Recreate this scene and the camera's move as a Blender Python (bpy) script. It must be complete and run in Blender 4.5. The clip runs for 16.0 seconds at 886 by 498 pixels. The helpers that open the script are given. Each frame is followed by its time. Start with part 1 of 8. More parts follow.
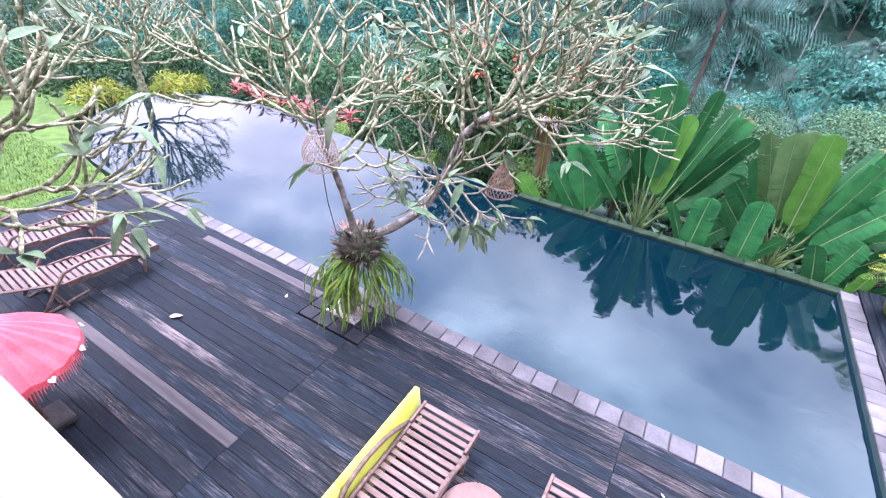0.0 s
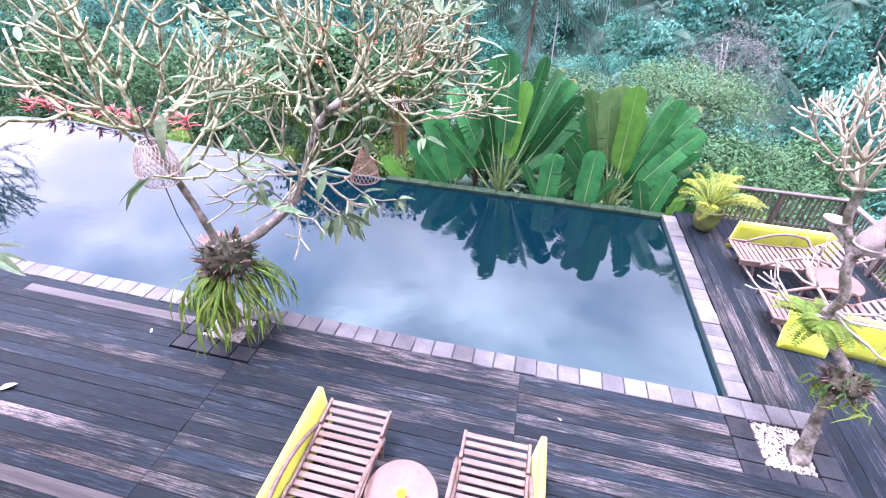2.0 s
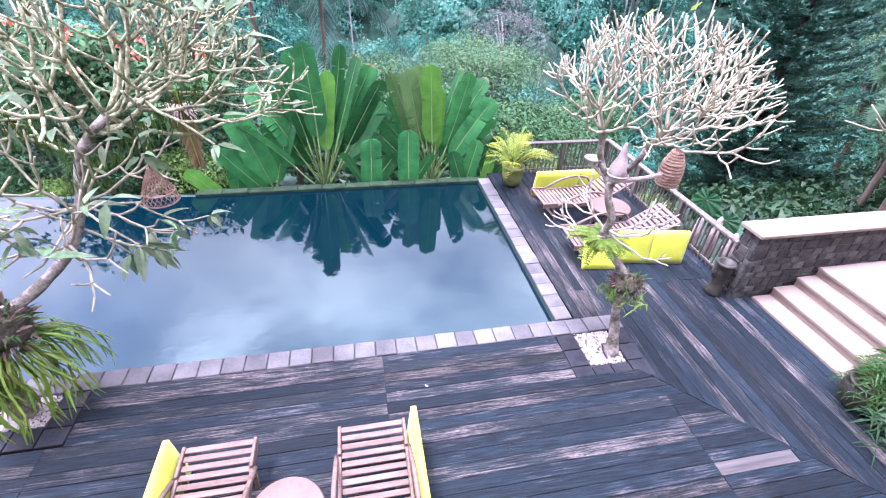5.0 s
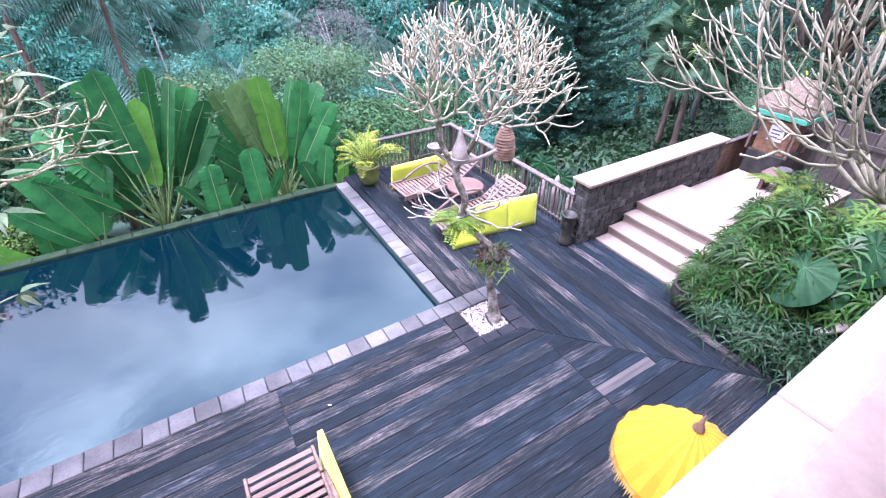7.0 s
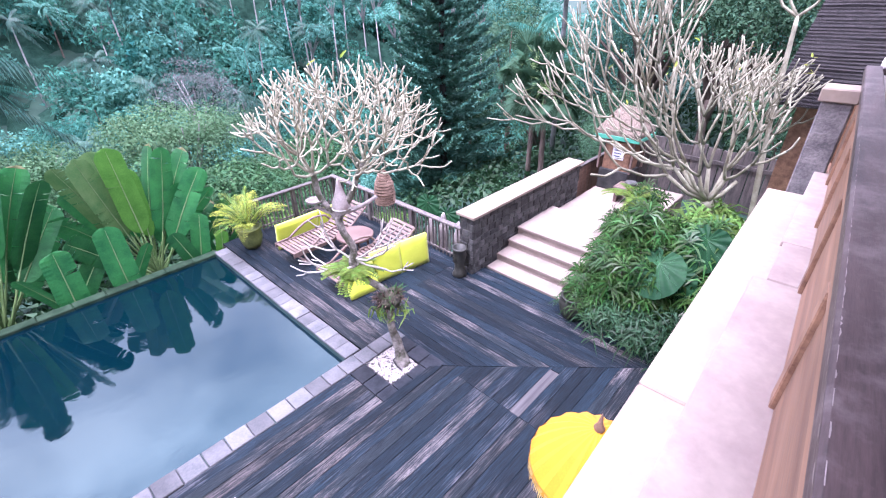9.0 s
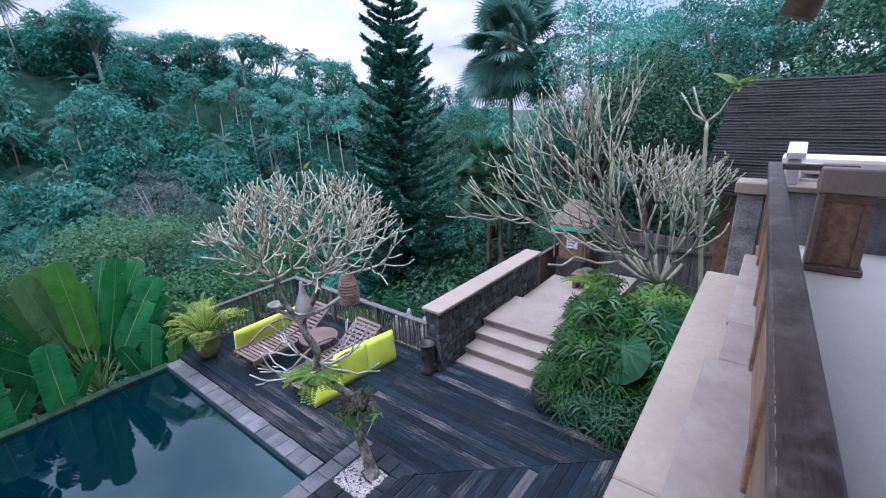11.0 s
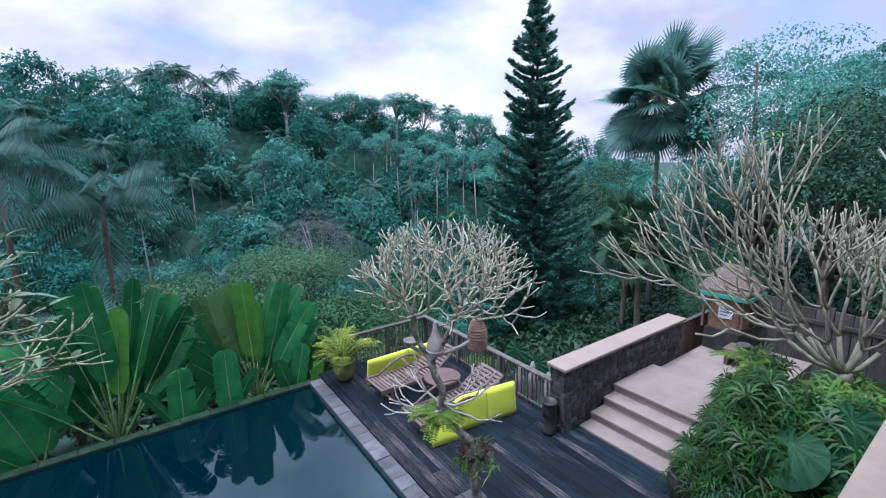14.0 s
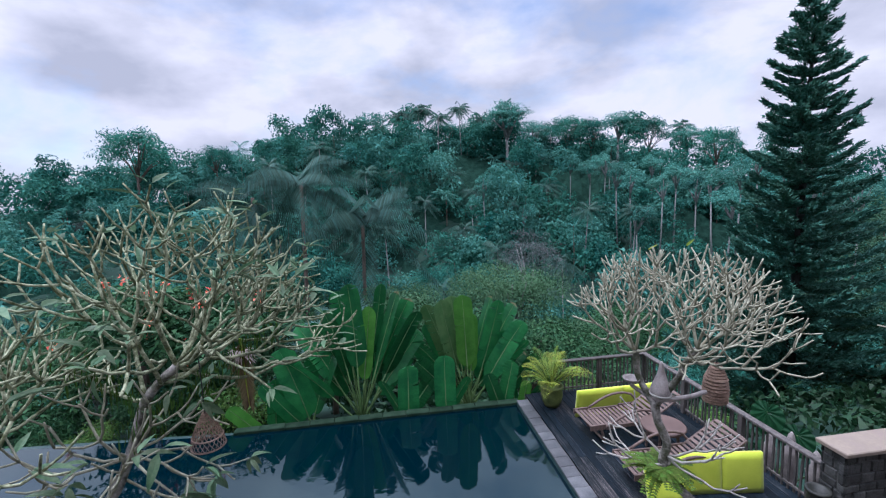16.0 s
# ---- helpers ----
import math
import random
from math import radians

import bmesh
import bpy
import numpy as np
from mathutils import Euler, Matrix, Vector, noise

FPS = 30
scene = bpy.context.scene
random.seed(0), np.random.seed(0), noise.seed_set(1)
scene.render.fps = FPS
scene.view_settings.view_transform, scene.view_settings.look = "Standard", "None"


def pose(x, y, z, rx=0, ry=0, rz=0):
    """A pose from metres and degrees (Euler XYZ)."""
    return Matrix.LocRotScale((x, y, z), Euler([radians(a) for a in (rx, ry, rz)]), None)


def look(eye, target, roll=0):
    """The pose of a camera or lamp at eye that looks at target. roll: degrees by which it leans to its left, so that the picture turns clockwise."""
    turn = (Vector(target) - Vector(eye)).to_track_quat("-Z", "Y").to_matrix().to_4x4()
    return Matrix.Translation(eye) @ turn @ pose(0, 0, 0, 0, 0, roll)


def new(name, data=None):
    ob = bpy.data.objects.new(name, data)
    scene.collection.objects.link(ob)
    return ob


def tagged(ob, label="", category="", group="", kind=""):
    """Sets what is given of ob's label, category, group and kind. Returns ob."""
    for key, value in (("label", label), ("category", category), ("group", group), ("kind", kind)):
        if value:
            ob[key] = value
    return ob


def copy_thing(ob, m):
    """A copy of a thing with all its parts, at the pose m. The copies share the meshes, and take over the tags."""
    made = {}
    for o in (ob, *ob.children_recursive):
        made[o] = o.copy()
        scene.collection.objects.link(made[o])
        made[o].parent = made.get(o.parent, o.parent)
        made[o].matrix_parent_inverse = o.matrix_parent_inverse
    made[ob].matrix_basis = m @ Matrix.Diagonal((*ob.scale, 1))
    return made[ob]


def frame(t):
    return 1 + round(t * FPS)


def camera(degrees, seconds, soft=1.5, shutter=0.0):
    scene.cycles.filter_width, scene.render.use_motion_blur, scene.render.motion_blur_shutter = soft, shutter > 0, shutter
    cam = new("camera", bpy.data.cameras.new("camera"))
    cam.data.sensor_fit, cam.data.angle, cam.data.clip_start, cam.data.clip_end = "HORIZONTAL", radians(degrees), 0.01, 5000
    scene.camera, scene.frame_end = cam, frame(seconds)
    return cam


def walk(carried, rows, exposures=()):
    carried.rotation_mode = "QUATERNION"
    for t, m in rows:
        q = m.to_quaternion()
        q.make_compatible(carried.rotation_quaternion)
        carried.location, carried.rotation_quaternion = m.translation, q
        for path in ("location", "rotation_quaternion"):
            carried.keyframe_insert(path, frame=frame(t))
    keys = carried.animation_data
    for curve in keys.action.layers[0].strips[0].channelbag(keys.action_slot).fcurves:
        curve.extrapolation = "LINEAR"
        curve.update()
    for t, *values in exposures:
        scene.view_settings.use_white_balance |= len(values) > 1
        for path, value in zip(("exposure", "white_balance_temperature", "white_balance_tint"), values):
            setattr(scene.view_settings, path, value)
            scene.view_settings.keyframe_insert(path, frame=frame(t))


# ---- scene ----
cam = camera(90.1, 16.0, 1.2)
PATH = [
    (0, (-0.010, 0.279, 4.491), (-0.828, 1.724, 3.376), 3.6),
    (0.5, (0.011, 0.254, 4.492), (-0.695, 1.748, 3.365), 3.8),
    (1, (0.030, 0.232, 4.496), (-0.557, 1.775, 3.368), 3.6),
    (1.5, (0.055, 0.229, 4.498), (-0.404, 1.811, 3.365), 3.3),
    (2, (0.069, 0.234, 4.499), (-0.250, 1.844, 3.356), 2.7),
    (2.5, (0.085, 0.243, 4.499), (-0.116, 1.864, 3.346), 2.4),
    (3, (0.113, 0.235, 4.505), (0.018, 1.862, 3.345), 2.2),
    (3.5, (0.152, 0.215, 4.514), (0.172, 1.841, 3.350), 2.1),
    (4, (0.195, 0.192, 4.522), (0.332, 1.812, 3.357), 2.4),
    (4.2, (0.211, 0.184, 4.525), (0.387, 1.803, 3.364), 2.6),
    (6.5, (0.347, 0.112, 4.614), (1.061, 1.569, 3.445), 0.9),
    (7, (0.378, 0.092, 4.623), (1.218, 1.485, 3.460), -0.1),
    (7.5, (0.409, 0.065, 4.633), (1.374, 1.385, 3.481), -1.0),
    (8, (0.433, 0.039, 4.638), (1.506, 1.295, 3.511), -0.9),
    (8.5, (0.452, 0.022, 4.640), (1.613, 1.243, 3.562), -0.1),
    (9, (0.469, 0.008, 4.641), (1.716, 1.208, 3.637), -1.1),
    (9.5, (0.476, -0.002, 4.650), (1.799, 1.187, 3.736), -1.4),
    (10, (0.473, -0.017, 4.660), (1.876, 1.165, 3.864), -1.5),
    (10.2, (0.468, -0.022, 4.662), (1.903, 1.154, 3.914), -1.5),
    (12.3, (0.387, -0.056, 4.749), (1.845, 1.222, 4.258), -1.3),
    (12.5, (0.375, -0.057, 4.749), (1.795, 1.268, 4.270), -1.5),
    (13, (0.345, -0.062, 4.752), (1.677, 1.361, 4.303), -1.3),
    (13.5, (0.318, -0.061, 4.753), (1.553, 1.456, 4.334), -1.2),
    (14, (0.291, -0.056, 4.757), (1.409, 1.554, 4.356), -1.4),
    (14.5, (0.261, -0.049, 4.764), (1.228, 1.662, 4.392), -1.5),
    (15, (0.230, -0.045, 4.767), (0.958, 1.786, 4.429), -2.0),
    (15.5, (0.199, -0.038, 4.771), (0.624, 1.894, 4.477), -2.5),
    (16, (0.170, -0.023, 4.774), (0.439, 1.940, 4.503), -2.3),
]
EXPOSURES = [(0.0, 1.78, 5530, 37), (1.5, 2.04, 5630, 40), (3.5, 2.08, 5690, 41), (4.2, 2.07, 5660, 40), (6.5, 1.80, 5420, 36), (8.0, 1.76, 5440, 37), (9.0, 1.77, 5410, 37), (9.5, 1.54, 5310, 31), (10.2, 0.70, 5080, 17), (12.3, 0.37, 4940, 17), (14.0, 0.36, 5070, 16), (15.0, 0.27, 5160, 15), (16.0, 0.08, 5210, 15)]
walk(cam, [(t, look(*p)) for t, *p in PATH], EXPOSURES)

# ---- light: bright overcast sky, soft sun behind thin cloud ----
SUN_DIR = Vector((-0.26, 0.085, 0.96)).normalized()
world = bpy.data.worlds.new("world")
scene.world = world
world.use_nodes = True
wn, wl = world.node_tree.nodes, world.node_tree.links
wn.clear()
w_out = wn.new("ShaderNodeOutputWorld")
w_sky = wn.new("ShaderNodeTexSky")
w_sky.sky_type = "NISHITA"
w_sky.sun_disc = False
w_sky.sun_elevation = math.asin(SUN_DIR.z)
w_sky.sun_rotation = math.atan2(SUN_DIR.x, SUN_DIR.y)
w_blue = wn.new("ShaderNodeBackground")
w_blue.inputs["Strength"].default_value = 0.15
wl.new(w_sky.outputs[0], w_blue.inputs[0])
w_co = wn.new("ShaderNodeTexCoord")
w_map = wn.new("ShaderNodeMapping")
w_map.inputs["Scale"].default_value = (1.0, 1.0, 2.0)
w_map.inputs["Location"].default_value = (0.35, 0.2, 0.1)
wl.new(w_co.outputs["Generated"], w_map.inputs[0])
w_n = wn.new("ShaderNodeTexNoise")
w_n.inputs["Scale"].default_value = 3.1
w_n.inputs["Detail"].default_value = 9
w_n.inputs["Roughness"].default_value = 0.56
w_n.inputs["Distortion"].default_value = 0.25
wl.new(w_map.outputs[0], w_n.inputs["Vector"])
w_mask = wn.new("ShaderNodeValToRGB")
w_mask.color_ramp.elements[0].position = 0.31
w_mask.color_ramp.elements[1].position = 0.53
w_mask.color_ramp.elements[0].color = (0.36, 0.36, 0.36, 1)
w_z = wn.new("ShaderNodeSeparateXYZ")
wl.new(w_co.outputs["Generated"], w_z.inputs[0])
w_open = wn.new("ShaderNodeMapRange")
w_open.interpolation_type = "SMOOTHSTEP"
w_open.inputs["From Min"].default_value, w_open.inputs["From Max"].default_value = 0.46, 0.66
w_open.inputs["To Min"].default_value, w_open.inputs["To Max"].default_value = 0.0, -0.03
wl.new(w_z.outputs["Z"], w_open.inputs["Value"])
w_cov = wn.new("ShaderNodeMath")
w_cov.operation = "ADD"
wl.new(w_n.outputs[0], w_cov.inputs[0])
wl.new(w_open.outputs[0], w_cov.inputs[1])
wl.new(w_cov.outputs[0], w_mask.inputs[0])
w_n2 = wn.new("ShaderNodeTexNoise")
w_n2.inputs["Scale"].default_value = 3.6
w_n2.inputs["Detail"].default_value = 7
wl.new(w_map.outputs[0], w_n2.inputs["Vector"])
w_col = wn.new("ShaderNodeValToRGB")
w_col.color_ramp.elements[0].position = 0.40
w_col.color_ramp.elements[0].color = (0.67, 0.635, 0.655, 1)
w_col.color_ramp.elements[1].position = 0.60
w_col.color_ramp.elements[1].color = (1.12, 1.02, 0.99, 1)
wl.new(w_n2.outputs[0], w_col.inputs[0])
w_cloud = wn.new("ShaderNodeBackground")
wl.new(w_col.outputs[0], w_cloud.inputs[0])
# cloud deck is brighter towards the sun, high up
w_sep = wn.new("ShaderNodeSeparateXYZ")
wl.new(w_co.outputs["Generated"], w_sep.inputs[0])
w_up = wn.new("ShaderNodeMapRange")
w_up.interpolation_type = "SMOOTHSTEP"
w_up.inputs["From Min"].default_value = 0.42
w_up.inputs["From Max"].default_value = 1.0
w_up.inputs["To Min"].default_value = 0.80
w_up.inputs["To Max"].default_value = 4.2
wl.new(w_sep.outputs["Z"], w_up.inputs["Value"])
# extra glow added high in the west, out of view, to whiten the pool's reflection
w_dot = wn.new("ShaderNodeVectorMath")
w_dot.operation = "DOT_PRODUCT"
w_dot.inputs[1].default_value = (-0.644, 0.372, 0.669)
wl.new(w_co.outputs["Generated"], w_dot.inputs[0])
w_glow = wn.new("ShaderNodeMapRange")
w_glow.interpolation_type = "SMOOTHSTEP"
w_glow.inputs["From Min"].default_value, w_glow.inputs["From Max"].default_value = 0.80, 1.0
w_glow.inputs["To Min"].default_value, w_glow.inputs["To Max"].default_value = 0.0, 1.0
wl.new(w_dot.outputs["Value"], w_glow.inputs["Value"])
w_str = wn.new("ShaderNodeMath")
w_str.operation = "ADD"
wl.new(w_up.outputs[0], w_str.inputs[0])
wl.new(w_glow.outputs[0], w_str.inputs[1])
wl.new(w_str.outputs[0], w_cloud.inputs["Strength"])
w_mix = wn.new("ShaderNodeMixShader")
wl.new(w_mask.outputs[0], w_mix.inputs[0])
wl.new(w_blue.outputs[0], w_mix.inputs[1])
wl.new(w_cloud.outputs[0], w_mix.inputs[2])
wl.new(w_mix.outputs[0], w_out.inputs[0])

sun_data = bpy.data.lights.new("sun", "SUN")
sun_data.energy = 2.6
sun_data.angle = radians(14)
sun_data.color = (1.0, 0.95, 0.88)
sun = new("sun", sun_data)
sun.matrix_world = look(SUN_DIR * 50, (0, 0, 0))

# ---- materials ----


def mat(name, col_a, col_b, rough=0.7, scale=6.0, fine=40.0, bump=0.3, stretch=(1, 1, 1), obj_random=0.15,
        island=0.0, metallic=0.0, mid=(0.35, 0.65), translucent=0.0, specular=0.4, sheen=0.0, dirt=None, dirt_scale=1.5,
        depth=0.01):
    m = bpy.data.materials.new(name)
    m.use_nodes = True
    n, l = m.node_tree.nodes, m.node_tree.links
    bsdf = n["Principled BSDF"]
    out = n["Material Output"]
    co = n.new("ShaderNodeTexCoord")
    mp = n.new("ShaderNodeMapping")
    mp.inputs["Scale"].default_value = stretch
    l.new(co.outputs["Object"], mp.inputs[0])
    info = n.new("ShaderNodeObjectInfo")
    shift = n.new("ShaderNodeVectorMath")
    shift.operation = "MULTIPLY_ADD"
    shift.inputs[1].default_value = (37.0, 53.0, 71.0)
    rnd3 = n.new("ShaderNodeCombineXYZ")
    for k in range(3):
        l.new(info.outputs["Random"], rnd3.inputs[k])
    l.new(rnd3.outputs[0], shift.inputs[0])
    l.new(mp.outputs[0], shift.inputs[2])
    big = n.new("ShaderNodeTexNoise")
    big.inputs["Scale"].default_value = scale
    big.inputs["Detail"].default_value = 6
    l.new(shift.outputs[0], big.inputs["Vector"])
    small = n.new("ShaderNodeTexNoise")
    small.inputs["Scale"].default_value = fine
    small.inputs["Detail"].default_value = 4
    l.new(shift.outputs[0], small.inputs["Vector"])
    add = n.new("ShaderNodeMath")
    add.operation = "MULTIPLY_ADD"
    add.inputs[1].default_value = 0.35
    l.new(small.outputs[0], add.inputs[0])
    sc = n.new("ShaderNodeMath")
    sc.operation = "MULTIPLY"
    sc.inputs[1].default_value = 0.65
    l.new(big.outputs[0], sc.inputs[0])
    l.new(sc.outputs[0], add.inputs[2])
    ramp = n.new("ShaderNodeValToRGB")
    ramp.color_ramp.elements[0].position, ramp.color_ramp.elements[1].position = mid
    ramp.color_ramp.elements[0].color = (*col_a, 1)
    ramp.color_ramp.elements[1].color = (*col_b, 1)
    l.new(add.outputs[0], ramp.inputs[0])
    col = ramp.outputs[0]
    if dirt:
        geo = n.new("ShaderNodeNewGeometry")
        dn = n.new("ShaderNodeTexNoise")
        dn.inputs["Scale"].default_value = dirt_scale
        dn.inputs["Detail"].default_value = 8
        dn.inputs["Roughness"].default_value = 0.65
        l.new(geo.outputs["Position"], dn.inputs["Vector"])
        dr = n.new("ShaderNodeValToRGB")
        dr.color_ramp.elements[0].position, dr.color_ramp.elements[1].position = 0.47, 0.66
        l.new(dn.outputs[0], dr.inputs[0])
        mx = n.new("ShaderNodeMix")
        mx.data_type = "RGBA"
        l.new(dr.outputs[0], mx.inputs["Factor"])
        l.new(col, mx.inputs[6])
        mx.inputs[7].default_value = (*dirt, 1)
        col = mx.outputs[2]
    hsv = n.new("ShaderNodeHueSaturation")
    val = n.new("ShaderNodeMapRange")
    val.inputs["To Min"].default_value = 1 - obj_random
    val.inputs["To Max"].default_value = 1 + obj_random
    l.new(info.outputs["Random"], val.inputs["Value"])
    value = val.outputs[0]
    if island:
        g2 = n.new("ShaderNodeNewGeometry")
        v2 = n.new("ShaderNodeMapRange")
        v2.inputs["To Min"].default_value = 1 - island
        v2.inputs["To Max"].default_value = 1 + island
        l.new(g2.outputs["Random Per Island"], v2.inputs["Value"])
        mul = n.new("ShaderNodeMath")
        mul.operation = "MULTIPLY"
        l.new(value, mul.inputs[0])
        l.new(v2.outputs[0], mul.inputs[1])
        value = mul.outputs[0]
        h2 = n.new("ShaderNodeMapRange")
        h2.inputs["To Min"].default_value = 0.5 - island * 0.06
        h2.inputs["To Max"].default_value = 0.5 + island * 0.05
        l.new(g2.outputs["Random Per Island"], h2.inputs["Value"])
        l.new(h2.outputs[0], hsv.inputs["Hue"])
    l.new(value, hsv.inputs["Value"])
    l.new(col, hsv.inputs["Color"])
    l.new(hsv.outputs[0], bsdf.inputs["Base Color"])
    rr = n.new("ShaderNodeMapRange")
    rr.inputs["To Min"].default_value = max(0.03, rough - 0.12)
    rr.inputs["To Max"].default_value = min(1.0, rough + 0.12)
    l.new(small.outputs[0], rr.inputs["Value"])
    l.new(rr.outputs[0], bsdf.inputs["Roughness"])
    bsdf.inputs["Metallic"].default_value = metallic
    bsdf.inputs["Specular IOR Level"].default_value = specular
    bsdf.inputs["Sheen Weight"].default_value = sheen
    if bump:
        bp = n.new("ShaderNodeBump")
        bp.inputs["Strength"].default_value = bump
        bp.inputs["Distance"].default_value = depth
        l.new(add.outputs[0], bp.inputs["Height"])
        l.new(bp.outputs[0], bsdf.inputs["Normal"])
    if translucent:
        tr = n.new("ShaderNodeBsdfTranslucent")
        l.new(hsv.outputs[0], tr.inputs[0])
        ms = n.new("ShaderNodeMixShader")
        ms.inputs[0].default_value = translucent
        l.new(bsdf.outputs[0], ms.inputs[1])
        l.new(tr.outputs[0], ms.inputs[2])
        l.new(ms.outputs[0], out.inputs[0])
    return m


def water_mat():
    m = bpy.data.materials.new("pool_water")
    m.use_nodes = True
    n, l = m.node_tree.nodes, m.node_tree.links
    b = n["Principled BSDF"]
    b.inputs["Base Color"].default_value = (0.0003, 0.0060, 0.0105, 1)
    b.inputs["Roughness"].default_value = 0.015
    b.inputs["IOR"].default_value = 1.68
    b.inputs["Specular IOR Level"].default_value = 0.5
    b.inputs["Specular Tint"].default_value = (0.60, 0.98, 1.0, 1)
    co = n.new("ShaderNodeNewGeometry")
    mp = n.new("ShaderNodeMapping")
    mp.inputs["Scale"].default_value = (1.0, 1.6, 1.0)
    l.new(co.outputs["Position"], mp.inputs[0])
    nz = n.new("ShaderNodeTexNoise")
    nz.inputs["Scale"].default_value = 4.5
    nz.inputs["Detail"].default_value = 4
    nz.inputs["Distortion"].default_value = 0.6
    l.new(mp.outputs[0], nz.inputs["Vector"])
    patch = n.new("ShaderNodeTexNoise")
    patch.inputs["Scale"].default_value = 0.55
    l.new(co.outputs["Position"], patch.inputs["Vector"])
    pr = n.new("ShaderNodeMapRange")
    pr.inputs["From Min"].default_value = 0.4
    pr.inputs["From Max"].default_value = 0.68
    pr.inputs["To Min"].default_value = 0.010
    pr.inputs["To Max"].default_value = 0.050
    l.new(patch.outputs[0], pr.inputs["Value"])
    bp = n.new("ShaderNodeBump")
    bp.inputs["Distance"].default_value = 0.05
    l.new(pr.outputs[0], bp.inputs["Strength"])
    l.new(nz.outputs[0], bp.inputs["Height"])
    l.new(bp.outputs[0], b.inputs["Normal"])
    return m


M = {}
M["water"] = water_mat()


def deck_mat(name, dark, mid_c, pale, wear):
    """Stained boards: long streaks of grain, the stain worn off in patches."""
    m = bpy.data.materials.new(name)
    m.use_nodes = True
    n, l = m.node_tree.nodes, m.node_tree.links
    bsdf = n["Principled BSDF"]
    co = n.new("ShaderNodeTexCoord")
    info = n.new("ShaderNodeObjectInfo")
    rnd = n.new("ShaderNodeCombineXYZ")
    for k in range(3):
        l.new(info.outputs["Random"], rnd.inputs[k])
    sh = n.new("ShaderNodeVectorMath")
    sh.operation = "MULTIPLY_ADD"
    sh.inputs[1].default_value = (91.0, 57.0, 33.0)
    l.new(rnd.outputs[0], sh.inputs[0])
    l.new(co.outputs["Object"], sh.inputs[2])

    def streaks(stretch, scale, detail):
        mp = n.new("ShaderNodeMapping")
        mp.inputs["Scale"].default_value = stretch
        l.new(sh.outputs[0], mp.inputs[0])
        t = n.new("ShaderNodeTexNoise")
        t.inputs["Scale"].default_value = scale
        t.inputs["Detail"].default_value = detail
        t.inputs["Roughness"].default_value = 0.62
        l.new(mp.outputs[0], t.inputs["Vector"])
        return t.outputs[0]

    grain = streaks((0.55, 17, 5), 7.0, 10)
    streak = streaks((0.45, 12.0, 3), 5.0, 12)
    patch = streaks((0.5, 1.2, 1), 1.6, 5)
    base = n.new("ShaderNodeValToRGB")
    base.color_ramp.elements[0].position, base.color_ramp.elements[1].position = 0.40, 0.62
    base.color_ramp.elements[0].color, base.color_ramp.elements[1].color = (*dark, 1), (*mid_c, 1)
    l.new(grain, base.inputs[0])
    s1 = n.new("ShaderNodeMath")
    s1.operation = "ADD"
    l.new(streak, s1.inputs[0])
    l.new(patch, s1.inputs[1])
    s2 = n.new("ShaderNodeMath")
    s2.operation = "MULTIPLY_ADD"
    s2.inputs[1].default_value = 0.6
    l.new(grain, s2.inputs[0])
    l.new(s1.outputs[0], s2.inputs[2])
    w0 = n.new("ShaderNodeMapRange")
    w0.inputs["From Min"].default_value, w0.inputs["From Max"].default_value = wear
    l.new(s2.outputs[0], w0.inputs["Value"])
    speck = n.new("ShaderNodeMapRange")
    speck.inputs["From Min"].default_value, speck.inputs["From Max"].default_value = 0.40, 0.58
    speck.inputs["To Min"].default_value, speck.inputs["To Max"].default_value = 0.25, 1.15
    l.new(streaks((4, 26, 6), 6.0, 6), speck.inputs["Value"])
    w = n.new("ShaderNodeMath")
    w.operation = "MULTIPLY"
    w.use_clamp = True
    l.new(w0.outputs[0], w.inputs[0])
    l.new(speck.outputs[0], w.inputs[1])
    mx = n.new("ShaderNodeMix")
    mx.data_type = "RGBA"
    l.new(w.outputs[0], mx.inputs["Factor"])
    l.new(base.outputs[0], mx.inputs[6])
    mx.inputs[7].default_value = (*pale, 1)
    hsv = n.new("ShaderNodeHueSaturation")
    v = n.new("ShaderNodeMapRange")
    v.inputs["To Min"].default_value, v.inputs["To Max"].default_value = 0.65, 1.35
    l.new(info.outputs["Random"], v.inputs["Value"])
    l.new(v.outputs[0], hsv.inputs["Value"])
    l.new(mx.outputs[2], hsv.inputs["Color"])
    l.new(hsv.outputs[0], bsdf.inputs["Base Color"])
    ro = n.new("ShaderNodeMapRange")
    ro.inputs["To Min"].default_value, ro.inputs["To Max"].default_value = 0.5, 0.85
    l.new(grain, ro.inputs["Value"])
    l.new(ro.outputs[0], bsdf.inputs["Roughness"])
    bsdf.inputs["Specular IOR Level"].default_value = 0.13
    bp = n.new("ShaderNodeBump")
    bp.inputs["Strength"].default_value, bp.inputs["Distance"].default_value = 0.6, 0.006
    l.new(grain, bp.inputs["Height"])
    l.new(bp.outputs[0], bsdf.inputs["Normal"])
    return m


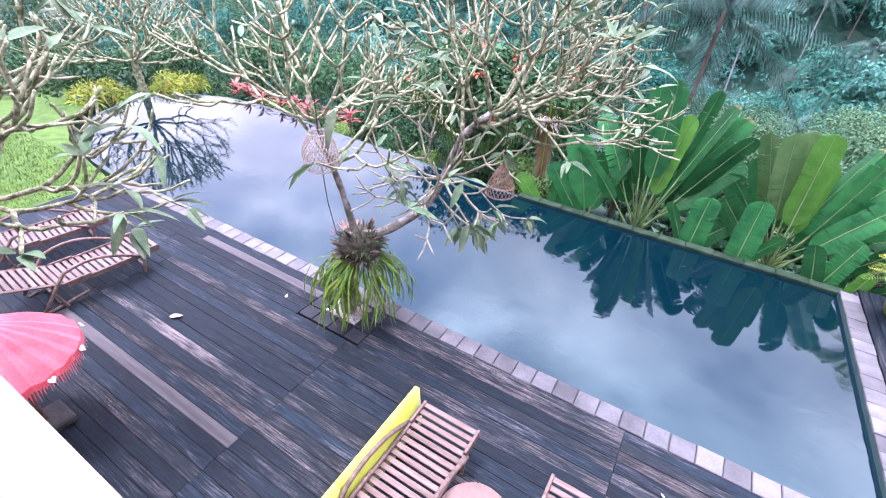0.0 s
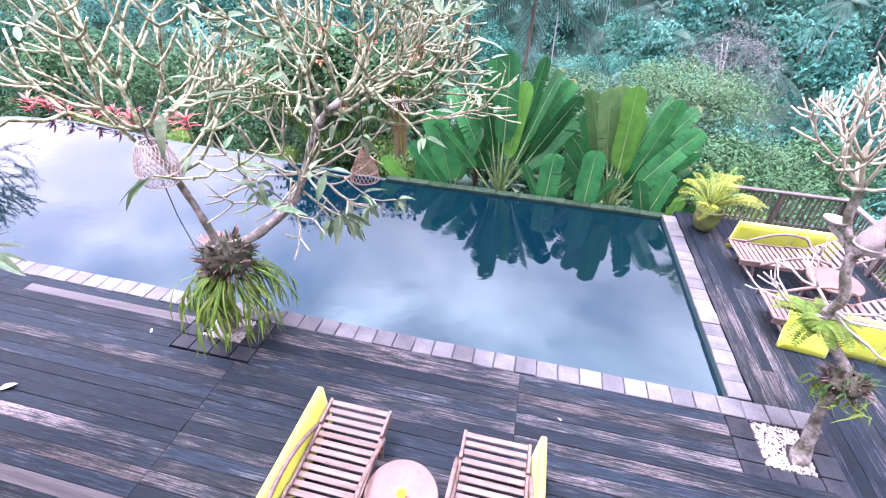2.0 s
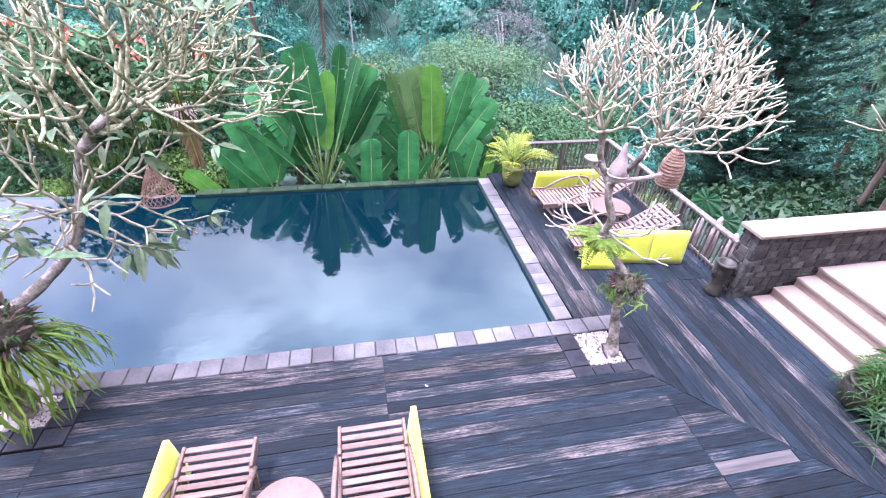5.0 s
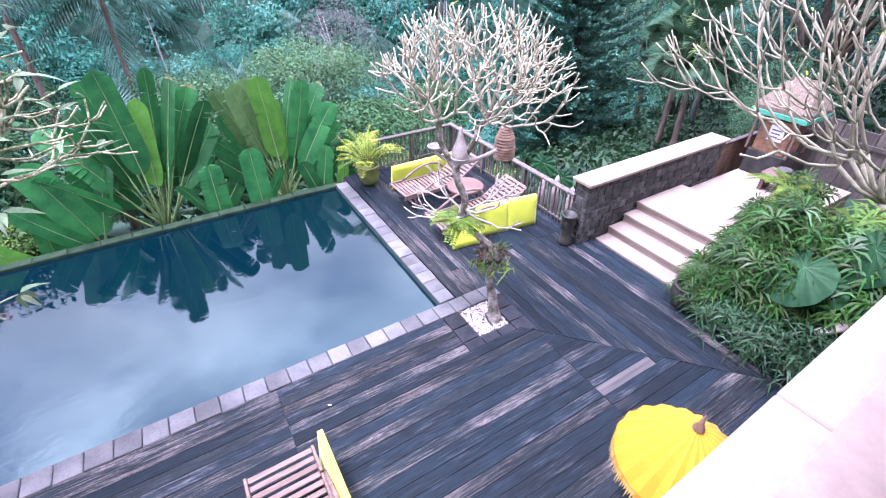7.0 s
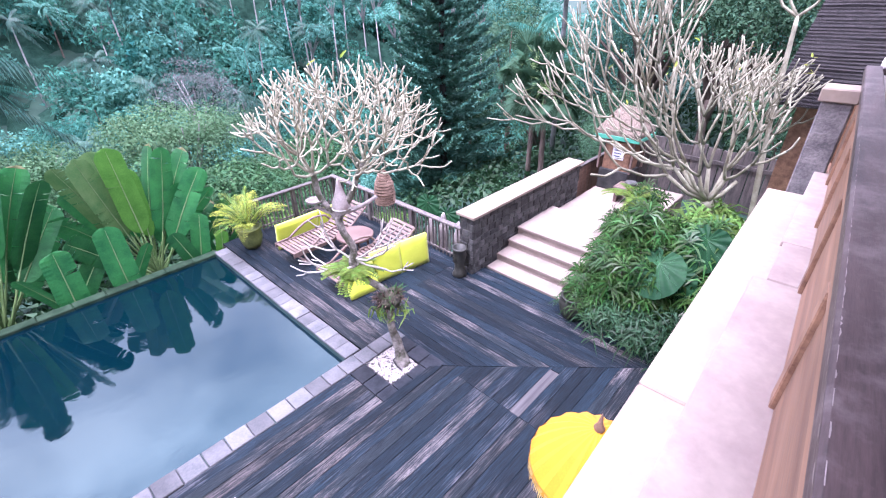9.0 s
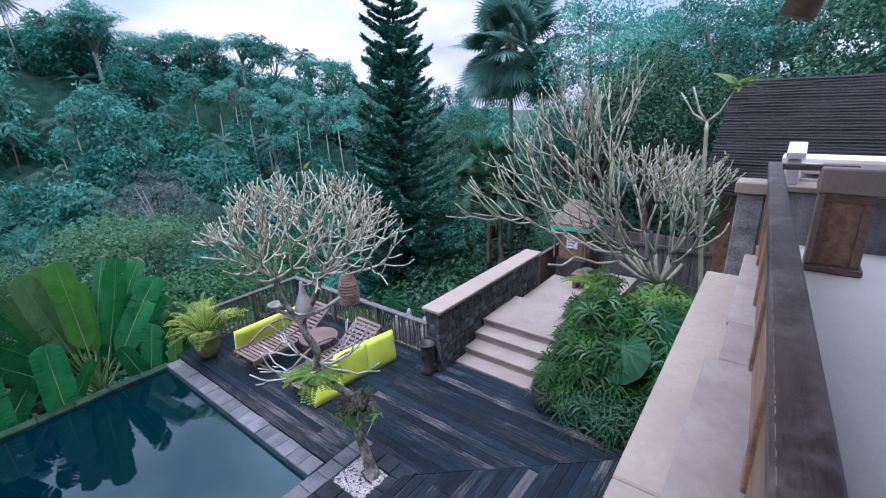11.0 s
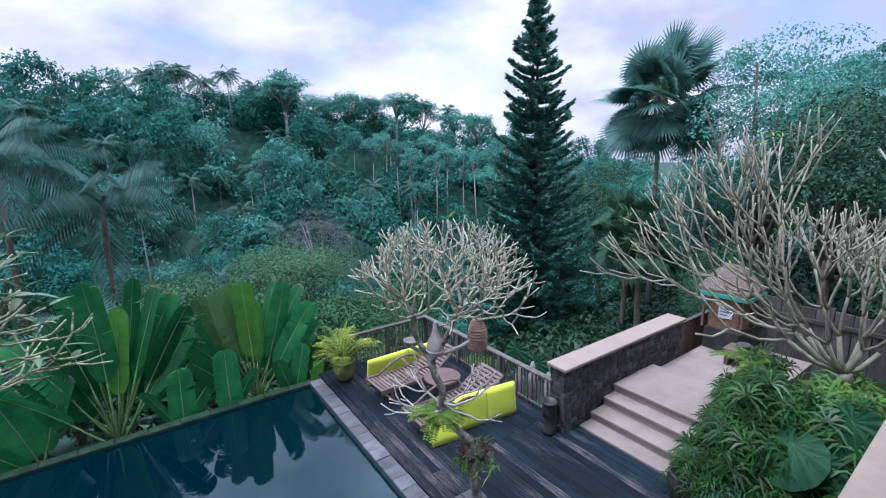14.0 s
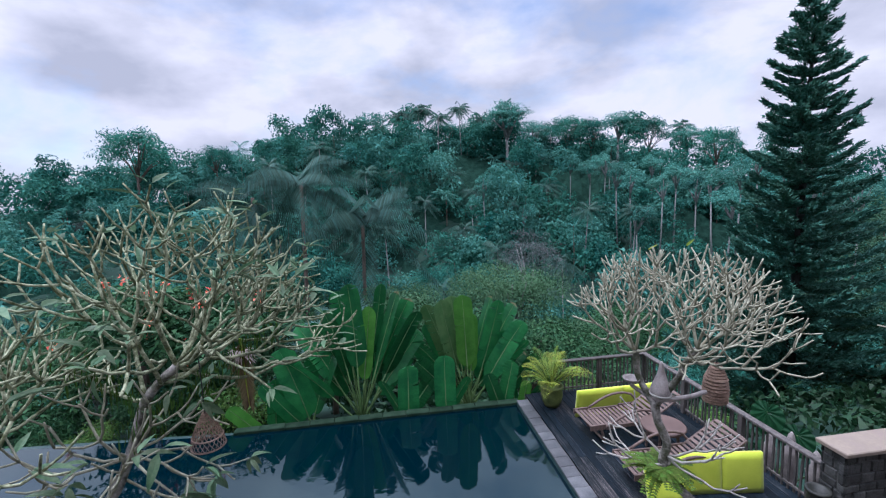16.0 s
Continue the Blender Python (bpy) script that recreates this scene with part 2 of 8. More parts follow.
M["deck"] = deck_mat("black_stained_deck_wood", (0.001157, 0.003274, 0.005453), (0.008677, 0.01791, 0.02677), (0.090, 0.088, 0.094), (1.39, 1.70))
M["deck_worn"] = deck_mat("worn_deck_wood", (0.001924, 0.003853, 0.005621), (0.01443, 0.02131, 0.02617), (0.150, 0.130, 0.127), (1.30, 1.64))
M["deck_light"] = mat("bare_grey_deck_wood", (0.0255, 0.02484, 0.02736), (0.0714, 0.0675, 0.0684), 0.7, 2, 9, 0.5, (0.4, 8, 3), 0.12, specular=0.25)
M["teak"] = mat("weathered_teak", (0.07646, 0.0508, 0.04224), (0.1652, 0.1194, 0.1011), 0.65, 3, 16, 0.3, (1, 7, 7), 0.15, specular=0.3)
M["teak_dark"] = mat("brown_teak", (0.10, 0.06, 0.04), (0.22, 0.14, 0.10), 0.55, 3, 16, 0.3, (1, 7, 7), 0.15)
M["rail_wood"] = mat("dark_varnished_wood", (0.024, 0.017, 0.017), (0.090, 0.064, 0.060), 0.45, 2.5, 30, 0.3, (0.5, 5, 5), 0.1, dirt=(0.13, 0.105, 0.10), dirt_scale=7.0)
M["panel_wood"] = mat("brown_panel_wood", (0.12, 0.062, 0.037), (0.32, 0.19, 0.115), 0.5, 2, 14, 0.3, (0.6, 6, 6), 0.12)
M["fence"] = mat("grey_weathered_fence_wood", (0.032, 0.03, 0.029), (0.115, 0.1, 0.09), 0.8, 4, 18, 0.4, (5, 5, 1), 0.25)
M["coping"] = mat("grey_andesite_stone", (0.042, 0.046, 0.05), (0.104, 0.104, 0.108), 0.7, 3, 40, 0.3, (1, 1, 1), 0.28, specular=0.35)
M["slate"] = mat("dark_slate_tile", (0.0072, 0.0096, 0.0132), (0.027, 0.03, 0.036), 0.6, 4, 40, 0.25, (1, 1, 1), 0.25, specular=0.12)
M["basin"] = mat("dark_green_pool_stone", (0.012, 0.035, 0.032), (0.03, 0.06, 0.055), 0.5, 5, 30, 0.2)
M["weir"] = mat("mossy_green_weir_stone", (0.0072, 0.0192, 0.01054), (0.024, 0.0432, 0.02604), 0.85, 5, 30, 0.6, specular=0.08)
M["pebble"] = mat("white_pebbles", (0.297, 0.27, 0.2565), (0.468, 0.441, 0.423), 0.7, 8, 40, 0.2, island=0.18)
M["cream"] = mat("cream_limestone", (0.178, 0.1457, 0.1215), (0.2484, 0.2087, 0.1766), 0.75, 2.2, 26, 0.25, (1, 1, 1), 0.06, specular=0.3)
M["ledge"] = mat("pale_limestone_ledge", (0.2087, 0.1669, 0.1285), (0.2913, 0.2401, 0.1881), 0.75, 1.6, 24, 0.25, (1, 1, 1), 0.05, dirt=(0.235, 0.185, 0.162), dirt_scale=2.6, specular=0.3)
M["ledge_inner"] = mat("worn_pinkish_limestone", (0.2076, 0.1696, 0.1455), (0.2871, 0.2428, 0.2122), 0.7, 1.6, 24, 0.25, (1, 1, 1), 0.06, dirt=(0.195, 0.152, 0.138), dirt_scale=3.0, specular=0.3)
M["wallstone"] = mat("grey_brown_wall_stone", (0.018, 0.02028, 0.0195), (0.07875, 0.078, 0.0735), 0.85, 5, 40, 0.8, (1, 1, 1), 0.45, depth=0.02)
M["mortar"] = mat("dark_mortar", (0.04, 0.038, 0.037), (0.08, 0.075, 0.07), 0.9, 8, 40, 0.5)
M["pillar"] = mat("rough_grey_stone", (0.06, 0.058, 0.06), (0.20, 0.185, 0.18), 0.9, 5, 60, 0.9, depth=0.02)
M["plaster"] = mat("pale_painted_plaster", (0.42, 0.385, 0.364), (0.504, 0.469, 0.448), 0.8, 2, 30, 0.15)
M["floor"] = mat("grey_terrazzo_floor", (0.56, 0.52, 0.485), (0.68, 0.63, 0.59), 0.35, 1.2, 60, 0.05)
M["bark"] = mat("pale_frangipani_bark", (0.2028, 0.1978, 0.1365), (0.3909, 0.3861, 0.2841), 0.85, 7, 45, 0.4, (1, 1, 1), 0.1, dirt=(0.21, 0.195, 0.13), dirt_scale=2.4)
M["bark_moss"] = mat("mossy_grey_bark", (0.055, 0.052, 0.038), (0.34, 0.315, 0.285), 0.9, 9, 40, 0.9, (1, 1, 1), 0.1, mid=(0.38, 0.60), dirt=(0.045, 0.055, 0.022), dirt_scale=5.0, depth=0.02)
M["bark_lichen"] = mat("lichen_covered_bark", (0.09567, 0.11, 0.05566), (0.45, 0.473, 0.3036), 0.9, 10, 45, 0.8, (1, 1, 1), 0.1, mid=(0.40, 0.60), dirt=(0.07, 0.085, 0.025), dirt_scale=14.0, depth=0.015)
M["bark_brown"] = mat("brown_bark", (0.06, 0.045, 0.035), (0.16, 0.125, 0.10), 0.9, 6, 40, 0.6, (1, 1, 0.3))
M["bark_pale"] = mat("pale_grey_trunk", (0.1728, 0.1672, 0.1596), (0.3024, 0.304, 0.2926), 0.85, 3, 20, 0.4, (1, 1, 3))
M["frangi_leaf"] = mat("grey_green_frangipani_leaf", (0.04888, 0.1075, 0.0522), (0.1588, 0.2197, 0.1251), 0.42, 5, 30, 0.1, obj_random=0.1, island=0.4, translucent=0.25, specular=0.15)
M["banana"] = mat("green_fan_leaf", (0.009201, 0.07694, 0.02357), (0.02762, 0.1503, 0.03927), 0.36, 2, 24, 0.12, (2, 2, 2), 0.42, translucent=0.24, specular=0.38)
M["banana_new"] = mat("fresh_fan_leaf", (0.05278, 0.1759, 0.02406), (0.1056, 0.2904, 0.0441), 0.45, 2, 24, 0.12, (2, 2, 2), 0.2, translucent=0.3, specular=0.22)
M["banana_old"] = mat("olive_ageing_leaf", (0.04213, 0.1249, 0.03386), (0.09911, 0.1756, 0.05926), 0.5, 2, 24, 0.12, (2, 2, 2), 0.25, translucent=0.25)
M["dry_tip"] = mat("dry_leaf_tip", (0.050, 0.058, 0.020), (0.110, 0.112, 0.045), 0.7, 8, 40, 0.2)
M["midrib"] = mat("pale_leaf_rib", (0.096, 0.1728, 0.06075), (0.18, 0.2592, 0.1148), 0.5, 3, 20, 0.1)
M["banana_stem"] = mat("pale_green_stem", (0.06375, 0.126, 0.036), (0.15, 0.225, 0.08), 0.5, 3, 20, 0.1)
M["bush"] = mat("mid_green_foliage", (0.01417, 0.05663, 0.02485), (0.05118, 0.1227, 0.04487), 0.65, 1.2, 20, 0.0, obj_random=0.3, island=0.30, translucent=0.25, specular=0.15)
M["bush_bright"] = mat("fresh_green_foliage", (0.054, 0.126, 0.027), (0.1296, 0.225, 0.045), 0.45, 1.2, 20, 0.0, obj_random=0.2, island=0.4, translucent=0.3, specular=0.15)
M["garden_green"] = mat("dark_garden_foliage", (0.020, 0.062, 0.034), (0.062, 0.130, 0.068), 0.65, 0.5, 8, 0.0, obj_random=0.25, island=0.35, translucent=0.25, specular=0.12)
M["slope_green"] = mat("light_green_tree_foliage", (0.0425, 0.11, 0.05), (0.09775, 0.195, 0.09), 0.6, 0.8, 12, 0.0, obj_random=0.15, island=0.28, translucent=0.25, specular=0.15)
M["withered"] = mat("thin_withered_foliage", (0.0748, 0.087, 0.08138), (0.1403, 0.156, 0.153), 0.8, 1.0, 20, 0.0, island=0.25, translucent=0.2, specular=0.1)
# haze over the hill is put into both forest greens: paler and bluer
M["forest"] = mat("hazed_blue_green_foliage", (0.02039, 0.1173, 0.09536), (0.07474, 0.2464, 0.1746), 0.75, 0.09, 0.4, 0.0, obj_random=0.25, island=0.32, translucent=0.32, specular=0.1)
M["forest_b"] = mat("hazed_grey_green_foliage", (0.04636, 0.164, 0.1359), (0.1077, 0.2653, 0.2023), 0.75, 0.09, 0.4, 0.0, obj_random=0.25, island=0.32, translucent=0.32, specular=0.1)
# near-black green stands in for the shade between far crowns
M["understorey"] = mat("shade_painted_canopy_fill", (0.0045, 0.0182, 0.013), (0.0195, 0.0525, 0.03575), 0.9, 0.9, 5, 0.8, depth=0.3, specular=0.05)
M["grass_dark"] = mat("dark_tufted_foliage", (0.0066, 0.027, 0.01125), (0.0264, 0.069, 0.027), 0.5, 3, 20, 0.0, obj_random=0.2, island=0.4, translucent=0.2, specular=0.2)
M["lady"] = mat("glossy_dark_green_finger_leaf", (0.01064, 0.04169, 0.009999), (0.0479, 0.1137, 0.024), 0.4, 3, 20, 0.0, obj_random=0.2, island=0.45, translucent=0.25, specular=0.2)
M["palm"] = mat("palm_frond_green", (0.0204, 0.0768, 0.0624), (0.07344, 0.1536, 0.1095), 0.45, 1, 20, 0.0, obj_random=0.25, island=0.35, translucent=0.38, specular=0.15)
M["palm_dark"] = mat("dark_feather_frond", (0.020, 0.062, 0.050), (0.058, 0.118, 0.092), 0.6, 1, 20, 0.0, obj_random=0.15, island=0.4, translucent=0.3, specular=0.1)
# blue-green raised in brightness: haze on the tall palm is painted in
M["fan_frond"] = mat("haze_paled_fan_frond", (0.05625, 0.1403, 0.1225), (0.1438, 0.2623, 0.2125), 0.5, 1, 20, 0.0, obj_random=0.15, island=0.3, translucent=0.40, specular=0.15)
M["areca"] = mat("yellow_green_palm_frond", (0.1061, 0.2024, 0.0264), (0.3264, 0.3432, 0.044), 0.45, 3, 20, 0.0, obj_random=0.15, island=0.5, translucent=0.3, specular=0.15)
M["pine_bark"] = mat("dark_pine_bark", (0.010, 0.011, 0.010), (0.040, 0.040, 0.036), 0.9, 6, 40, 0.6)
M["pine"] = mat("dark_pine_needles", (0.0312, 0.1113, 0.085), (0.084, 0.1961, 0.136), 0.6, 0.5, 20, 0.0, obj_random=0.1, island=0.4, specular=0.15)
M["fern"] = mat("fern_green", (0.0621, 0.138, 0.0189), (0.1656, 0.2484, 0.0405), 0.45, 4, 20, 0.0, obj_random=0.1, island=0.4, translucent=0.3, specular=0.15)
M["fern_dry"] = mat("dry_brown_fern", (0.030, 0.021, 0.016), (0.115, 0.080, 0.058), 0.8, 6, 30, 0.3, island=0.35)
M["root_moss"] = mat("dark_mossy_roots", (0.014, 0.015, 0.010), (0.085, 0.070, 0.052), 0.95, 14, 60, 1.0, mid=(0.4, 0.62), dirt=(0.03, 0.045, 0.014), dirt_scale=16.0, depth=0.03)
M["fern_pink"] = mat("pinkish_withered_fern", (0.11, 0.062, 0.05), (0.30, 0.20, 0.175), 0.8, 6, 30, 0.2, island=0.3)
M["big_leaf"] = mat("blue_green_elephant_ear", (0.00756, 0.04216, 0.01657), (0.02268, 0.0782, 0.0306), 0.5, 3, 20, 0.1, obj_random=0.2, translucent=0.2, specular=0.1)
M["red_leaf"] = mat("red_cordyline_leaf", (0.20, 0.02, 0.025), (0.42, 0.08, 0.06), 0.5, 3, 20, 0.0, island=0.4, translucent=0.2)
M["red_flower"] = mat("orange_red_flower", (0.55, 0.08, 0.04), (0.75, 0.16, 0.08), 0.5, 3, 20, 0.0, island=0.2, translucent=0.2)
M["white_flower"] = mat("white_flower", (0.75, 0.72, 0.68), (0.88, 0.86, 0.82), 0.5, 3, 20, 0.0, translucent=0.2)
M["grass"] = mat("lawn_grass", (0.03, 0.075, 0.012), (0.085, 0.15, 0.025), 0.7, 4, 30, 0.0, island=0.4, translucent=0.2, specular=0.15)
M["soil"] = mat("mossy_jungle_floor", (0.006, 0.024, 0.016), (0.020, 0.055, 0.035), 0.95, 0.4, 6, 0.6)
M["lime"] = mat("lime_green_cushion_cloth", (0.4324, 0.5152, 0.023), (0.552, 0.6256, 0.046), 0.75, 3, 60, 0.12, sheen=0.2, obj_random=0.06)
M["red_cloth"] = mat("faded_red_cloth", (0.60, 0.055, 0.085), (0.80, 0.16, 0.19), 0.7, 3, 60, 0.15, sheen=0.2, translucent=0.15)
M["yellow_cloth"] = mat("bright_yellow_cloth", (0.4446, 0.177, 0.002), (0.513, 0.2316, 0.005), 0.8, 3, 60, 0.2, sheen=0.05, translucent=0.15)
M["gold"] = mat("gold_fringe", (0.35, 0.22, 0.05), (0.6, 0.42, 0.12), 0.6, 6, 30, 0.2)
M["table_wood"] = mat("pinkish_worn_wood_top", (0.0806, 0.04836, 0.03844), (0.1302, 0.0837, 0.0682), 0.6, 3, 20, 0.2)
M["pot_dark"] = mat("dark_mossy_clay", (0.009, 0.011, 0.009), (0.0375, 0.0375, 0.03), 0.55, 6, 30, 0.4)
M["pot_green"] = mat("mossy_green_clay", (0.045, 0.065, 0.015), (0.13, 0.15, 0.045), 0.7, 6, 30, 0.4)
M["wicker"] = mat("grey_wicker", (0.24, 0.20, 0.17), (0.46, 0.40, 0.36), 0.8, 8, 40, 0.4)
M["wicker_brown"] = mat("brown_wicker", (0.12, 0.075, 0.05), (0.28, 0.19, 0.14), 0.8, 8, 40, 0.4)
M["carved"] = mat("pale_carved_wood", (0.17, 0.15, 0.14), (0.36, 0.32, 0.30), 0.8, 8, 60, 0.6)
M["driftwood"] = mat("pale_bleached_wood", (0.276, 0.2526, 0.2193), (0.42, 0.4066, 0.3675), 0.8, 6, 40, 0.4)
M["thatch"] = mat("dark_thatch", (0.007, 0.0065, 0.007), (0.025, 0.0215, 0.0215), 0.95, 2, 30, 0.9, (0.4, 6, 22), 0.15, depth=0.03)
M["thatch_brown"] = mat("brown_thatch", (0.075, 0.0578, 0.044), (0.165, 0.1318, 0.1), 0.95, 3, 30, 0.8, (8, 8, 2), 0.1, depth=0.03)
M["green_paint"] = mat("green_painted_trim", (0.03, 0.20, 0.13), (0.06, 0.28, 0.19), 0.5, 4, 30, 0.1)
M["sign"] = mat("white_sign_board", (0.68, 0.68, 0.72), (0.80, 0.80, 0.83), 0.5, 4, 30, 0.05)
M["ink"] = mat("grey_ink", (0.10, 0.12, 0.2), (0.14, 0.16, 0.24), 0.6, 4, 30, 0.0)
M["cable"] = mat("black_cable", (0.01, 0.01, 0.012), (0.02, 0.02, 0.022), 0.5, 4, 30, 0.0)
M["dead_leaf"] = mat("dry_fallen_leaf", (0.42, 0.34, 0.24), (0.62, 0.55, 0.45), 0.7, 8, 40, 0.2)
M["blossom"] = mat("dry_palm_sheath", (0.0806, 0.051, 0.0275), (0.2232, 0.187, 0.08), 0.8, 8, 40, 0.4, (1, 1, 0.3))

# ---- mesh tools ----


class Mesh:
    """Gathers vertices and faces of one mesh."""

    def __init__(self):
        self.v, self.f = [], []

    def add(self, verts, faces):
        n = len(self.v)
        self.v.extend([tuple(p) for p in verts])
        self.f.extend([tuple(i + n for i in q) for q in faces])

    def box(self, lo, hi, bevel=0.0):
        x0, y0, z0 = lo
        x1, y1, z1 = hi
        b = min(bevel, (x1 - x0) / 3, (y1 - y0) / 3, (z1 - z0) / 3)
        if b <= 0:
            self.add([(x0, y0, z0), (x1, y0, z0), (x1, y1, z0), (x0, y1, z0), (x0, y0, z1), (x1, y0, z1), (x1, y1, z1), (x0, y1, z1)],
                     [(3, 2, 1, 0), (4, 5, 6, 7), (0, 1, 5, 4), (1, 2, 6, 5), (2, 3, 7, 6), (3, 0, 4, 7)])
            return
        bm = bmesh.new()
        bmesh.ops.create_cube(bm, size=1.0)
        for q in bm.verts:
            q.co = Vector(((x0 + x1) / 2 + q.co.x * (x1 - x0), (y0 + y1) / 2 + q.co.y * (y1 - y0), (z0 + z1) / 2 + q.co.z * (z1 - z0)))
        bmesh.ops.bevel(bm, geom=bm.edges[:], offset=b, segments=1, affect="EDGES")
        bm.verts.index_update()
        self.add([q.co for q in bm.verts], [[q.index for q in f.verts] for f in bm.faces])
        bm.free()

    def slab(self, lo, hi, bevel, sink=0.0):
        """Box with its upper edges bevelled, no bottom: for stones, tiles and planks."""
        x0, y0, z0 = lo
        x1, y1, z1 = hi
        b = bevel
        self.add([(x0, y0, z0), (x1, y0, z0), (x1, y1, z0), (x0, y1, z0),
                  (x0, y0, z1 - b), (x1, y0, z1 - b), (x1, y1, z1 - b), (x0, y1, z1 - b),
                  (x0 + b, y0 + b, z1), (x1 - b, y0 + b, z1), (x1 - b, y1 - b, z1), (x0 + b, y1 - b, z1)],
                 [(0, 1, 5, 4), (1, 2, 6, 5), (2, 3, 7, 6), (3, 0, 4, 7), (4, 5, 9, 8), (5, 6, 10, 9), (6, 7, 11, 10), (7, 4, 8, 11), (8, 9, 10, 11), (3, 2, 1, 0)])

    def prism(self, poly, z0, z1):
        n = len(poly)
        self.add([(x, y, z0) for x, y in poly] + [(x, y, z1) for x, y in poly],
                 [tuple(range(n - 1, -1, -1)), tuple(range(n, 2 * n))] + [(i, (i + 1) % n, n + (i + 1) % n, n + i) for i in range(n)])

    def tube(self, pts, radii, sides=6, cap=True):
        pts = [Vector(p) for p in pts]
        if not hasattr(radii, "__len__"):
            radii = [radii] * len(pts)
        verts, faces = [], []
        ref = Vector((0.31, 0.17, 0.93))
        for i, p in enumerate(pts):
            d = (pts[min(i + 1, len(pts) - 1)] - pts[max(i - 1, 0)])
            d = d.normalized() if d.length > 1e-9 else Vector((0, 0, 1))
            if abs(d.dot(ref)) > 0.95:
                ref = Vector((0.9, -0.3, 0.1))
            a = d.cross(ref).normalized()
            b = d.cross(a)
            ref = a.cross(d) if i else ref
            for k in range(sides):
                w = 2 * math.pi * k / sides
                verts.append(p + (a * math.cos(w) + b * math.sin(w)) * radii[i])
        for i in range(len(pts) - 1):
            for k in range(sides):
                k2 = (k + 1) % sides
                faces.append((i * sides + k, i * sides + k2, (i + 1) * sides + k2, (i + 1) * sides + k))
        if cap:
            faces.append(tuple(range(sides - 1, -1, -1)))
            faces.append(tuple((len(pts) - 1) * sides + k for k in range(sides)))
        self.add(verts, faces)

    def lathe(self, profile, at=(0, 0, 0), n=24, wob=0.0):
        verts, faces = [], []
        for r, z in profile:
            for k in range(n):
                w = 2 * math.pi * k / n
                rr = r * (1 + wob * math.sin(w * 3 + z * 7))
                verts.append((at[0] + rr * math.cos(w), at[1] + rr * math.sin(w), at[2] + z))
        m = len(profile)
        for i in range(m - 1):
            for k in range(n):
                k2 = (k + 1) % n
                faces.append((i * n + k, i * n + k2, (i + 1) * n + k2, (i + 1) * n + k))
        faces.append(tuple(range(n - 1, -1, -1)))
        faces.append(tuple((m - 1) * n + k for k in range(n)))
        self.add(verts, faces)

    def blade(self, base, along, up, length, width, droop=0.3, seg=5, fold=0.25, shape=0.5, tip=0.02):
        """A leaf blade: two strips that meet at a sunk midrib."""
        base, along, up = Vector(base), Vector(along).normalized(), Vector(up)
        side = along.cross(up)
        side = side.normalized() if side.length > 1e-6 else Vector((1, 0, 0))
        nor = side.cross(along)
        verts, faces = [], []
        for i in range(seg + 1):
            u = i / seg
            w = width * 0.5 * max(tip, math.sin(math.pi * min(1, u ** shape * 0.985 + 0.015)) ** 0.75)
            c = base + along * (length * u) + nor * (-droop * length * u * u)
            verts += [c - side * w + nor * (fold * w), c, c + side * w + nor * (fold * w)]
        for i in range(seg):
            a = 3 * i
            faces += [(a, a + 1, a + 4, a + 3), (a + 1, a + 2, a + 5, a + 4)]
        self.add(verts, faces)

    def ribbon(self, pts, widths, fold=0.2):
        """A narrow strap along a path, two strips with a sunk middle."""
        pts = [Vector(p) for p in pts]
        verts, faces = [], []
        for i, p in enumerate(pts):
            d = pts[min(i + 1, len(pts) - 1)] - pts[max(i - 1, 0)]
            s = d.cross(Vector((0.13, 0.07, 1)))
            s = s.normalized() if s.length > 1e-6 else Vector((1, 0, 0))
            n = s.cross(d).normalized()
            w = widths[i] * 0.5
            verts += [p - s * w + n * fold * w, p, p + s * w + n * fold * w]
        for i in range(len(pts) - 1):
            a = 3 * i
            faces += [(a, a + 1, a + 4, a + 3), (a + 1, a + 2, a + 5, a + 4)]
        self.add(verts, faces)

    def data(self, name, material, smooth=False):
        me = bpy.data.meshes.new(name)
        me.from_pydata(self.v, [], self.f)
        me.materials.append(material)
        if smooth:
            me.polygons.foreach_set("use_smooth", [True] * len(me.polygons))
        me.update()
        return me


def quads_data(name, quads, material):
    """One mesh of many loose leaves from an array (n, corners, 3)."""
    q = np.asarray(quads, dtype=np.float32)
    n, c = q.shape[:2]
    me = bpy.data.meshes.new(name)
    me.vertices.add(n * c)
    me.vertices.foreach_set("co", q.reshape(-1))
    me.loops.add(n * c)
    me.loops.foreach_set("vertex_index", np.arange(n * c, dtype=np.int32))
    me.polygons.add(n)
    me.polygons.foreach_set("loop_start", np.arange(0, n * c, c, dtype=np.int32))
    me.polygons.foreach_set("loop_total", np.full(n, c, dtype=np.int32))
    me.materials.append(material)
    me.update(calc_edges=True)
    me.validate()
    return me


def part(name, mesh, material, parent, label="", smooth=False):
    """Links a mesh as one part under a thing or a part."""
    me = mesh.data(name, material, smooth) if isinstance(mesh, Mesh) else mesh
    ob = new(name, me)
    ob.parent = parent
    return tagged(ob, label)


def thing(name, label, category, at=(0, 0, 0), turn=0, group="", kind=""):
    ob = new(name)
    ob.empty_display_size = 0.1
    ob.matrix_basis = pose(*at, 0, 0, turn)
    return tagged(ob, label, category, group, kind)


def solid(name, mesh, material, label, category="", kind="", group="", smooth=False, at=(0, 0, 0), turn=0):
    ob = new(name, mesh.data(name, material, smooth) if isinstance(mesh, Mesh) else mesh)
    ob.matrix_basis = pose(*at, 0, 0, turn)
    return tagged(ob, label, category, group, kind)


def unit(a):
    return a / np.maximum(np.linalg.norm(a, axis=-1, keepdims=True), 1e-9)


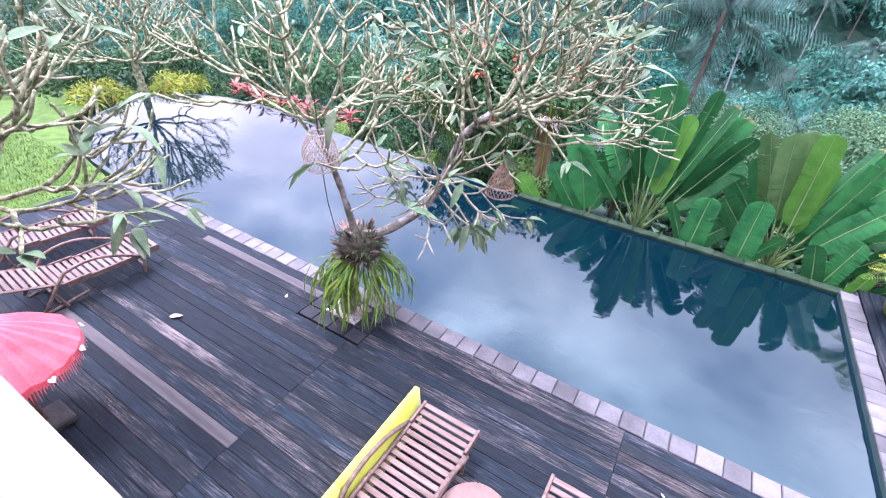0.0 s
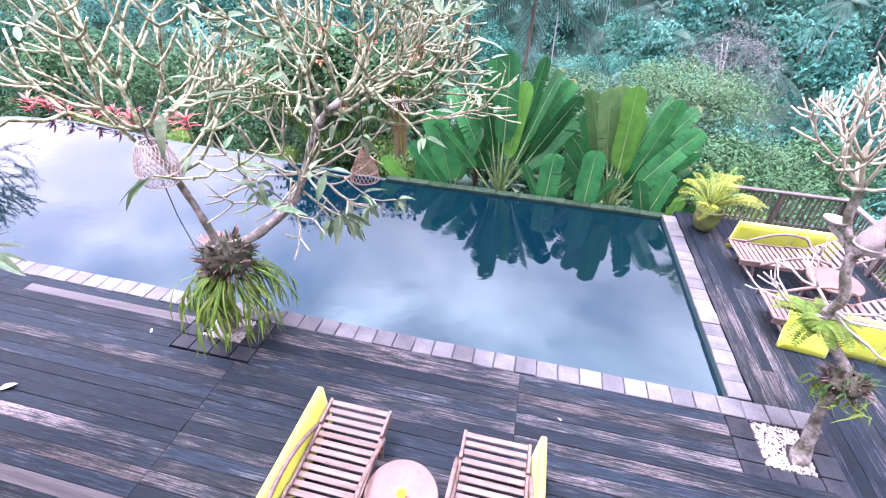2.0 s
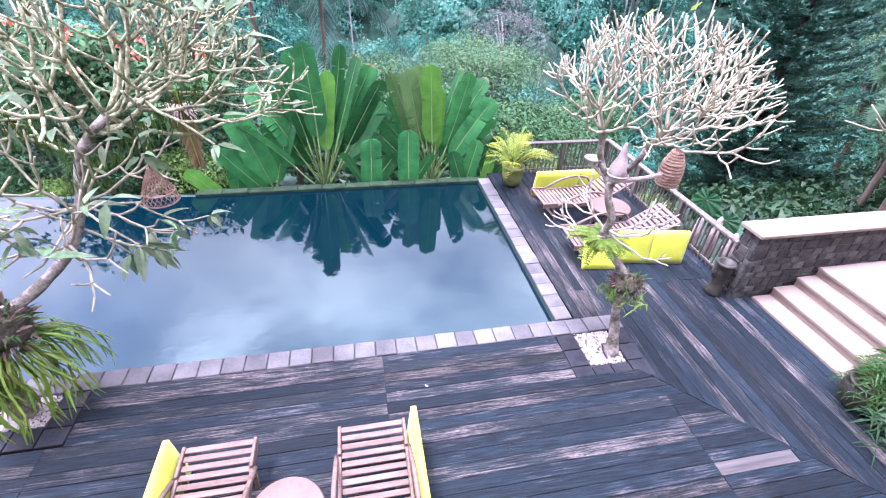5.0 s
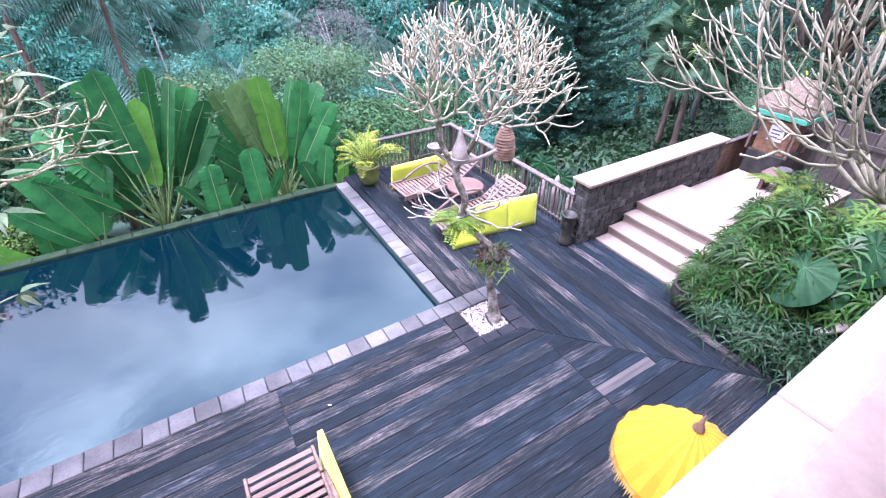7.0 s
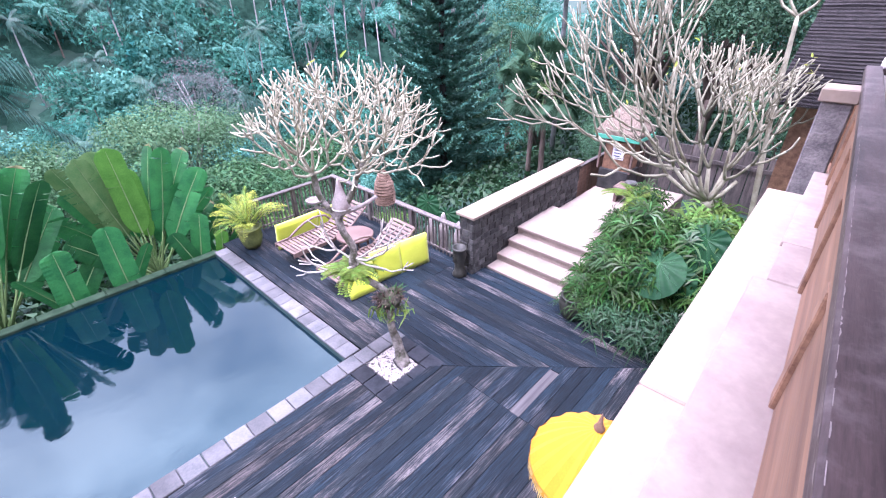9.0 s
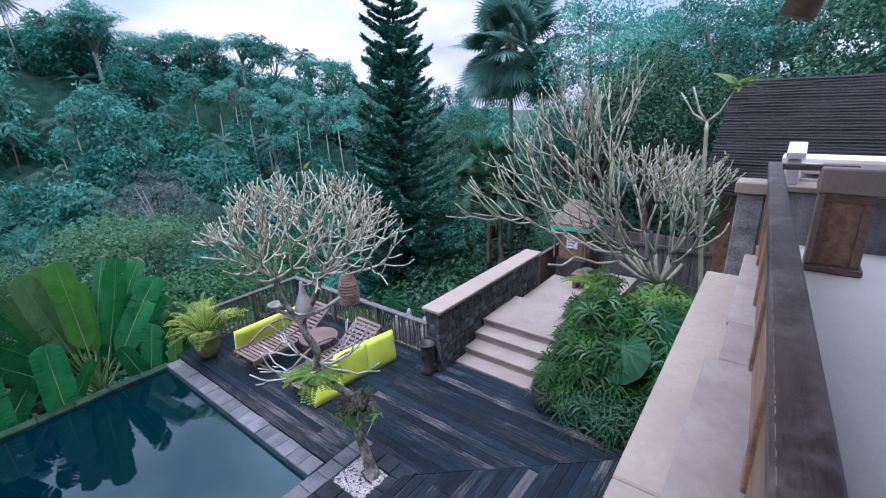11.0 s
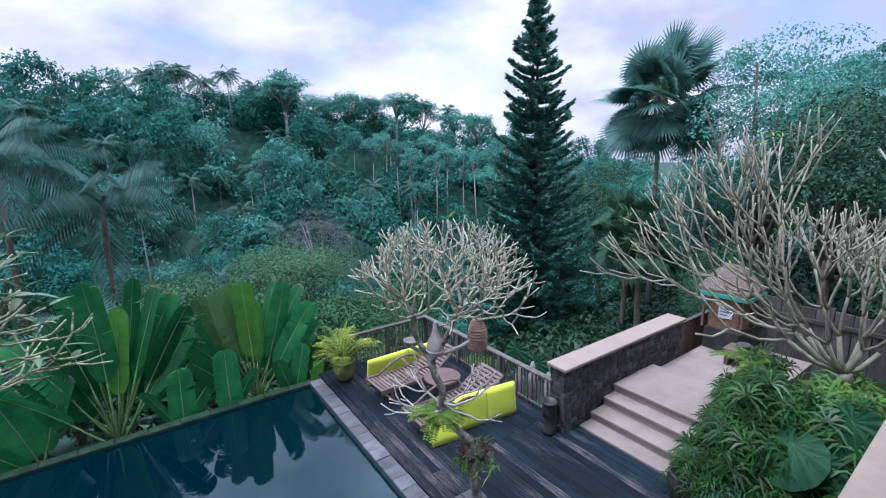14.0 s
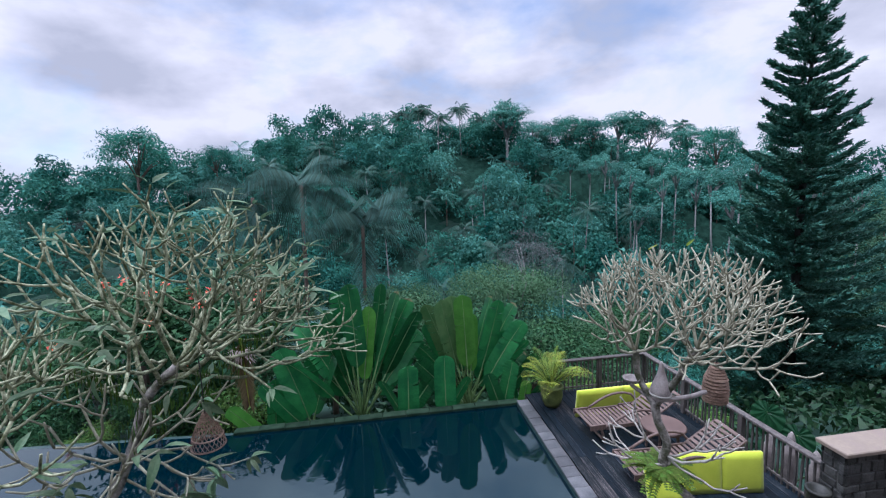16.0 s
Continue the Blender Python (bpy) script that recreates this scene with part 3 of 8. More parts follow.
def leaf_quads(p, d, nor, length, width, rng):
    """Diamond leaves at p along d, facing nor."""
    side = unit(np.cross(d, nor))
    L = np.asarray(length)[:, None] if np.ndim(length) else np.full((len(p), 1), length)
    W = np.asarray(width)[:, None] if np.ndim(width) else np.full((len(p), 1), width)
    a = p
    b = p + d * L * 0.45 + side * W * 0.5 + nor * W * 0.12
    c = p + d * L - nor * L * 0.12
    e = p + d * L * 0.45 - side * W * 0.5 + nor * W * 0.12
    return np.stack([a, b, c, e], axis=1)


def crown_quads(rng, blobs, per, length, width, droop=0.35, shell=0.55, flat=0.8):
    """Leaves in clumps: blobs are rows x, y, z, rx, ry, rz."""
    out = []
    for x, y, z, rx, ry, rz in blobs:
        n = max(4, int(per))
        d = unit(rng.normal(size=(n, 3)))
        d[:, 2] = np.abs(d[:, 2]) * 1.0 - 0.35 * (rng.random(n) < 0.35)
        r = shell + (1 - shell) * rng.random(n) ** 0.5
        p = d * r[:, None] * np.array([rx, ry, rz]) + np.array([x, y, z])
        nor = unit(d * 0.8 + np.array([0, 0, flat]) + rng.normal(size=(n, 3)) * 0.5)
        al = unit(np.cross(nor, rng.normal(size=(n, 3))) + d * 0.5 - np.array([0, 0, droop]))
        s = 0.65 + 0.7 * rng.random(n)
        out.append(leaf_quads(p, al, nor, length * s, width * s, rng))
    return np.concatenate(out)


def pointed(q):
    """Three-cornered leaves from four-cornered ones."""
    return np.stack([q[:, 1] * 0.7 + q[:, 0] * 0.3, q[:, 2], q[:, 3] * 0.7 + q[:, 0] * 0.3], axis=1)


def blobs_in(rng, n, centre, radii, size, flat=0.7, hollow=0.45):
    """Clump centres spread through the upper shell of an ellipsoid."""
    d = unit(rng.normal(size=(n, 3)))
    d[:, 2] = np.where(d[:, 2] < -0.3, -d[:, 2], d[:, 2])
    r = hollow + (1 - hollow) * rng.random(n) ** 0.6
    p = np.array(centre) + d * r[:, None] * np.array(radii)
    s = size * (0.6 + 0.8 * rng.random(n))
    return np.column_stack([p, s, s, s * flat])


def moved(q, at, scale=1.0, turn=0.0, tilt=0.0):
    c, s = math.cos(turn), math.sin(turn)
    r = np.array([[c, -s, 0], [s, c, 0], [0, 0, 1]])
    return (q * scale) @ r.T + np.array(at)

# ---- ground: garden shelf, steep valley behind the pool, wooded hill across it ----


def shelf_edge(x):
    k = smooth(6.3, 8.1, x)
    return 9.5 * (1 - k) + 5.3 * k


def smooth(a, b, x):
    u = min(1.0, max(0.0, (x - a) / (b - a)))
    return u * u * (3 - 2 * u)


def ground_z(x, y):
    d = y - shelf_edge(x)
    z = -0.35 - 1.2 * smooth(-0.3, 0.8, d) - 17 * smooth(0.5, 34, d)
    z += 25 * smooth(30, 108, y) - 30 * smooth(150, 320, math.hypot(x, y))
    z -= 5.5 * smooth(5, 60, -x) * smooth(40, 110, y)
    z += 5 * smooth(12, 60, x) * (1 - smooth(5, 40, y))
    z -= 4.5 * smooth(30, 75, x) * smooth(30, 100, y)
    if d > 1:
        z += 1.2 * noise.noise((x * 0.06, y * 0.06, 0.3)) * smooth(2, 30, d)
    return z


def grid_ground():
    xs = [-1600, -700, -350, -220, -160] + [-120 + 4 * i for i in range(62)] + [160, 220, 350, 700, 1600]
    ys = [-900, -300, -80, -30, -14] + [-8 + 1.0 * i for i in range(50)] + [44 + 5 * i for i in range(34)] + [240, 330, 600, 1200, 2500]
    m = Mesh()
    v = [(x, y, ground_z(x, y)) for y in ys for x in xs]
    n = len(xs)
    m.add(v, [(j * n + i, j * n + i + 1, (j + 1) * n + i + 1, (j + 1) * n + i) for j in range(len(ys) - 1) for i in range(n - 1)])
    return m


solid("ground", grid_ground(), M["soil"], "dark leaf-strewn ground of a steep wooded valley", "ground", "structure", smooth=True)

# ---- timber deck ----
DECK_W = 0.145
rng = np.random.default_rng(4)
deck = thing("deck", "black-stained weathered plank deck round the pool", "deck", kind="structure")
bed = Mesh()
bed.box((-10.5, 0.15, -0.2), (6.25, 3.40, -0.045))
bed.box((3.9, 3.4, -0.2), (6.25, 9.35, -0.046))
bed.box((3.22, 4.42, -0.2), (3.9, 9.35, -0.047))
bed.box((-10.5, 3.4, -0.2), (-4.16, 4.12, -0.048))
bed.box((-3.03, 3.4, -0.2), (2.80, 4.12, -0.049))
part("joist_bed", bed, M["mortar"], deck)


def plank(poly, turn, material):
    """A plank from its outline; turn 90 for planks that run towards the valley."""
    cx = sum(p[0] for p in poly) / len(poly)
    cy = sum(p[1] for p in poly) / len(poly)
    c, s = math.cos(radians(-turn)), math.sin(radians(-turn))
    loc = [((x - cx) * c - (y - cy) * s, (x - cx) * s + (y - cy) * c) for x, y in poly]
    top = 0.0 + float(rng.uniform(-0.004, 0.003))
    b = 0.002
    n = len(loc)
    inner = []
    for i in range(n):
        px, py = loc[i]
        inner.append((px - math.copysign(b, px), py - math.copysign(b, py)))
    m = Mesh()
    m.add([(x, y, -0.04) for x, y in loc] + [(x, y, top - b) for x, y in loc] + [(x, y, top) for x, y in inner],
          [(i, (i + 1) % n, n + (i + 1) % n, n + i) for i in range(n)] + [(n + i, n + (i + 1) % n, 2 * n + (i + 1) % n, 2 * n + i) for i in range(n)]
          + [tuple(2 * n + i for i in range(n))])
    ob = part("plank", m, material, deck)
    ob.matrix_basis = pose(cx, cy, 0, 0, 0, turn)


def deck_wood(x, y):
    if y > 3.7 and -3.1 < x < 2.9:
        return M["deck_worn"] if rng.random() < 0.8 else M["deck"]
    return M["deck_worn"] if rng.random() < 0.3 else M["deck"]


def mitre(y):
    return 3.78 + (3.28 - y) * 0.885


gap = 0.0035
y = 4.125
row = 0
while y > 0.2:
    y0, y1 = y - DECK_W + gap, y
    joints = [-10.5, -6.82, -3.19, 0.38]
    spans = []
    if y1 > 3.43:
        spans = [(-10.5, -7.5), (-7.5, -4.165), (-3.025, 0.38), (0.38, 2.795)]
        if row == 1:
            spans = [(-10.5, -7.5), (-7.5, -7.0), (-7.0, -4.165), (-3.025, 0.38), (0.38, 2.795)]
    else:
        spans = [(-10.5, -6.9), (-6.9, -3.19), (-3.19, 0.38), (0.38, None)]
    for a, b in spans:
        light = (a == -7.0 and row == 1) or (a == -6.9 and abs((y0 + y1) / 2 - 1.58) < 0.075)
        if b is None:
            m0, m1 = mitre(y0), mitre(y1)
            cut = 3.80 if abs((y0 + y1) / 2 - 2.02) < 0.35 or y1 > 2.8 else 3.8
            if m1 > cut + 0.2:
                plank([(a + gap, y0), (cut, y0), (cut, y1), (a + gap, y1)], 0, deck_wood((a + cut) / 2, y0))
                pale = abs((y0 + y1) / 2 - 2.05) < 0.075
                if pale:
                    plank([(cut + gap, y0), (4.78, y0), (4.78, y1), (cut + gap, y1)], 0, M["deck_light"])
                    plank([(4.79, y0), (m0, y0), (m1, y1), (4.79, y1)], 0, deck_wood(5, y0))
                else:
                    plank([(cut + gap, y0), (m0, y0), (m1, y1), (cut + gap, y1)], 0, deck_wood(4.2, y0))
            else:
                plank([(a + gap, y0), (m0, y0), (m1, y1), (a + gap, y1)], 0, deck_wood(2, y0))
        else:
            plank([(a + gap, y0), (b, y0), (b, y1), (a + gap, y1)], 0, M["deck_light"] if light else deck_wood((a + b) / 2, y0))
    y -= DECK_W
    row += 1
x = 3.225
while x < 6.2:
    x0, x1 = x, x + DECK_W - gap
    if x1 < 3.86:
        start0 = start1 = 4.15
    else:
        start0, start1 = 3.28 - (x0 - 3.78) / 0.885 + 0.01, 3.28 - (x1 - 3.78) / 0.885 + 0.01
    j = 5.0 + float(rng.choice([0.0, 0.9, 1.8]))
    worn = x1 < 3.86
    plank([(x0, start0), (x1, start1), (x1, j), (x0, j)], 90, M["deck_worn"] if worn else deck_wood(x, 2))
    plank([(x0, j + gap), (x1, j + gap), (x1, 9.3), (x0, 9.3)], 90, deck_wood(x, 2))
    x += DECK_W

# ---- pool ----
POOL = [(2.93, 4.41), (2.93, 9.02), (-3.1, 9.06), (-5.0, 9.22), (-7.0, 9.38), (-9.8, 9.58), (-11.6, 9.86), (-13.0, 9.95), (-14.4, 9.78),
        (-15.5, 9.3), (-16.15, 8.5), (-16.2, 7.5), (-15.7, 6.5), (-14.8, 5.6), (-13.6, 4.95), (-12.2, 4.6), (-10.6, 4.41)]
wat = Mesh()
wat.add([(px, py, -0.10) for px, py in POOL], [tuple(range(len(POOL)))])
solid("water", wat, M["water"], "dark blue-green pool water with soft ripples", "water", "structure")


def ring(poly, out, z0, z1):
    """A wall that follows a closed outline, set outwards."""
    m = Mesh()
    n = len(poly)
    cx = sum(p[0] for p in poly) / n
    area = sum(poly[i][0] * poly[(i + 1) % n][1] - poly[(i + 1) % n][0] * poly[i][1] for i in range(n))
    sgn = 1 if area > 0 else -1
    off = []
    for i in range(n):
        a, b, c = Vector(poly[i - 1]), Vector(poly[i]), Vector(poly[(i + 1) % n])
        t1, t2 = (b - a).normalized(), (c - b).normalized()
        n1, n2 = Vector((t1.y, -t1.x)) * sgn, Vector((t2.y, -t2.x)) * sgn
        mid = (n1 + n2).normalized()
        off.append(b + mid * (out / max(0.4, mid.dot(n1))))
    v = [(*p, z0) for p in poly] + [(*p, z1) for p in poly] + [(*p, z0) for p in off] + [(*p, z1) for p in off]
    f = []
    for i in range(n):
        j = (i + 1) % n
        f += [(i, j, n + j, n + i), (2 * n + j, 2 * n + i, 3 * n + i, 3 * n + j), (n + i, n + j, 3 * n + j, 3 * n + i)]
    m.add(v, f)
    return m


basin = thing("pool_basin", "dark green stone pool basin", "pool", kind="structure")
part("basin_wall", ring(POOL, 0.10, -1.6, -0.104), M["basin"], basin)
fl = Mesh()
fl.add([(px, py, -1.4) for px, py in POOL], [tuple(range(len(POOL)))])
part("basin_floor", fl, M["basin"], basin)
side = Mesh()
side.box((2.935, 4.42, -0.6), (3.19, 9.02, -0.028))
side.box((-10.5, 4.14, -0.6), (3.19, 4.40, -0.029))
part("basin_edge", side, M["basin"], basin)
# raised stone weir along the deep end
for k in range(12):
    m = Mesh()
    a = -3.1 + k * 0.51
    m.slab((a, 9.03, -0.9), (a + 0.505, 9.23, -0.035 + 0.004 * math.sin(k * 2.1)), 0.015)
    part("weir_stone", m, M["weir"], basin)

coping = thing("pool_coping", "row of grey stone coping slabs along the pool", "coping", kind="structure")
stone = [Mesh() for k in range(3)]
for k, m in enumerate(stone):
    m.slab((-0.134, -0.134 - 0.002 * k, -0.026), (0.134 - 0.003 * k, 0.134, 0.012 - 0.003 * k), 0.009)
stone_data = [m.data("coping_stone", M["coping"]) for m in stone]
for k in range(52):
    ob = part("coping_stone", stone_data[k % 3], None, coping)
    ob.matrix_basis = pose(3.735 - 0.2746 * k, 4.268, 0.0 + 0.003 * math.sin(k * 1.7), 0.4 * math.sin(k * 2.3), 0.4 * math.sin(k * 3.1), 1.1 * math.sin(k * 1.3))
for k in range(17):
    ob = part("coping_stone", stone_data[(k + 1) % 3], None, coping)
    ob.matrix_basis = pose(3.068, 4.56 + 0.2715 * k, 0.0 + 0.003 * math.sin(k * 2.9), 0.4 * math.sin(k * 1.3), 0.4 * math.sin(k * 2.1), 1.3 * math.sin(k * 2.3))


def planting_square(x0, x1, y0, y1, gx0, gx1, gy0, gy1):
    """Dark tiles round a square of white pebbles, let into the deck."""
    sq = thing("planting_square", "square of white pebbles edged with dark slate tiles", "planter bed", kind="structure")
    base = Mesh()
    base.box((x0, y0, -0.3), (x1, y1, -0.05))
    part("bed_base", base, M["mortar"], sq)
    g = 0.006
    rects = []
    w = (gx0 - x0)
    n = 3
    for k in range(n):
        rects.append((x0, y0 + (y1 - y0) * k / n, gx0, y0 + (y1 - y0) * (k + 1) / n))
        rects.append((gx1, y0 + (y1 - y0) * k / n, x1, y0 + (y1 - y0) * (k + 1) / n))
    for k in range(2):
        rects.append((gx0 + (gx1 - gx0) * k / 2, y0, gx0 + (gx1 - gx0) * (k + 1) / 2, gy0))
    for a, b, c, d in rects:
        m = Mesh()
        m.slab((a + g, b + g, -0.049), (c - g, d - g, 0.002), 0.006)
        part("tile", m, M["slate"], sq)
    peb = Mesh()
    r2 = np.random.default_rng(11)
    for k in range(1100):
        px, py = r2.uniform(gx0 + 0.015, gx1 - 0.015), r2.uniform(gy0 + 0.015, gy1 - 0.01)
        s = r2.uniform(0.008, 0.015)
        zz = -0.02 + r2.uniform(0, 0.022)
        a = r2.uniform(0, 3.14)
        ca, sa = math.cos(a) * s * 1.3, math.sin(a) * s * 1.3
        cb, sb = -math.sin(a) * s * 0.9, math.cos(a) * s * 0.9
        peb.add([(px + ca, py + sa, zz), (px + cb, py + sb, zz), (px - ca, py - sa, zz), (px - cb, py - sb, zz),
                 (px + ca * 0.3, py + sa * 0.3, zz + s * 0.8), (px - ca * 0.3, py - sa * 0.3, zz + s * 0.75)],
                [(0, 1, 4), (1, 5, 4), (1, 2, 5), (2, 3, 5), (3, 4, 5), (3, 0, 4)])
    tagged(part("pebbles", peb, M["pebble"], sq, "white pebbles", smooth=True), kind="stuff")


planting_square(2.80, 3.87, 3.28, 4.125, 3.07, 3.60, 3.54, 4.12)
planting_square(-4.16, -3.03, 3.43, 4.125, -3.90, -3.31, 3.69, 4.12)

# ---- steps, stone wall and landing ----
steps = thing("steps", "broad cream limestone steps up to a landing", "steps", kind="structure")
for k, (a, z) in enumerate(((6.29, 0.03), (6.60, 0.185), (6.96, 0.35), (7.27, 0.515))):
    m = Mesh()
    m.box((a + 0.025, 1.6, -0.2), (8.6 if k == 3 else (6.60, 6.96, 7.27)[k] + 0.04, 4.44, z - 0.045))
    part("riser", m, M["cream"], steps)
    m = Mesh()
    m.slab((a, 1.6, z - 0.045), (8.6 if k == 3 else (6.60, 6.96, 7.27)[k] + 0.03, 4.442, z), 0.008)
    part("tread", m, M["cream"], steps)
land = Mesh()
land.slab((8.62, 2.6, -0.3), (11.5, 4.44, 0.36), 0.01)
solid("landing", land, M["cream"], "cream limestone landing behind the steps", "landing", "structure")

wall = thing("stone_wall", "rough grey stone wall with a flat cream cap", "wall", kind="structure")
core = Mesh()
core.box((5.94, 4.50, -1.2), (9.78, 4.80, 1.15))
part("wall_core", core, M["mortar"], wall)
r3 = np.random.default_rng(8)
z = -0.02
while z < 1.13:
    hgt = float(r3.uniform(0.09, 0.17))
    hgt = min(hgt, 1.15 - z)
    a = 5.90
    while a < 9.78:
        wd = float(r3.uniform(0.12, 0.30))
        b = min(a + wd, 9.79)
        m = Mesh()
        m.slab((0, 0, -0.06), (b - a - 0.012, hgt - 0.012, float(r3.uniform(0.0, 0.022))), 0.012)
        ob = part("wall_stone", m, M["wallstone"], wall)
        ob.matrix_basis = pose(a, 4.49, z, 90, 0, 0)
        a = b
    b0 = 4.46
    while b0 < 4.80:
        wd = float(r3.uniform(0.12, 0.2))
        e0 = min(b0 + wd, 4.82)
        m = Mesh()
        m.slab((0, 0, -0.05), (e0 - b0 - 0.012, hgt - 0.012, float(r3.uniform(0.0, 0.02))), 0.012)
        ob = part("wall_stone", m, M["wallstone"], wall)
        ob.matrix_basis = pose(5.93, e0, z, 90, 0, -90)
        b0 = e0
    z += hgt
m = Mesh()
m.box((5.86, 4.43, 1.152), (9.84, 4.86, 1.215), 0.012)
part("wall_cap", m, M["ledge"], wall, "flat cream limestone cap")

timber = thing("timber_wall", "low weathered board wall running on from the stone wall", "fence", kind="structure")
for k in range(9):
    m = Mesh()
    m.box((9.86 + 0.20 * k, 4.72, -0.3), (10.05 + 0.20 * k, 4.755, 0.86 + 0.012 * math.sin(k * 2.4)), 0.006)
    part("board", m, M["teak_dark"], timber)
m = Mesh()
m.box((9.84, 4.69, 0.88), (11.7, 4.79, 0.93), 0.008)
part("top_rail", m, M["fence"], timber)

# ---- fence round the far corner of the deck ----
fence = thing("fence", "weathered grey timber picket fence at the deck's corner", "fence", kind="structure")
FX, FY, FZ = 6.12, 9.22, 0.76
slat = Mesh()
slat.box((-0.017, -0.011, -0.12), (0.017, 0.011, FZ - 0.05), 0.003)
slat_data = slat.data("picket", M["fence"])
k = 0
yy = 4.95
while yy < FY - 0.05:
    ob = part("picket", slat_data, None, fence)
    ob.matrix_basis = pose(FX + 0.008 * math.sin(k * 1.9), yy, 0.0, 1.2 * math.sin(k * 2.7), 1.0 * math.sin(k * 1.3), 90)
    yy += 0.098
    k += 1
xx = 3.95
while xx < FX - 0.05:
    ob = part("picket", slat_data, None, fence)
    ob.matrix_basis = pose(xx, FY, 0.0, 1.0 * math.sin(k * 2.7), 1.2 * math.sin(k * 1.3), 0)
    xx += 0.098
    k += 1
for px, py in ((FX, 4.90), (FX, 6.35), (FX, 7.8), (FX, FY), (5.0, FY), (3.88, FY)):
    m = Mesh()
    m.box((px - 0.045, py - 0.045, -0.3), (px + 0.045, py + 0.045, FZ - 0.03), 0.006)
    part("post", m, M["fence"], fence)
m = Mesh()
m.box((FX - 0.06, 4.84, FZ - 0.045), (FX + 0.06, FY + 0.06, FZ), 0.008)
part("top_rail", m, M["fence"], fence)
m = Mesh()
m.box((3.84, FY - 0.06, FZ - 0.044), (FX - 0.062, FY + 0.06, FZ - 0.001), 0.008)
part("top_rail", m, M["fence"], fence)
m = Mesh()
m.box((FX - 0.02, 4.9, 0.07), (FX + 0.014, FY, 0.11), 0.004)
m.box((3.9, FY - 0.014, 0.07), (FX - 0.02, FY + 0.014, 0.11), 0.004)
part("lower_rail", m, M["fence"], fence)

# ---- the house: balcony, ledge, rail, roof ----
house = thing("house", "villa with a limestone balcony ledge and thatched eaves", "house", kind="structure")
m = Mesh()
m.box((-9.0, -0.30, -0.3), (4.7, 0.12, 2.84))
part("wall_south", m, M["plaster"], house)
m = Mesh()
m.box((-9.0, -5.2, -0.3), (9.0, -5.0, 5.9))
part("wall_back", m, M["plaster"], house)
m = Mesh()
m.box((-9.0, -5.0, 2.85), (7.5, -0.12, 3.05))
part("balcony_floor", m, M["floor"], house)
for k, (a, b) in enumerate(((-9.0, -6.1), (-6.1, -3.1), (-3.1, 0.1), (0.1, 1.9), (1.9, 4.50))):
    m = Mesh()
    m.box((a + 0.002, -0.12, 3.13), (b - 0.002, 0.43 if b < 0.5 else 0.315, 3.30), 0.008)
    ob = part("ledge_slab", m, M["ledge"], house, "pale limestone ledge slab")
    ob.matrix_basis = pose(0, -0.05, 0, 0, 0, 0.0 if b < 0.5 else 1.6)
for a, b, w in ((-8.9, -5.2, 0.14), (-5.2, -2.1, 0.14), (-2.1, 0.9, 0.14), (0.9, 2.99, 0.14), (2.995, 3.5, 0.078), (3.5, 5.03, 0.09)):
    m = Mesh()
    m.box((a + 0.002, -0.12, 3.302 if b < 4.4 else 3.14), (b - 0.002, w, 3.332), 0.006)
    part("inner_slab", m, M["ledge_inner"], house, "worn pinkish inner ledge slab").matrix_basis = pose(0, -0.05, 0, 0, 0, 1.6)

rail = thing("balcony_rail", "dark varnished timber balcony rail with chipped edges", "railing", kind="structure")
rail.matrix_basis = pose(0, -0.226, 0, 0, 0, 3.3)
m = Mesh()
m.box((-5.0, -0.055, 3.985), (5.90, 0.055, 4.045), 0.008)
part("top_rail", m, M["rail_wood"], rail)
chip = Mesh()
r5 = np.random.default_rng(17)
xa = -4.9
while xa < 5.6:
    ln = float(r5.uniform(0.008, 0.06))
    w0, w1, w2 = r5.uniform(0.0006, 0.0035, 3)
    chip.add([(xa, 0.047, 4.0462), (xa + ln, 0.047, 4.0462), (xa + ln, 0.047 - w1 * 0.6, 4.0462), (xa + ln * 0.5, 0.047 - w2, 4.0462), (xa, 0.047 - w0 * 0.6, 4.0462)], [(4, 3, 2, 1, 0)])
    chip.add([(xa, 0.0562, 4.036), (xa + ln, 0.0562, 4.036), (xa + ln, 0.0562, 4.036 - w0 * 1.5), (xa + ln * 0.4, 0.0562, 4.036 - w1 * 2), (xa, 0.0562, 4.036 - w2)], [(0, 1, 2, 3, 4)])
    xa += ln + float(r5.uniform(0.0, 0.05))
tagged(part("chipped_edge", chip, M["carved"], rail, "pale chipped varnish"), kind="stuff")
m = Mesh()
m.box((-5.0, -0.028, 3.84), (5.88, 0.028, 3.984), 0.004)
part("upper_board", m, M["panel_wood"], rail)
m = Mesh()
m.box((-5.0, -0.03, 3.16), (5.72, 0.03, 3.26), 0.004)
part("bottom_board", m, M["panel_wood"], rail)
for k in range(12):
    m = Mesh()
    xa = -5.0 + 0.893 * k
    m.box((xa, -0.012, 3.262), (xa + 0.80, 0.012, 3.838), 0.004)
    part("panel", m, M["panel_wood"], rail)
    m = Mesh()
    m.box((xa + 0.802, -0.03, 3.262), (xa + 0.89, 0.03, 3.838), 0.005)
    part("stile", m, M["panel_wood"], rail)
m = Mesh()
m.box((5.81, -0.62, 3.985), (5.90, -0.06, 4.04), 0.008)
part("return_rail", m, M["rail_wood"], rail)
pil = thing("gate_pillar", "rough grey stone pillar with a pale cap", "pillar", kind="structure")
m = Mesh()
m.box((5.05, 0.115, 2.4), (5.27, 0.315, 3.86), 0.01)
part("shaft", m, M["pillar"], pil)
m = Mesh()
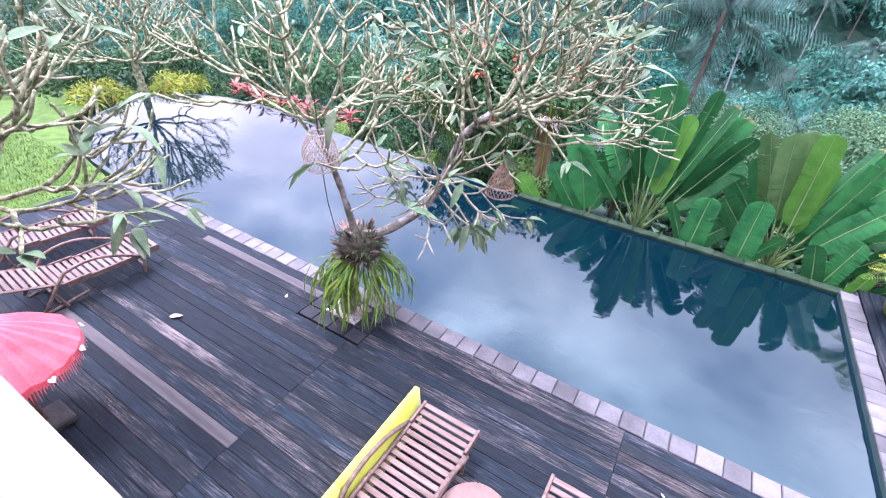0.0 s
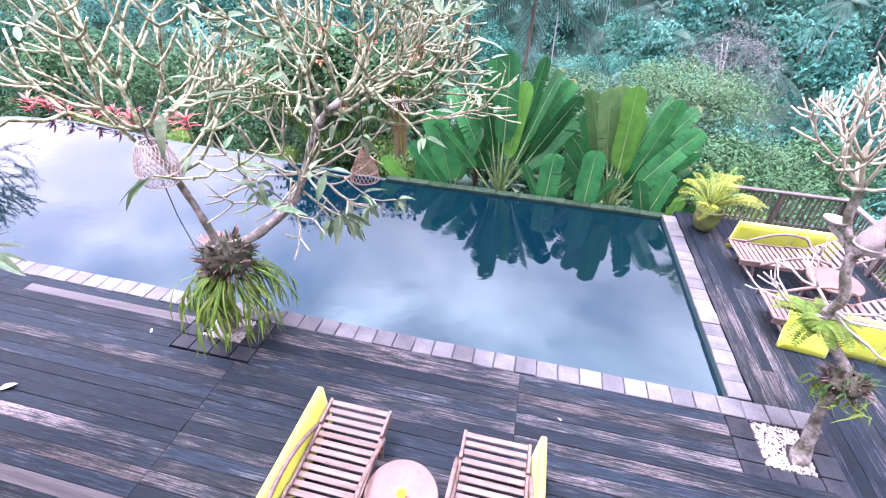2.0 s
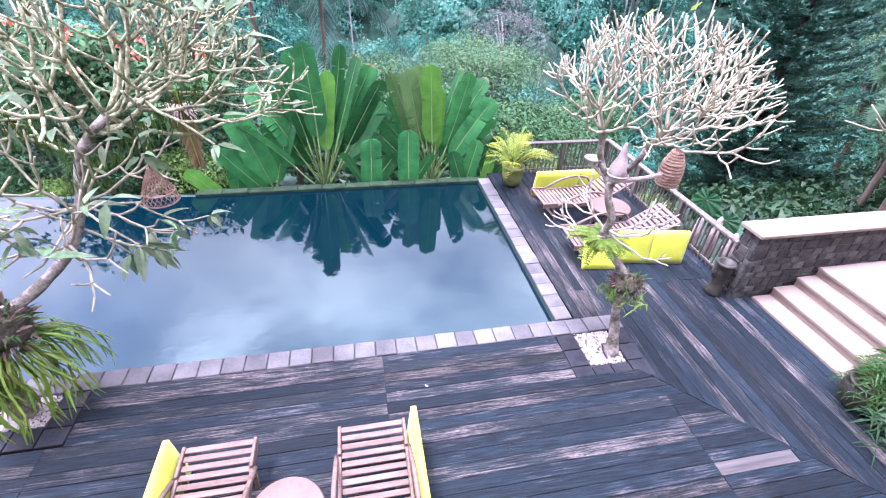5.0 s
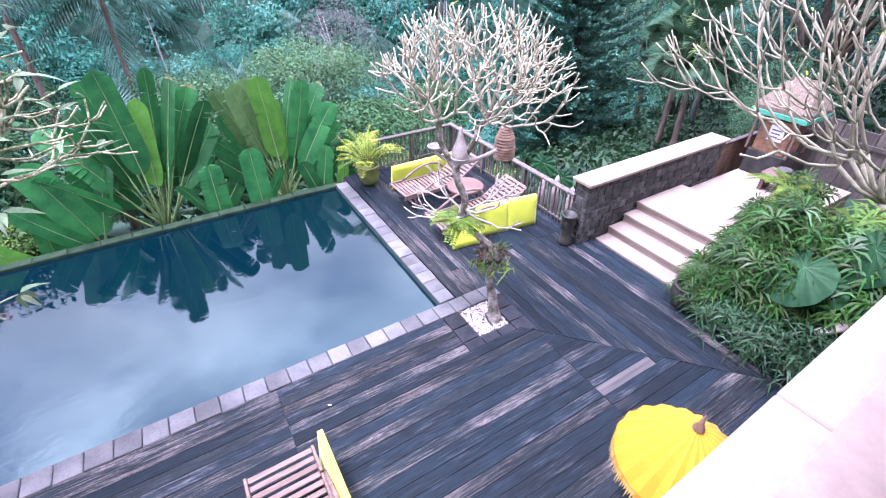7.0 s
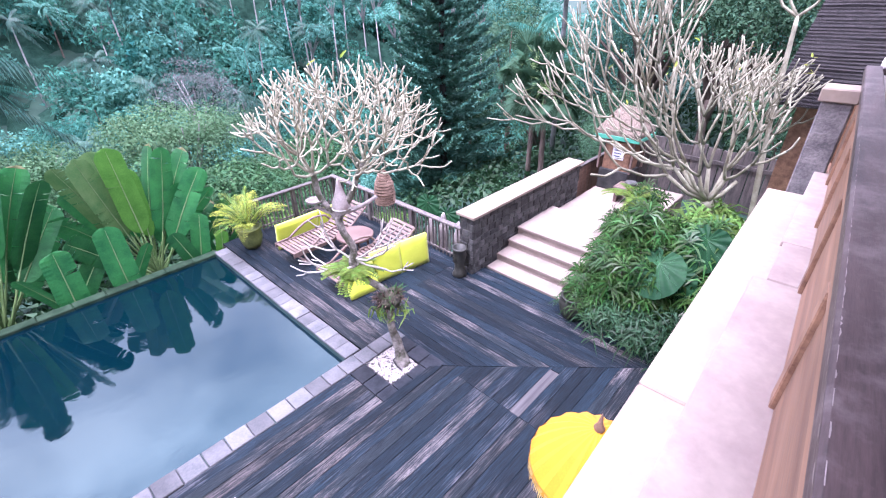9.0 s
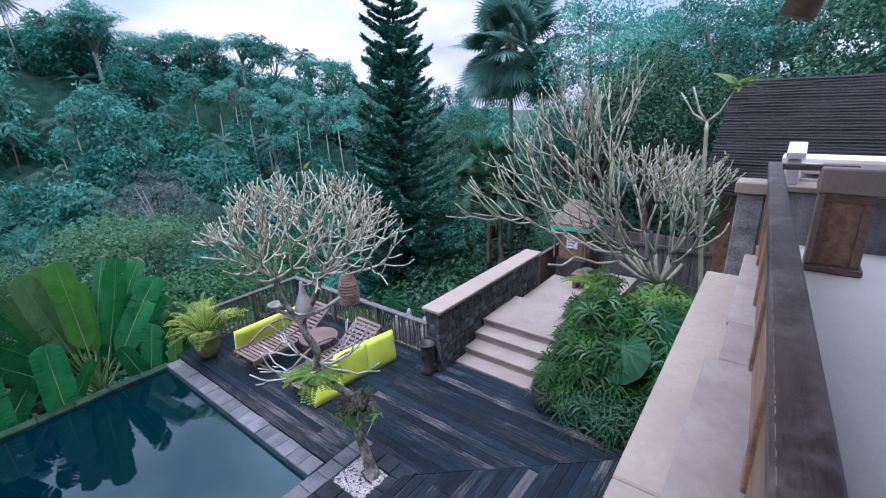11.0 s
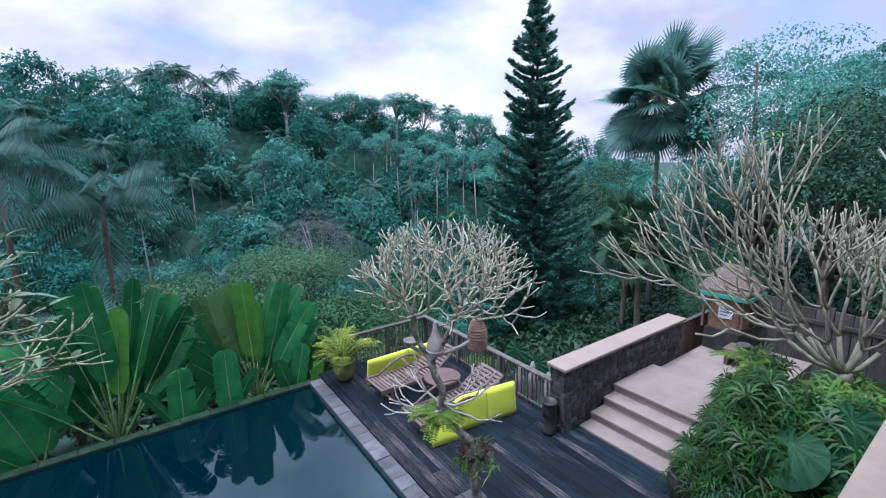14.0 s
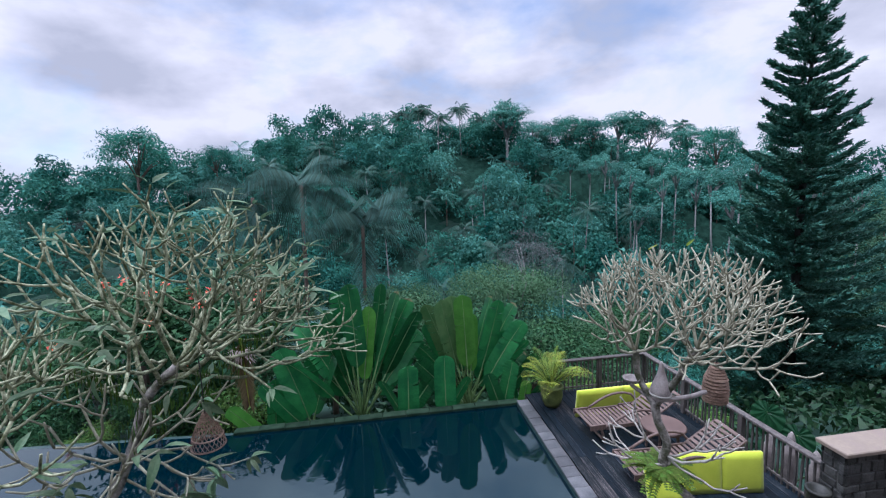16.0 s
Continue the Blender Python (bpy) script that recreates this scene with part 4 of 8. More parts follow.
m.box((5.025, 0.09, 3.862), (5.295, 0.34, 3.965), 0.01)
part("cap", m, M["ledge"], pil)

cab = thing("wooden_newel", "panelled brown wooden post with a pale stone top", "post", kind="structure")
NX0, NX1, NY0, NY1 = 5.73, 6.05, -0.66, -0.29
m = Mesh()
m.box((NX0 + 0.02, NY0 + 0.02, 3.05), (NX1 - 0.02, NY1 - 0.02, 3.80), 0.006)
part("body", m, M["panel_wood"], cab)
for lo, hi in (((NX0, NY0, 3.12), (NX0 + 0.019, NY0 + 0.075, 3.72)), ((NX0, NY1 - 0.075, 3.12), (NX0 + 0.019, NY1, 3.72)),
               ((NX0, NY0, 3.722), (NX0 + 0.019, NY1, 3.80)), ((NX0, NY0, 3.052), (NX0 + 0.019, NY1, 3.118))):
    m = Mesh()
    m.box(lo, hi, 0.005)
    part("panel_frame", m, M["teak_dark"], cab)
m = Mesh()
m.box((NX0 - 0.03, NY0 - 0.03, 3.051), (NX1 + 0.03, NY1 + 0.03, 3.115), 0.01)
part("plinth", m, M["teak_dark"], cab)
m = Mesh()
m.box((NX0 - 0.01, NY1 - 0.018, 3.12), (NX1, NY1 + 0.03, 3.80), 0.006)
part("side_board", m, M["ledge"], cab, "pale side board")
m = Mesh()
m.box((NX0 - 0.03, NY0 - 0.04, 3.802), (NX1 + 0.04, NY1 + 0.05, 4.03), 0.014)
part("stone_top", m, M["ledge"], cab, "thick pale stone top")

ter = thing("terrace_wall", "low grey wall of the next terrace under a pale frame", "parapet", kind="structure")
m = Mesh()
m.box((6.6, -1.2, 2.6), (6.9, 0.02, 3.64), 0.01)
part("low_wall", m, M["pillar"], ter)
m = Mesh()
m.box((6.56, -1.25, 3.642), (6.94, 0.05, 3.71), 0.01)
part("wall_cap", m, M["ledge"], ter)
m = Mesh()
m.box((6.66, -0.09, 3.712), (6.78, 0.03, 3.98), 0.008)
part("frame_post", m, M["plaster"], ter)
m = Mesh()
m.add([(6.60, 0.05, 4.0), (7.3, 0.05, 4.06), (7.3, -0.12, 4.06), (6.60, -0.12, 4.0), (6.60, 0.05, 4.06), (7.3, 0.05, 4.12), (7.3, -0.12, 4.12), (6.60, -0.12, 4.06)],
      [(0, 1, 2, 3), (7, 6, 5, 4), (4, 5, 1, 0), (5, 6, 2, 1), (6, 7, 3, 2), (7, 4, 0, 3)])
part("frame_beam", m, M["plaster"], ter)
for k in range(2):
    m = Mesh()
    m.box((6.95, -0.55, 3.70 + 0.10 * k), (7.6, -0.10, 3.745 + 0.10 * k), 0.006)
    part("frame_slat", m, M["plaster"], ter)
m = Mesh()
m.box((7.62, -1.2, 2.6), (8.1, 0.1, 3.9), 0.01)
part("back_wall", m, M["plaster"], ter)

# balcony roof overhead and the roof of the next pavilion
eave = thing("eaves", "dark thatched eaves on round log rafters", "roof", kind="structure")
m = Mesh()
m.add([(-9, 0.28, 5.52), (6.2, 0.28, 5.52), (6.2, -5.1, 7.4), (-9, -5.1, 7.4), (-9, 0.28, 5.74), (6.2, 0.28, 5.74), (6.2, -5.1, 7.62), (-9, -5.1, 7.62)],
      [(3, 2, 1, 0), (4, 5, 6, 7), (0, 1, 5, 4), (1, 2, 6, 5), (2, 3, 7, 6), (3, 0, 4, 7)])
part("thatch", m, M["thatch"], eave)
for k in range(8):
    m = Mesh()
    px = -9.1 + 1.645 * k
    m.tube([(px, 0.04, 4.925), (px, -0.06, 5.19), (px, -1.0, 5.62), (px, -4.9, 7.02)], [0.052, 0.058, 0.06, 0.06], 10)
    part("rafter", m, M["teak_dark"], eave, smooth=True)

pav = thing("pavilion_roof", "dark layered thatch roof of a neighbouring pavilion", "roof", kind="structure")
r4 = np.random.default_rng(3)
for k in range(40):
    u0, u1 = k / 40, (k + 1.35) / 40
    m = Mesh()
    xa, za = 9.2 + 1.3 * u0, 3.05 + 1.85 * u0
    xb, zb = 9.2 + 1.3 * u1, 3.05 + 1.85 * u1
    ya = 1.22 - 0.18 * u0
    n = 14
    v = []
    for i in range(n + 1):
        yv = ya - (ya + 4.5) * i / n
        j1, j2 = r4.uniform(-0.012, 0.012), r4.uniform(-0.01, 0.01)
        v += [(xa + j1, yv, za + 0.035 + j2), (xa, yv, za - 0.01), (xb, yv, zb)]
    m.add(v, [(3 * i, 3 * i + 3, 3 * i + 5, 3 * i + 2) for i in range(n)] + [(3 * i + 1, 3 * i + 4, 3 * i + 3, 3 * i) for i in range(n)])
    part("thatch_course", m, M["thatch"], pav)
m = Mesh()
m.box((9.7, -4.4, 0.2), (12.0, 0.9, 3.6))
part("pavilion_wall", m, M["panel_wood"], pav)

# ---- plants: frangipani ----


def grow(rng, m, p, d, r, L, hull, tips, gens=7, spread=0.55, up=0.12, shrink=0.85, thin=0.82, gap=0.5, sides=5, tip_r=0.011):
    """Branches that fork in twos and threes and curve upwards, until they leave the hull."""
    level = [(Vector(p), Vector(d).normalized(), r, L)]
    for g in range(gens):
        ends, nxt = [], []
        for p, d, r, L in level:
            k = 3 if rng.random() < 0.42 else 2
            e1 = d.cross(Vector((0.21, 0.4, 0.9)) if abs(d.z) < 0.9 else Vector((1, 0.1, 0))).normalized()
            e2 = d.cross(e1)
            a0 = rng.uniform(0, 6.28)
            made = 0
            for j in range(k):
                a = a0 + 6.283 * j / k + rng.uniform(-0.35, 0.35)
                s = spread * rng.uniform(0.7, 1.25)
                dc = d * math.cos(s) + (e1 * math.cos(a) + e2 * math.sin(a)) * math.sin(s)
                dc = (dc + Vector((0, 0, up))).normalized()
                ln = L * rng.uniform(0.75, 1.2)
                out = (dc - Vector((0, 0, 0.18))).normalized()
                mid = p + out * ln * 0.45 + Vector(rng.normal(size=3)) * (0.055 * ln)
                end = mid + (dc + Vector((0, 0, 0.16))).normalized() * ln * 0.58
                if any((end - q).length < gap * ln for q in ends):
                    continue
                inside = hull(end)
                if inside < 0:
                    continue
                ends.append(end)
                made += 1
                r2 = max(tip_r, r * thin)
                last = inside < 1 or g == gens - 1
                rl = r2 * 0.9 if last else max(tip_r, r2 * 0.94)
                m.tube([p, p.lerp(mid, 0.5) - Vector((0, 0, 0.012 * ln)), mid, mid.lerp(end, 0.55), end], [max(tip_r, r * 0.93), r2 * 1.06, r2, r2 * 0.98, rl * (0.9 if last else 1.06)], sides)
                de = (end - mid).normalized()
                if last:
                    tips.append((end, de))
                else:
                    nxt.append((end, de, r2, L * shrink))
            if not made:
                tips.append((p, d))
        level = nxt


def bowl(O, centre, radii, turn, low, cone=0.0):
    """Tells how far growth may go: 1 inside, 0 just past the crown's skin, -1 too low or too far."""
    c, s = math.cos(turn), math.sin(turn)
    C = Vector(centre) - O

    def hull(p):
        q = p - C
        x, y = q.x * c + q.y * s, -q.x * s + q.y * c
        f = math.sqrt((x / radii[0]) ** 2 + (y / radii[1]) ** 2 + (q.z / radii[2]) ** 2)
        if q.z < low + cone * math.hypot(x, y):
            return -1
        return 1 if f < 0.93 else (0 if f < 1.12 else -1)
    return hull


def tip_leaves(rng, tips, share, count, length, hang=0.4):
    m = Mesh()
    for t, d in tips:
        if rng.random() > share:
            continue
        for j in range(int(rng.integers(count[0], count[1] + 1))):
            w = rng.uniform(0, 6.28)
            out = Vector((math.cos(w), math.sin(w), rng.uniform(-hang, 0.55)))
            al = (out + d * 0.6).normalized()
            L = length * rng.uniform(0.65, 1.15)
            m.blade(t + al * 0.03, al, Vector((0, 0, 1)) + Vector(rng.normal(size=3) * 0.3), L, L * 0.29, rng.uniform(0.1, 0.5), 5, 0.3, 0.62)
    return m


def knobby(m, pts, radii, sides=10):
    """A trunk or limb with a slightly uneven outline through a few bends."""
    P = [Vector(p) for p in pts]
    out, rr = [], []
    n = len(P)
    for i in range(n - 1):
        a, b, c, d = P[max(i - 1, 0)], P[i], P[i + 1], P[min(i + 2, n - 1)]
        for k in range(5):
            u = k / 5
            q = 0.5 * ((2 * b) + (c - a) * u + (2 * a - 5 * b + 4 * c - d) * u * u + (3 * b - a - 3 * c + d) * u ** 3)
            out.append(q)
            r = radii[i] * (1 - u) + radii[i + 1] * u
            rr.append(r * (1 + 0.08 * math.sin(q.z * 19 + q.x * 13)))
    out.append(P[-1])
    rr.append(radii[-1])
    m.tube(out, rr, sides)


# the frangipani at the corner of the pool
rng = np.random.default_rng(21)
tree_b = thing("frangipani_tree", "bare pale-barked frangipani tree with a wide domed crown", "tree", (3.45, 3.75, -0.03))
O = Vector((3.45, 3.75, -0.03))
loc = lambda pts: [Vector(p) - O for p in pts]
tr = Mesh()
knobby(tr, loc([(3.46, 3.73, -0.05), (3.45, 3.80, 0.30), (3.41, 3.87, 0.68), (3.44, 3.88, 1.00), (3.40, 3.95, 1.22), (3.24, 4.15, 1.42), (3.17, 4.23, 1.62), (3.20, 4.22, 1.85), (3.13, 4.29, 2.08), (3.11, 4.33, 2.30)]),
       [0.11, 0.068, 0.052, 0.058, 0.054, 0.046, 0.056, 0.044, 0.05, 0.046])
knobby(tr, loc([(3.11, 4.33, 2.26), (2.99, 4.46, 2.55), (2.97, 4.49, 2.86)]), [0.042, 0.038, 0.036])
knobby(tr, loc([(3.12, 4.32, 2.26), (3.26, 4.16, 2.62), (3.30, 4.12, 2.78), (3.38, 4.03, 3.0)]), [0.04, 0.036, 0.034, 0.032])
part("trunk", tr, M["bark_moss"], tree_b, "mottled mossy trunk", smooth=True)
br, tips = Mesh(), []
hull = bowl(O, (3.26, 4.16, 2.80), (1.27, 1.15, 1.32), radians(-48), 0.05, 0.10)
for p, d in (((2.97, 4.49, 2.86), (-0.25, 0.1, 0.9)), ((2.98, 4.48, 2.80), (-0.75, 0.6, 0.5)), ((3.38, 4.03, 3.0), (0.2, -0.2, 0.9)), ((3.32, 4.10, 2.82), (0.75, -0.75, 0.4)),
             ((2.97, 4.49, 2.84), (-0.5, -0.6, 0.6)), ((3.36, 4.05, 2.95), (0.6, 0.6, 0.5)), ((2.98, 4.48, 2.8), (0.3, 0.8, 0.5)), ((3.34, 4.08, 2.86), (-0.3, -0.8, 0.4))):
    grow(rng, br, Vector(p) - O, d, 0.021, 0.33, hull, tips, 5, 0.56, 0.08, 0.85, 0.81, 0.54, 5, 0.0072)
tagged(part("branchwork", br, M["bark"], tree_b, smooth=True), kind="stuff")
br = Mesh()
low = []
reach = bowl(O, (3.0, 4.3, 1.7), (1.0, 1.0, 0.75), 0, -0.2)
grow(rng, br, Vector((3.22, 4.18, 1.62)) - O, (-0.75, 0.75, 0.0), 0.02, 0.36, reach, low, 3, 0.5, 0.1, 0.75, 0.75, 0.4, 5, 0.0075)
grow(rng, br, Vector((3.19, 4.21, 1.70)) - O, (0.75, -0.62, 0.02), 0.02, 0.36, reach, low, 3, 0.5, 0.15, 0.75, 0.75, 0.4, 5, 0.0075)
tagged(part("low_branchwork", br, M["driftwood"], tree_b, "pale bleached low branches", smooth=True), kind="stuff")
part("leaves", tip_leaves(rng, tips, 0.015, (1, 2), 0.12), M["areca"], tree_b, "a few yellowing leaves")

# the large frangipani beside the long side of the pool
rng = np.random.default_rng(33)
O = Vector((-3.6, 3.9, -0.03))
tree_a = thing("frangipani_tree", "large mossy frangipani tree leaning over the pool", "tree", O)
tr = Mesh()
knobby(tr, loc([(-3.6, 3.9, -0.05), (-3.58, 3.93, 0.4), (-3.52, 3.98, 0.9), (-3.46, 4.02, 1.35)]), [0.12, 0.095, 0.09, 0.10])
knobby(tr, loc([(-3.47, 4.02, 1.25), (-3.58, 3.98, 1.8), (-3.72, 3.92, 2.35), (-3.85, 3.88, 2.82)]), [0.055, 0.042, 0.035, 0.03])
knobby(tr, loc([(-3.44, 4.03, 1.28), (-3.15, 4.32, 1.36), (-2.82, 4.66, 1.66), (-2.64, 4.86, 2.1), (-2.5, 5.0, 2.6), (-2.2, 5.12, 2.92)]), [0.07, 0.062, 0.058, 0.055, 0.052, 0.048])
part("trunk", tr, M["bark_moss"], tree_a, "mossy grey trunk and limbs", smooth=True)
br, tips_l = Mesh(), []
hull = bowl(O, (-3.55, 3.85, 2.9), (1.6, 1.25, 2.0), radians(40), -0.5)
for p, d in (((-3.72, 3.92, 2.35), (0.7, 0.5, 0.35)), ((-3.72, 3.92, 2.35), (-0.8, 0.2, 0.4)), ((-3.85, 3.88, 2.8), (-0.3, -0.5, 0.7)), ((-3.85, 3.88, 2.8), (0.6, 0.4, 0.6)), ((-3.85, 3.88, 2.8), (-0.2, 0.7, 0.5))):
    grow(rng, br, Vector(p) - O, d, 0.026, 0.52, hull, tips_l, 4, 0.6, 0.04, 0.85, 0.82, 0.5, 5, 0.0115)
tagged(part("branchwork", br, M["bark_lichen"], tree_a, smooth=True), kind="stuff")
br, tips_r = Mesh(), []
hull = bowl(O, (-1.75, 5.35, 3.0), (2.1, 1.3, 2.6), radians(18), -0.35)
for p, d in (((-2.2, 5.12, 2.92), (0.6, 0.2, 0.6)), ((-2.2, 5.12, 2.92), (-0.1, 0.1, 0.95)), ((-2.5, 5.0, 2.6), (-0.6, 0.3, 0.7)), ((-2.3, 5.08, 2.8), (0.5, 0.6, 0.4)), ((-2.35, 5.06, 2.75), (0.6, -0.6, 0.3)), ((-2.2, 5.12, 2.92), (0.9, 0.0, 0.2))):
    grow(rng, br, Vector(p) - O, d, 0.03, 0.58, hull, tips_r, 5, 0.6, 0.03, 0.83, 0.80, 0.6, 5, 0.0105)
tagged(part("branchwork", br, M["bark_lichen"], tree_a, smooth=True), kind="stuff")
br, tips_m = Mesh(), []
hull = bowl(O, (-2.5, 4.5, 2.1), (1.35, 0.85, 1.05), radians(20), -0.65)
for p, d in (((-2.66, 4.84, 2.05), (0.5, -0.6, 0.5)), ((-2.64, 4.86, 2.1), (0.9, 0.2, 0.0)), ((-2.82, 4.66, 1.7), (0.3, -0.7, 0.6)), ((-2.66, 4.84, 2.05), (-0.6, -0.5, 0.5))):
    grow(rng, br, Vector(p) - O, d, 0.02, 0.46, hull, tips_m, 3, 0.65, 0.0, 0.82, 0.8, 0.6, 5, 0.010)
tagged(part("branchwork", br, M["bark"], tree_a, smooth=True), kind="stuff")
twig, droop = Mesh(), []
for pts in ([(-2.72, 4.78, 1.85), (-2.5, 4.74, 1.72), (-2.3, 4.7, 1.52)], [(-2.5, 4.74, 1.72), (-2.3, 4.72, 1.62), (-2.05, 4.7, 1.56)], [(-2.66, 4.84, 2.05), (-2.3, 4.5, 2.0), (-2.0, 4.35, 1.85)]):
    q = loc(pts)
    twig.tube(q, [0.016, 0.013, 0.010], 6)
    droop.append((q[-1], (q[-1] - q[-2]).normalized()))
part("drooping_twig", twig, M["bark"], tree_a, smooth=True)
part("leaves", tip_leaves(rng, droop, 1.0, (6, 8), 0.34, 1.6), M["frangi_leaf"], tree_a, "long grey-green leaves")
part("leaves", tip_leaves(rng, tips_l, 0.26, (1, 3), 0.33, 1.2), M["frangi_leaf"], tree_a)
part("leaves", tip_leaves(rng, tips_r, 0.42, (1, 4), 0.24, 0.3), M["frangi_leaf"], tree_a)
part("leaves", tip_leaves(rng, tips_m, 0.3, (2, 4), 0.29, 1.4), M["frangi_leaf"], tree_a)
moss = []
for k in range(420):
    u = rng.random()
    a, b = (Vector((-2.62, 4.9, 2.3)), Vector((-1.2, 5.4, 3.3))) if rng.random() < 0.6 else (Vector((-2.5, 5.0, 2.6)), Vector((-3.2, 4.9, 3.2)))
    q = a.lerp(b, u) + Vector(rng.normal(size=3) * 0.09) - O
    L = rng.uniform(0.05, 0.28)
    moss.append([(q.x, q.y, q.z), (q.x + 0.006, q.y + 0.004, q.z - L * 0.5), (q.x + rng.normal() * 0.02, q.y + rng.normal() * 0.02, q.z - L), (q.x - 0.006, q.y, q.z - L * 0.5)])
tagged(part("hanging_moss", quads_data("hanging_moss", moss, M["grass"]), None, tree_a), "olive-green hanging moss", kind="stuff")

# a leafy frangipani near the house
rng = np.random.default_rng(5)
O = Vector((-7.6, 0.2, 0.0))
tree_l = thing("frangipani_tree", "leafy frangipani tree with broad green leaves over the loungers", "tree", O)
tr = Mesh()
knobby(tr, loc([(-7.6, 0.2, -0.02), (-7.4, 0.3, 0.6), (-6.9, 0.5, 1.3), (-6.2, 0.8, 1.9), (-5.5, 1.15, 2.4)]), [0.13, 0.10, 0.09, 0.08, 0.07])
part("trunk", tr, M["bark_moss"], tree_l, smooth=True)
br, tips = Mesh(), []
hull = bowl(O, (-4.9, 2.0, 2.4), (1.8, 1.2, 2.0), radians(30), -0.7)
for d in ((0.8, 0.4, 0.5), (0.3, 0.9, 0.4), (0.2, 0.1, 0.9), (0.7, -0.3, 0.5)):
    grow(rng, br, Vector((-5.5, 1.15, 2.4)) - O, d, 0.032, 0.6, hull, tips, 4, 0.55, 0.04, 0.84, 0.82, 0.5, 5, 0.0115)
hull = bowl(O, (-6.1, 2.2, 1.6), (0.9, 1.2, 0.7), 0, -0.5)
grow(rng, br, Vector((-6.6, 0.65, 1.6)) - O, (0.2, 0.95, 0.0), 0.034, 0.6, hull, tips, 4, 0.5, 0.0, 0.8, 0.82, 0.45, 5, 0.0125)
tagged(part("branchwork", br, M["bark_lichen"], tree_l, smooth=True), kind="stuff")
part("leaves", tip_leaves(rng, tips, 0.34, (2, 4), 0.33, 0.6), M["frangi_leaf"], tree_l)

# a bare frangipani on the lawn past the far end of the pool, with bright strap-leaved plants at its foot
rng = np.random.default_rng(55)
O = Vector((-16.90, 8.40, -0.35))
tree_e = thing("frangipani_tree", "wide bare frangipani tree on the lawn past the pool", "tree", O)
tr = Mesh()
knobby(tr, loc([(-16.90, 8.40, -0.4), (-16.85, 8.40, 0.4), (-16.80, 8.35, 1.0)]), [0.15, 0.12, 0.11])
part("trunk", tr, M["bark_lichen"], tree_e, smooth=True)
br, tips = Mesh(), []
hull = bowl(O, (-16.80, 8.35, 1.2), (3.0, 2.2, 2.3), radians(45), -0.3)
for d in ((0.75, 0.5, 0.35), (-0.7, -0.5, 0.4), (0.4, -0.7, 0.5), (-0.4, 0.7, 0.5), (0.2, 0.1, 0.9), (0.6, 0.1, 0.6)):
    grow(rng, br, Vector((-16.80, 8.35, 0.98)) - O, d, 0.055, 0.8, hull, tips, 5, 0.5, 0.06, 0.84, 0.78, 0.5, 5, 0.013)
tagged(part("branchwork", br, M["bark_lichen"], tree_e, smooth=True), kind="stuff")

# frangipani in the planting beside the steps
rng = np.random.default_rng(9)
O = Vector((9.0, 1.4, 0.1))
tree_c = thing("frangipani_tree", "bare many-branched frangipani tree above the shrubs", "tree", O)
tr = Mesh()
knobby(tr, loc([(9.0, 1.4, 0.05), (8.95, 1.46, 0.8), (8.80, 1.58, 1.42)]), [0.12, 0.10, 0.095])
part("trunk", tr, M["bark"], tree_c, smooth=True)
br, tips = Mesh(), []
hull = bowl(O, (7.9, 2.55, 2.45), (2.85, 1.3, 2.95), radians(132), -1.0, 0.42)
F = Vector((8.80, 1.58, 1.40)) - O
for d, L in (((-0.64, 0.70, 0.52), 0.92), ((-0.58, 0.68, 0.72), 0.92), ((-0.52, 0.60, 0.95), 0.85), ((-0.3, 0.75, 0.75), 0.66), ((-0.6, 0.25, 0.8), 0.62), ((-0.1, 0.2, 1.0), 0.55), ((0.3, -0.2, 0.95), 0.52), ((0.35, -0.6, 0.65), 0.5), ((-0.3, -0.4, 0.9), 0.5)):
    d = Vector(d).normalized()
    a, b = F + d * L * 0.5 - Vector((0, 0, 0.06)), F + d * L + Vector((0, 0, 0.05))
    br.tube([F, a, b], [0.046, 0.037, 0.030], 7)
    grow(rng, br, b, d, 0.030, L * 1.0, hull, tips, 5, 0.42, 0.08, 0.82, 0.80, 0.46, 5, 0.0085)
tagged(part("branchwork", br, M["bark"], tree_c, smooth=True), kind="stuff")
part("leaves", tip_leaves(rng, tips, 0.05, (1, 2), 0.12), M["areca"], tree_c)

rng = np.random.default_rng(14)
O = Vector((9.0, 0.75, 1.0))
tree_d = thing("frangipani_tree", "slender frangipani with a tuft of fresh green leaves", "tree", (9.0, 0.75, 0.1))
O = Vector((9.0, 0.75, 0.1))
br, tips = Mesh(), []
knobby(br, loc([(9.0, 0.75, 0.05), (9.0, 0.95, 1.6), (9.0, 1.10, 2.9), (8.95, 1.20, 4.28)]), [0.05, 0.042, 0.034, 0.028])
for t in ((8.9, 1.62, 4.74), (8.95, 1.46, 4.82), (8.9, 0.86, 4.78)):
    a, t = Vector((8.95, 1.20, 4.26)) - O, Vector(t) - O
    k = a.lerp(t, 0.5) - Vector((0, 0, 0.10))
    br.tube([a, a.lerp(k, 0.5), k, k.lerp(t, 0.5), t], [0.024, 0.02, 0.018, 0.016, 0.013], 6)
    tips.append((t, (t - k).normalized()))
part("trunk", br, M["bark"], tree_d, smooth=True)
part("leaves", tip_leaves(rng, [t for t in tips if t[0].y < 0.3], 1.0, (15, 18), 0.36), M["bush_bright"], tree_d)

# ---- epiphytes on the trunks ----


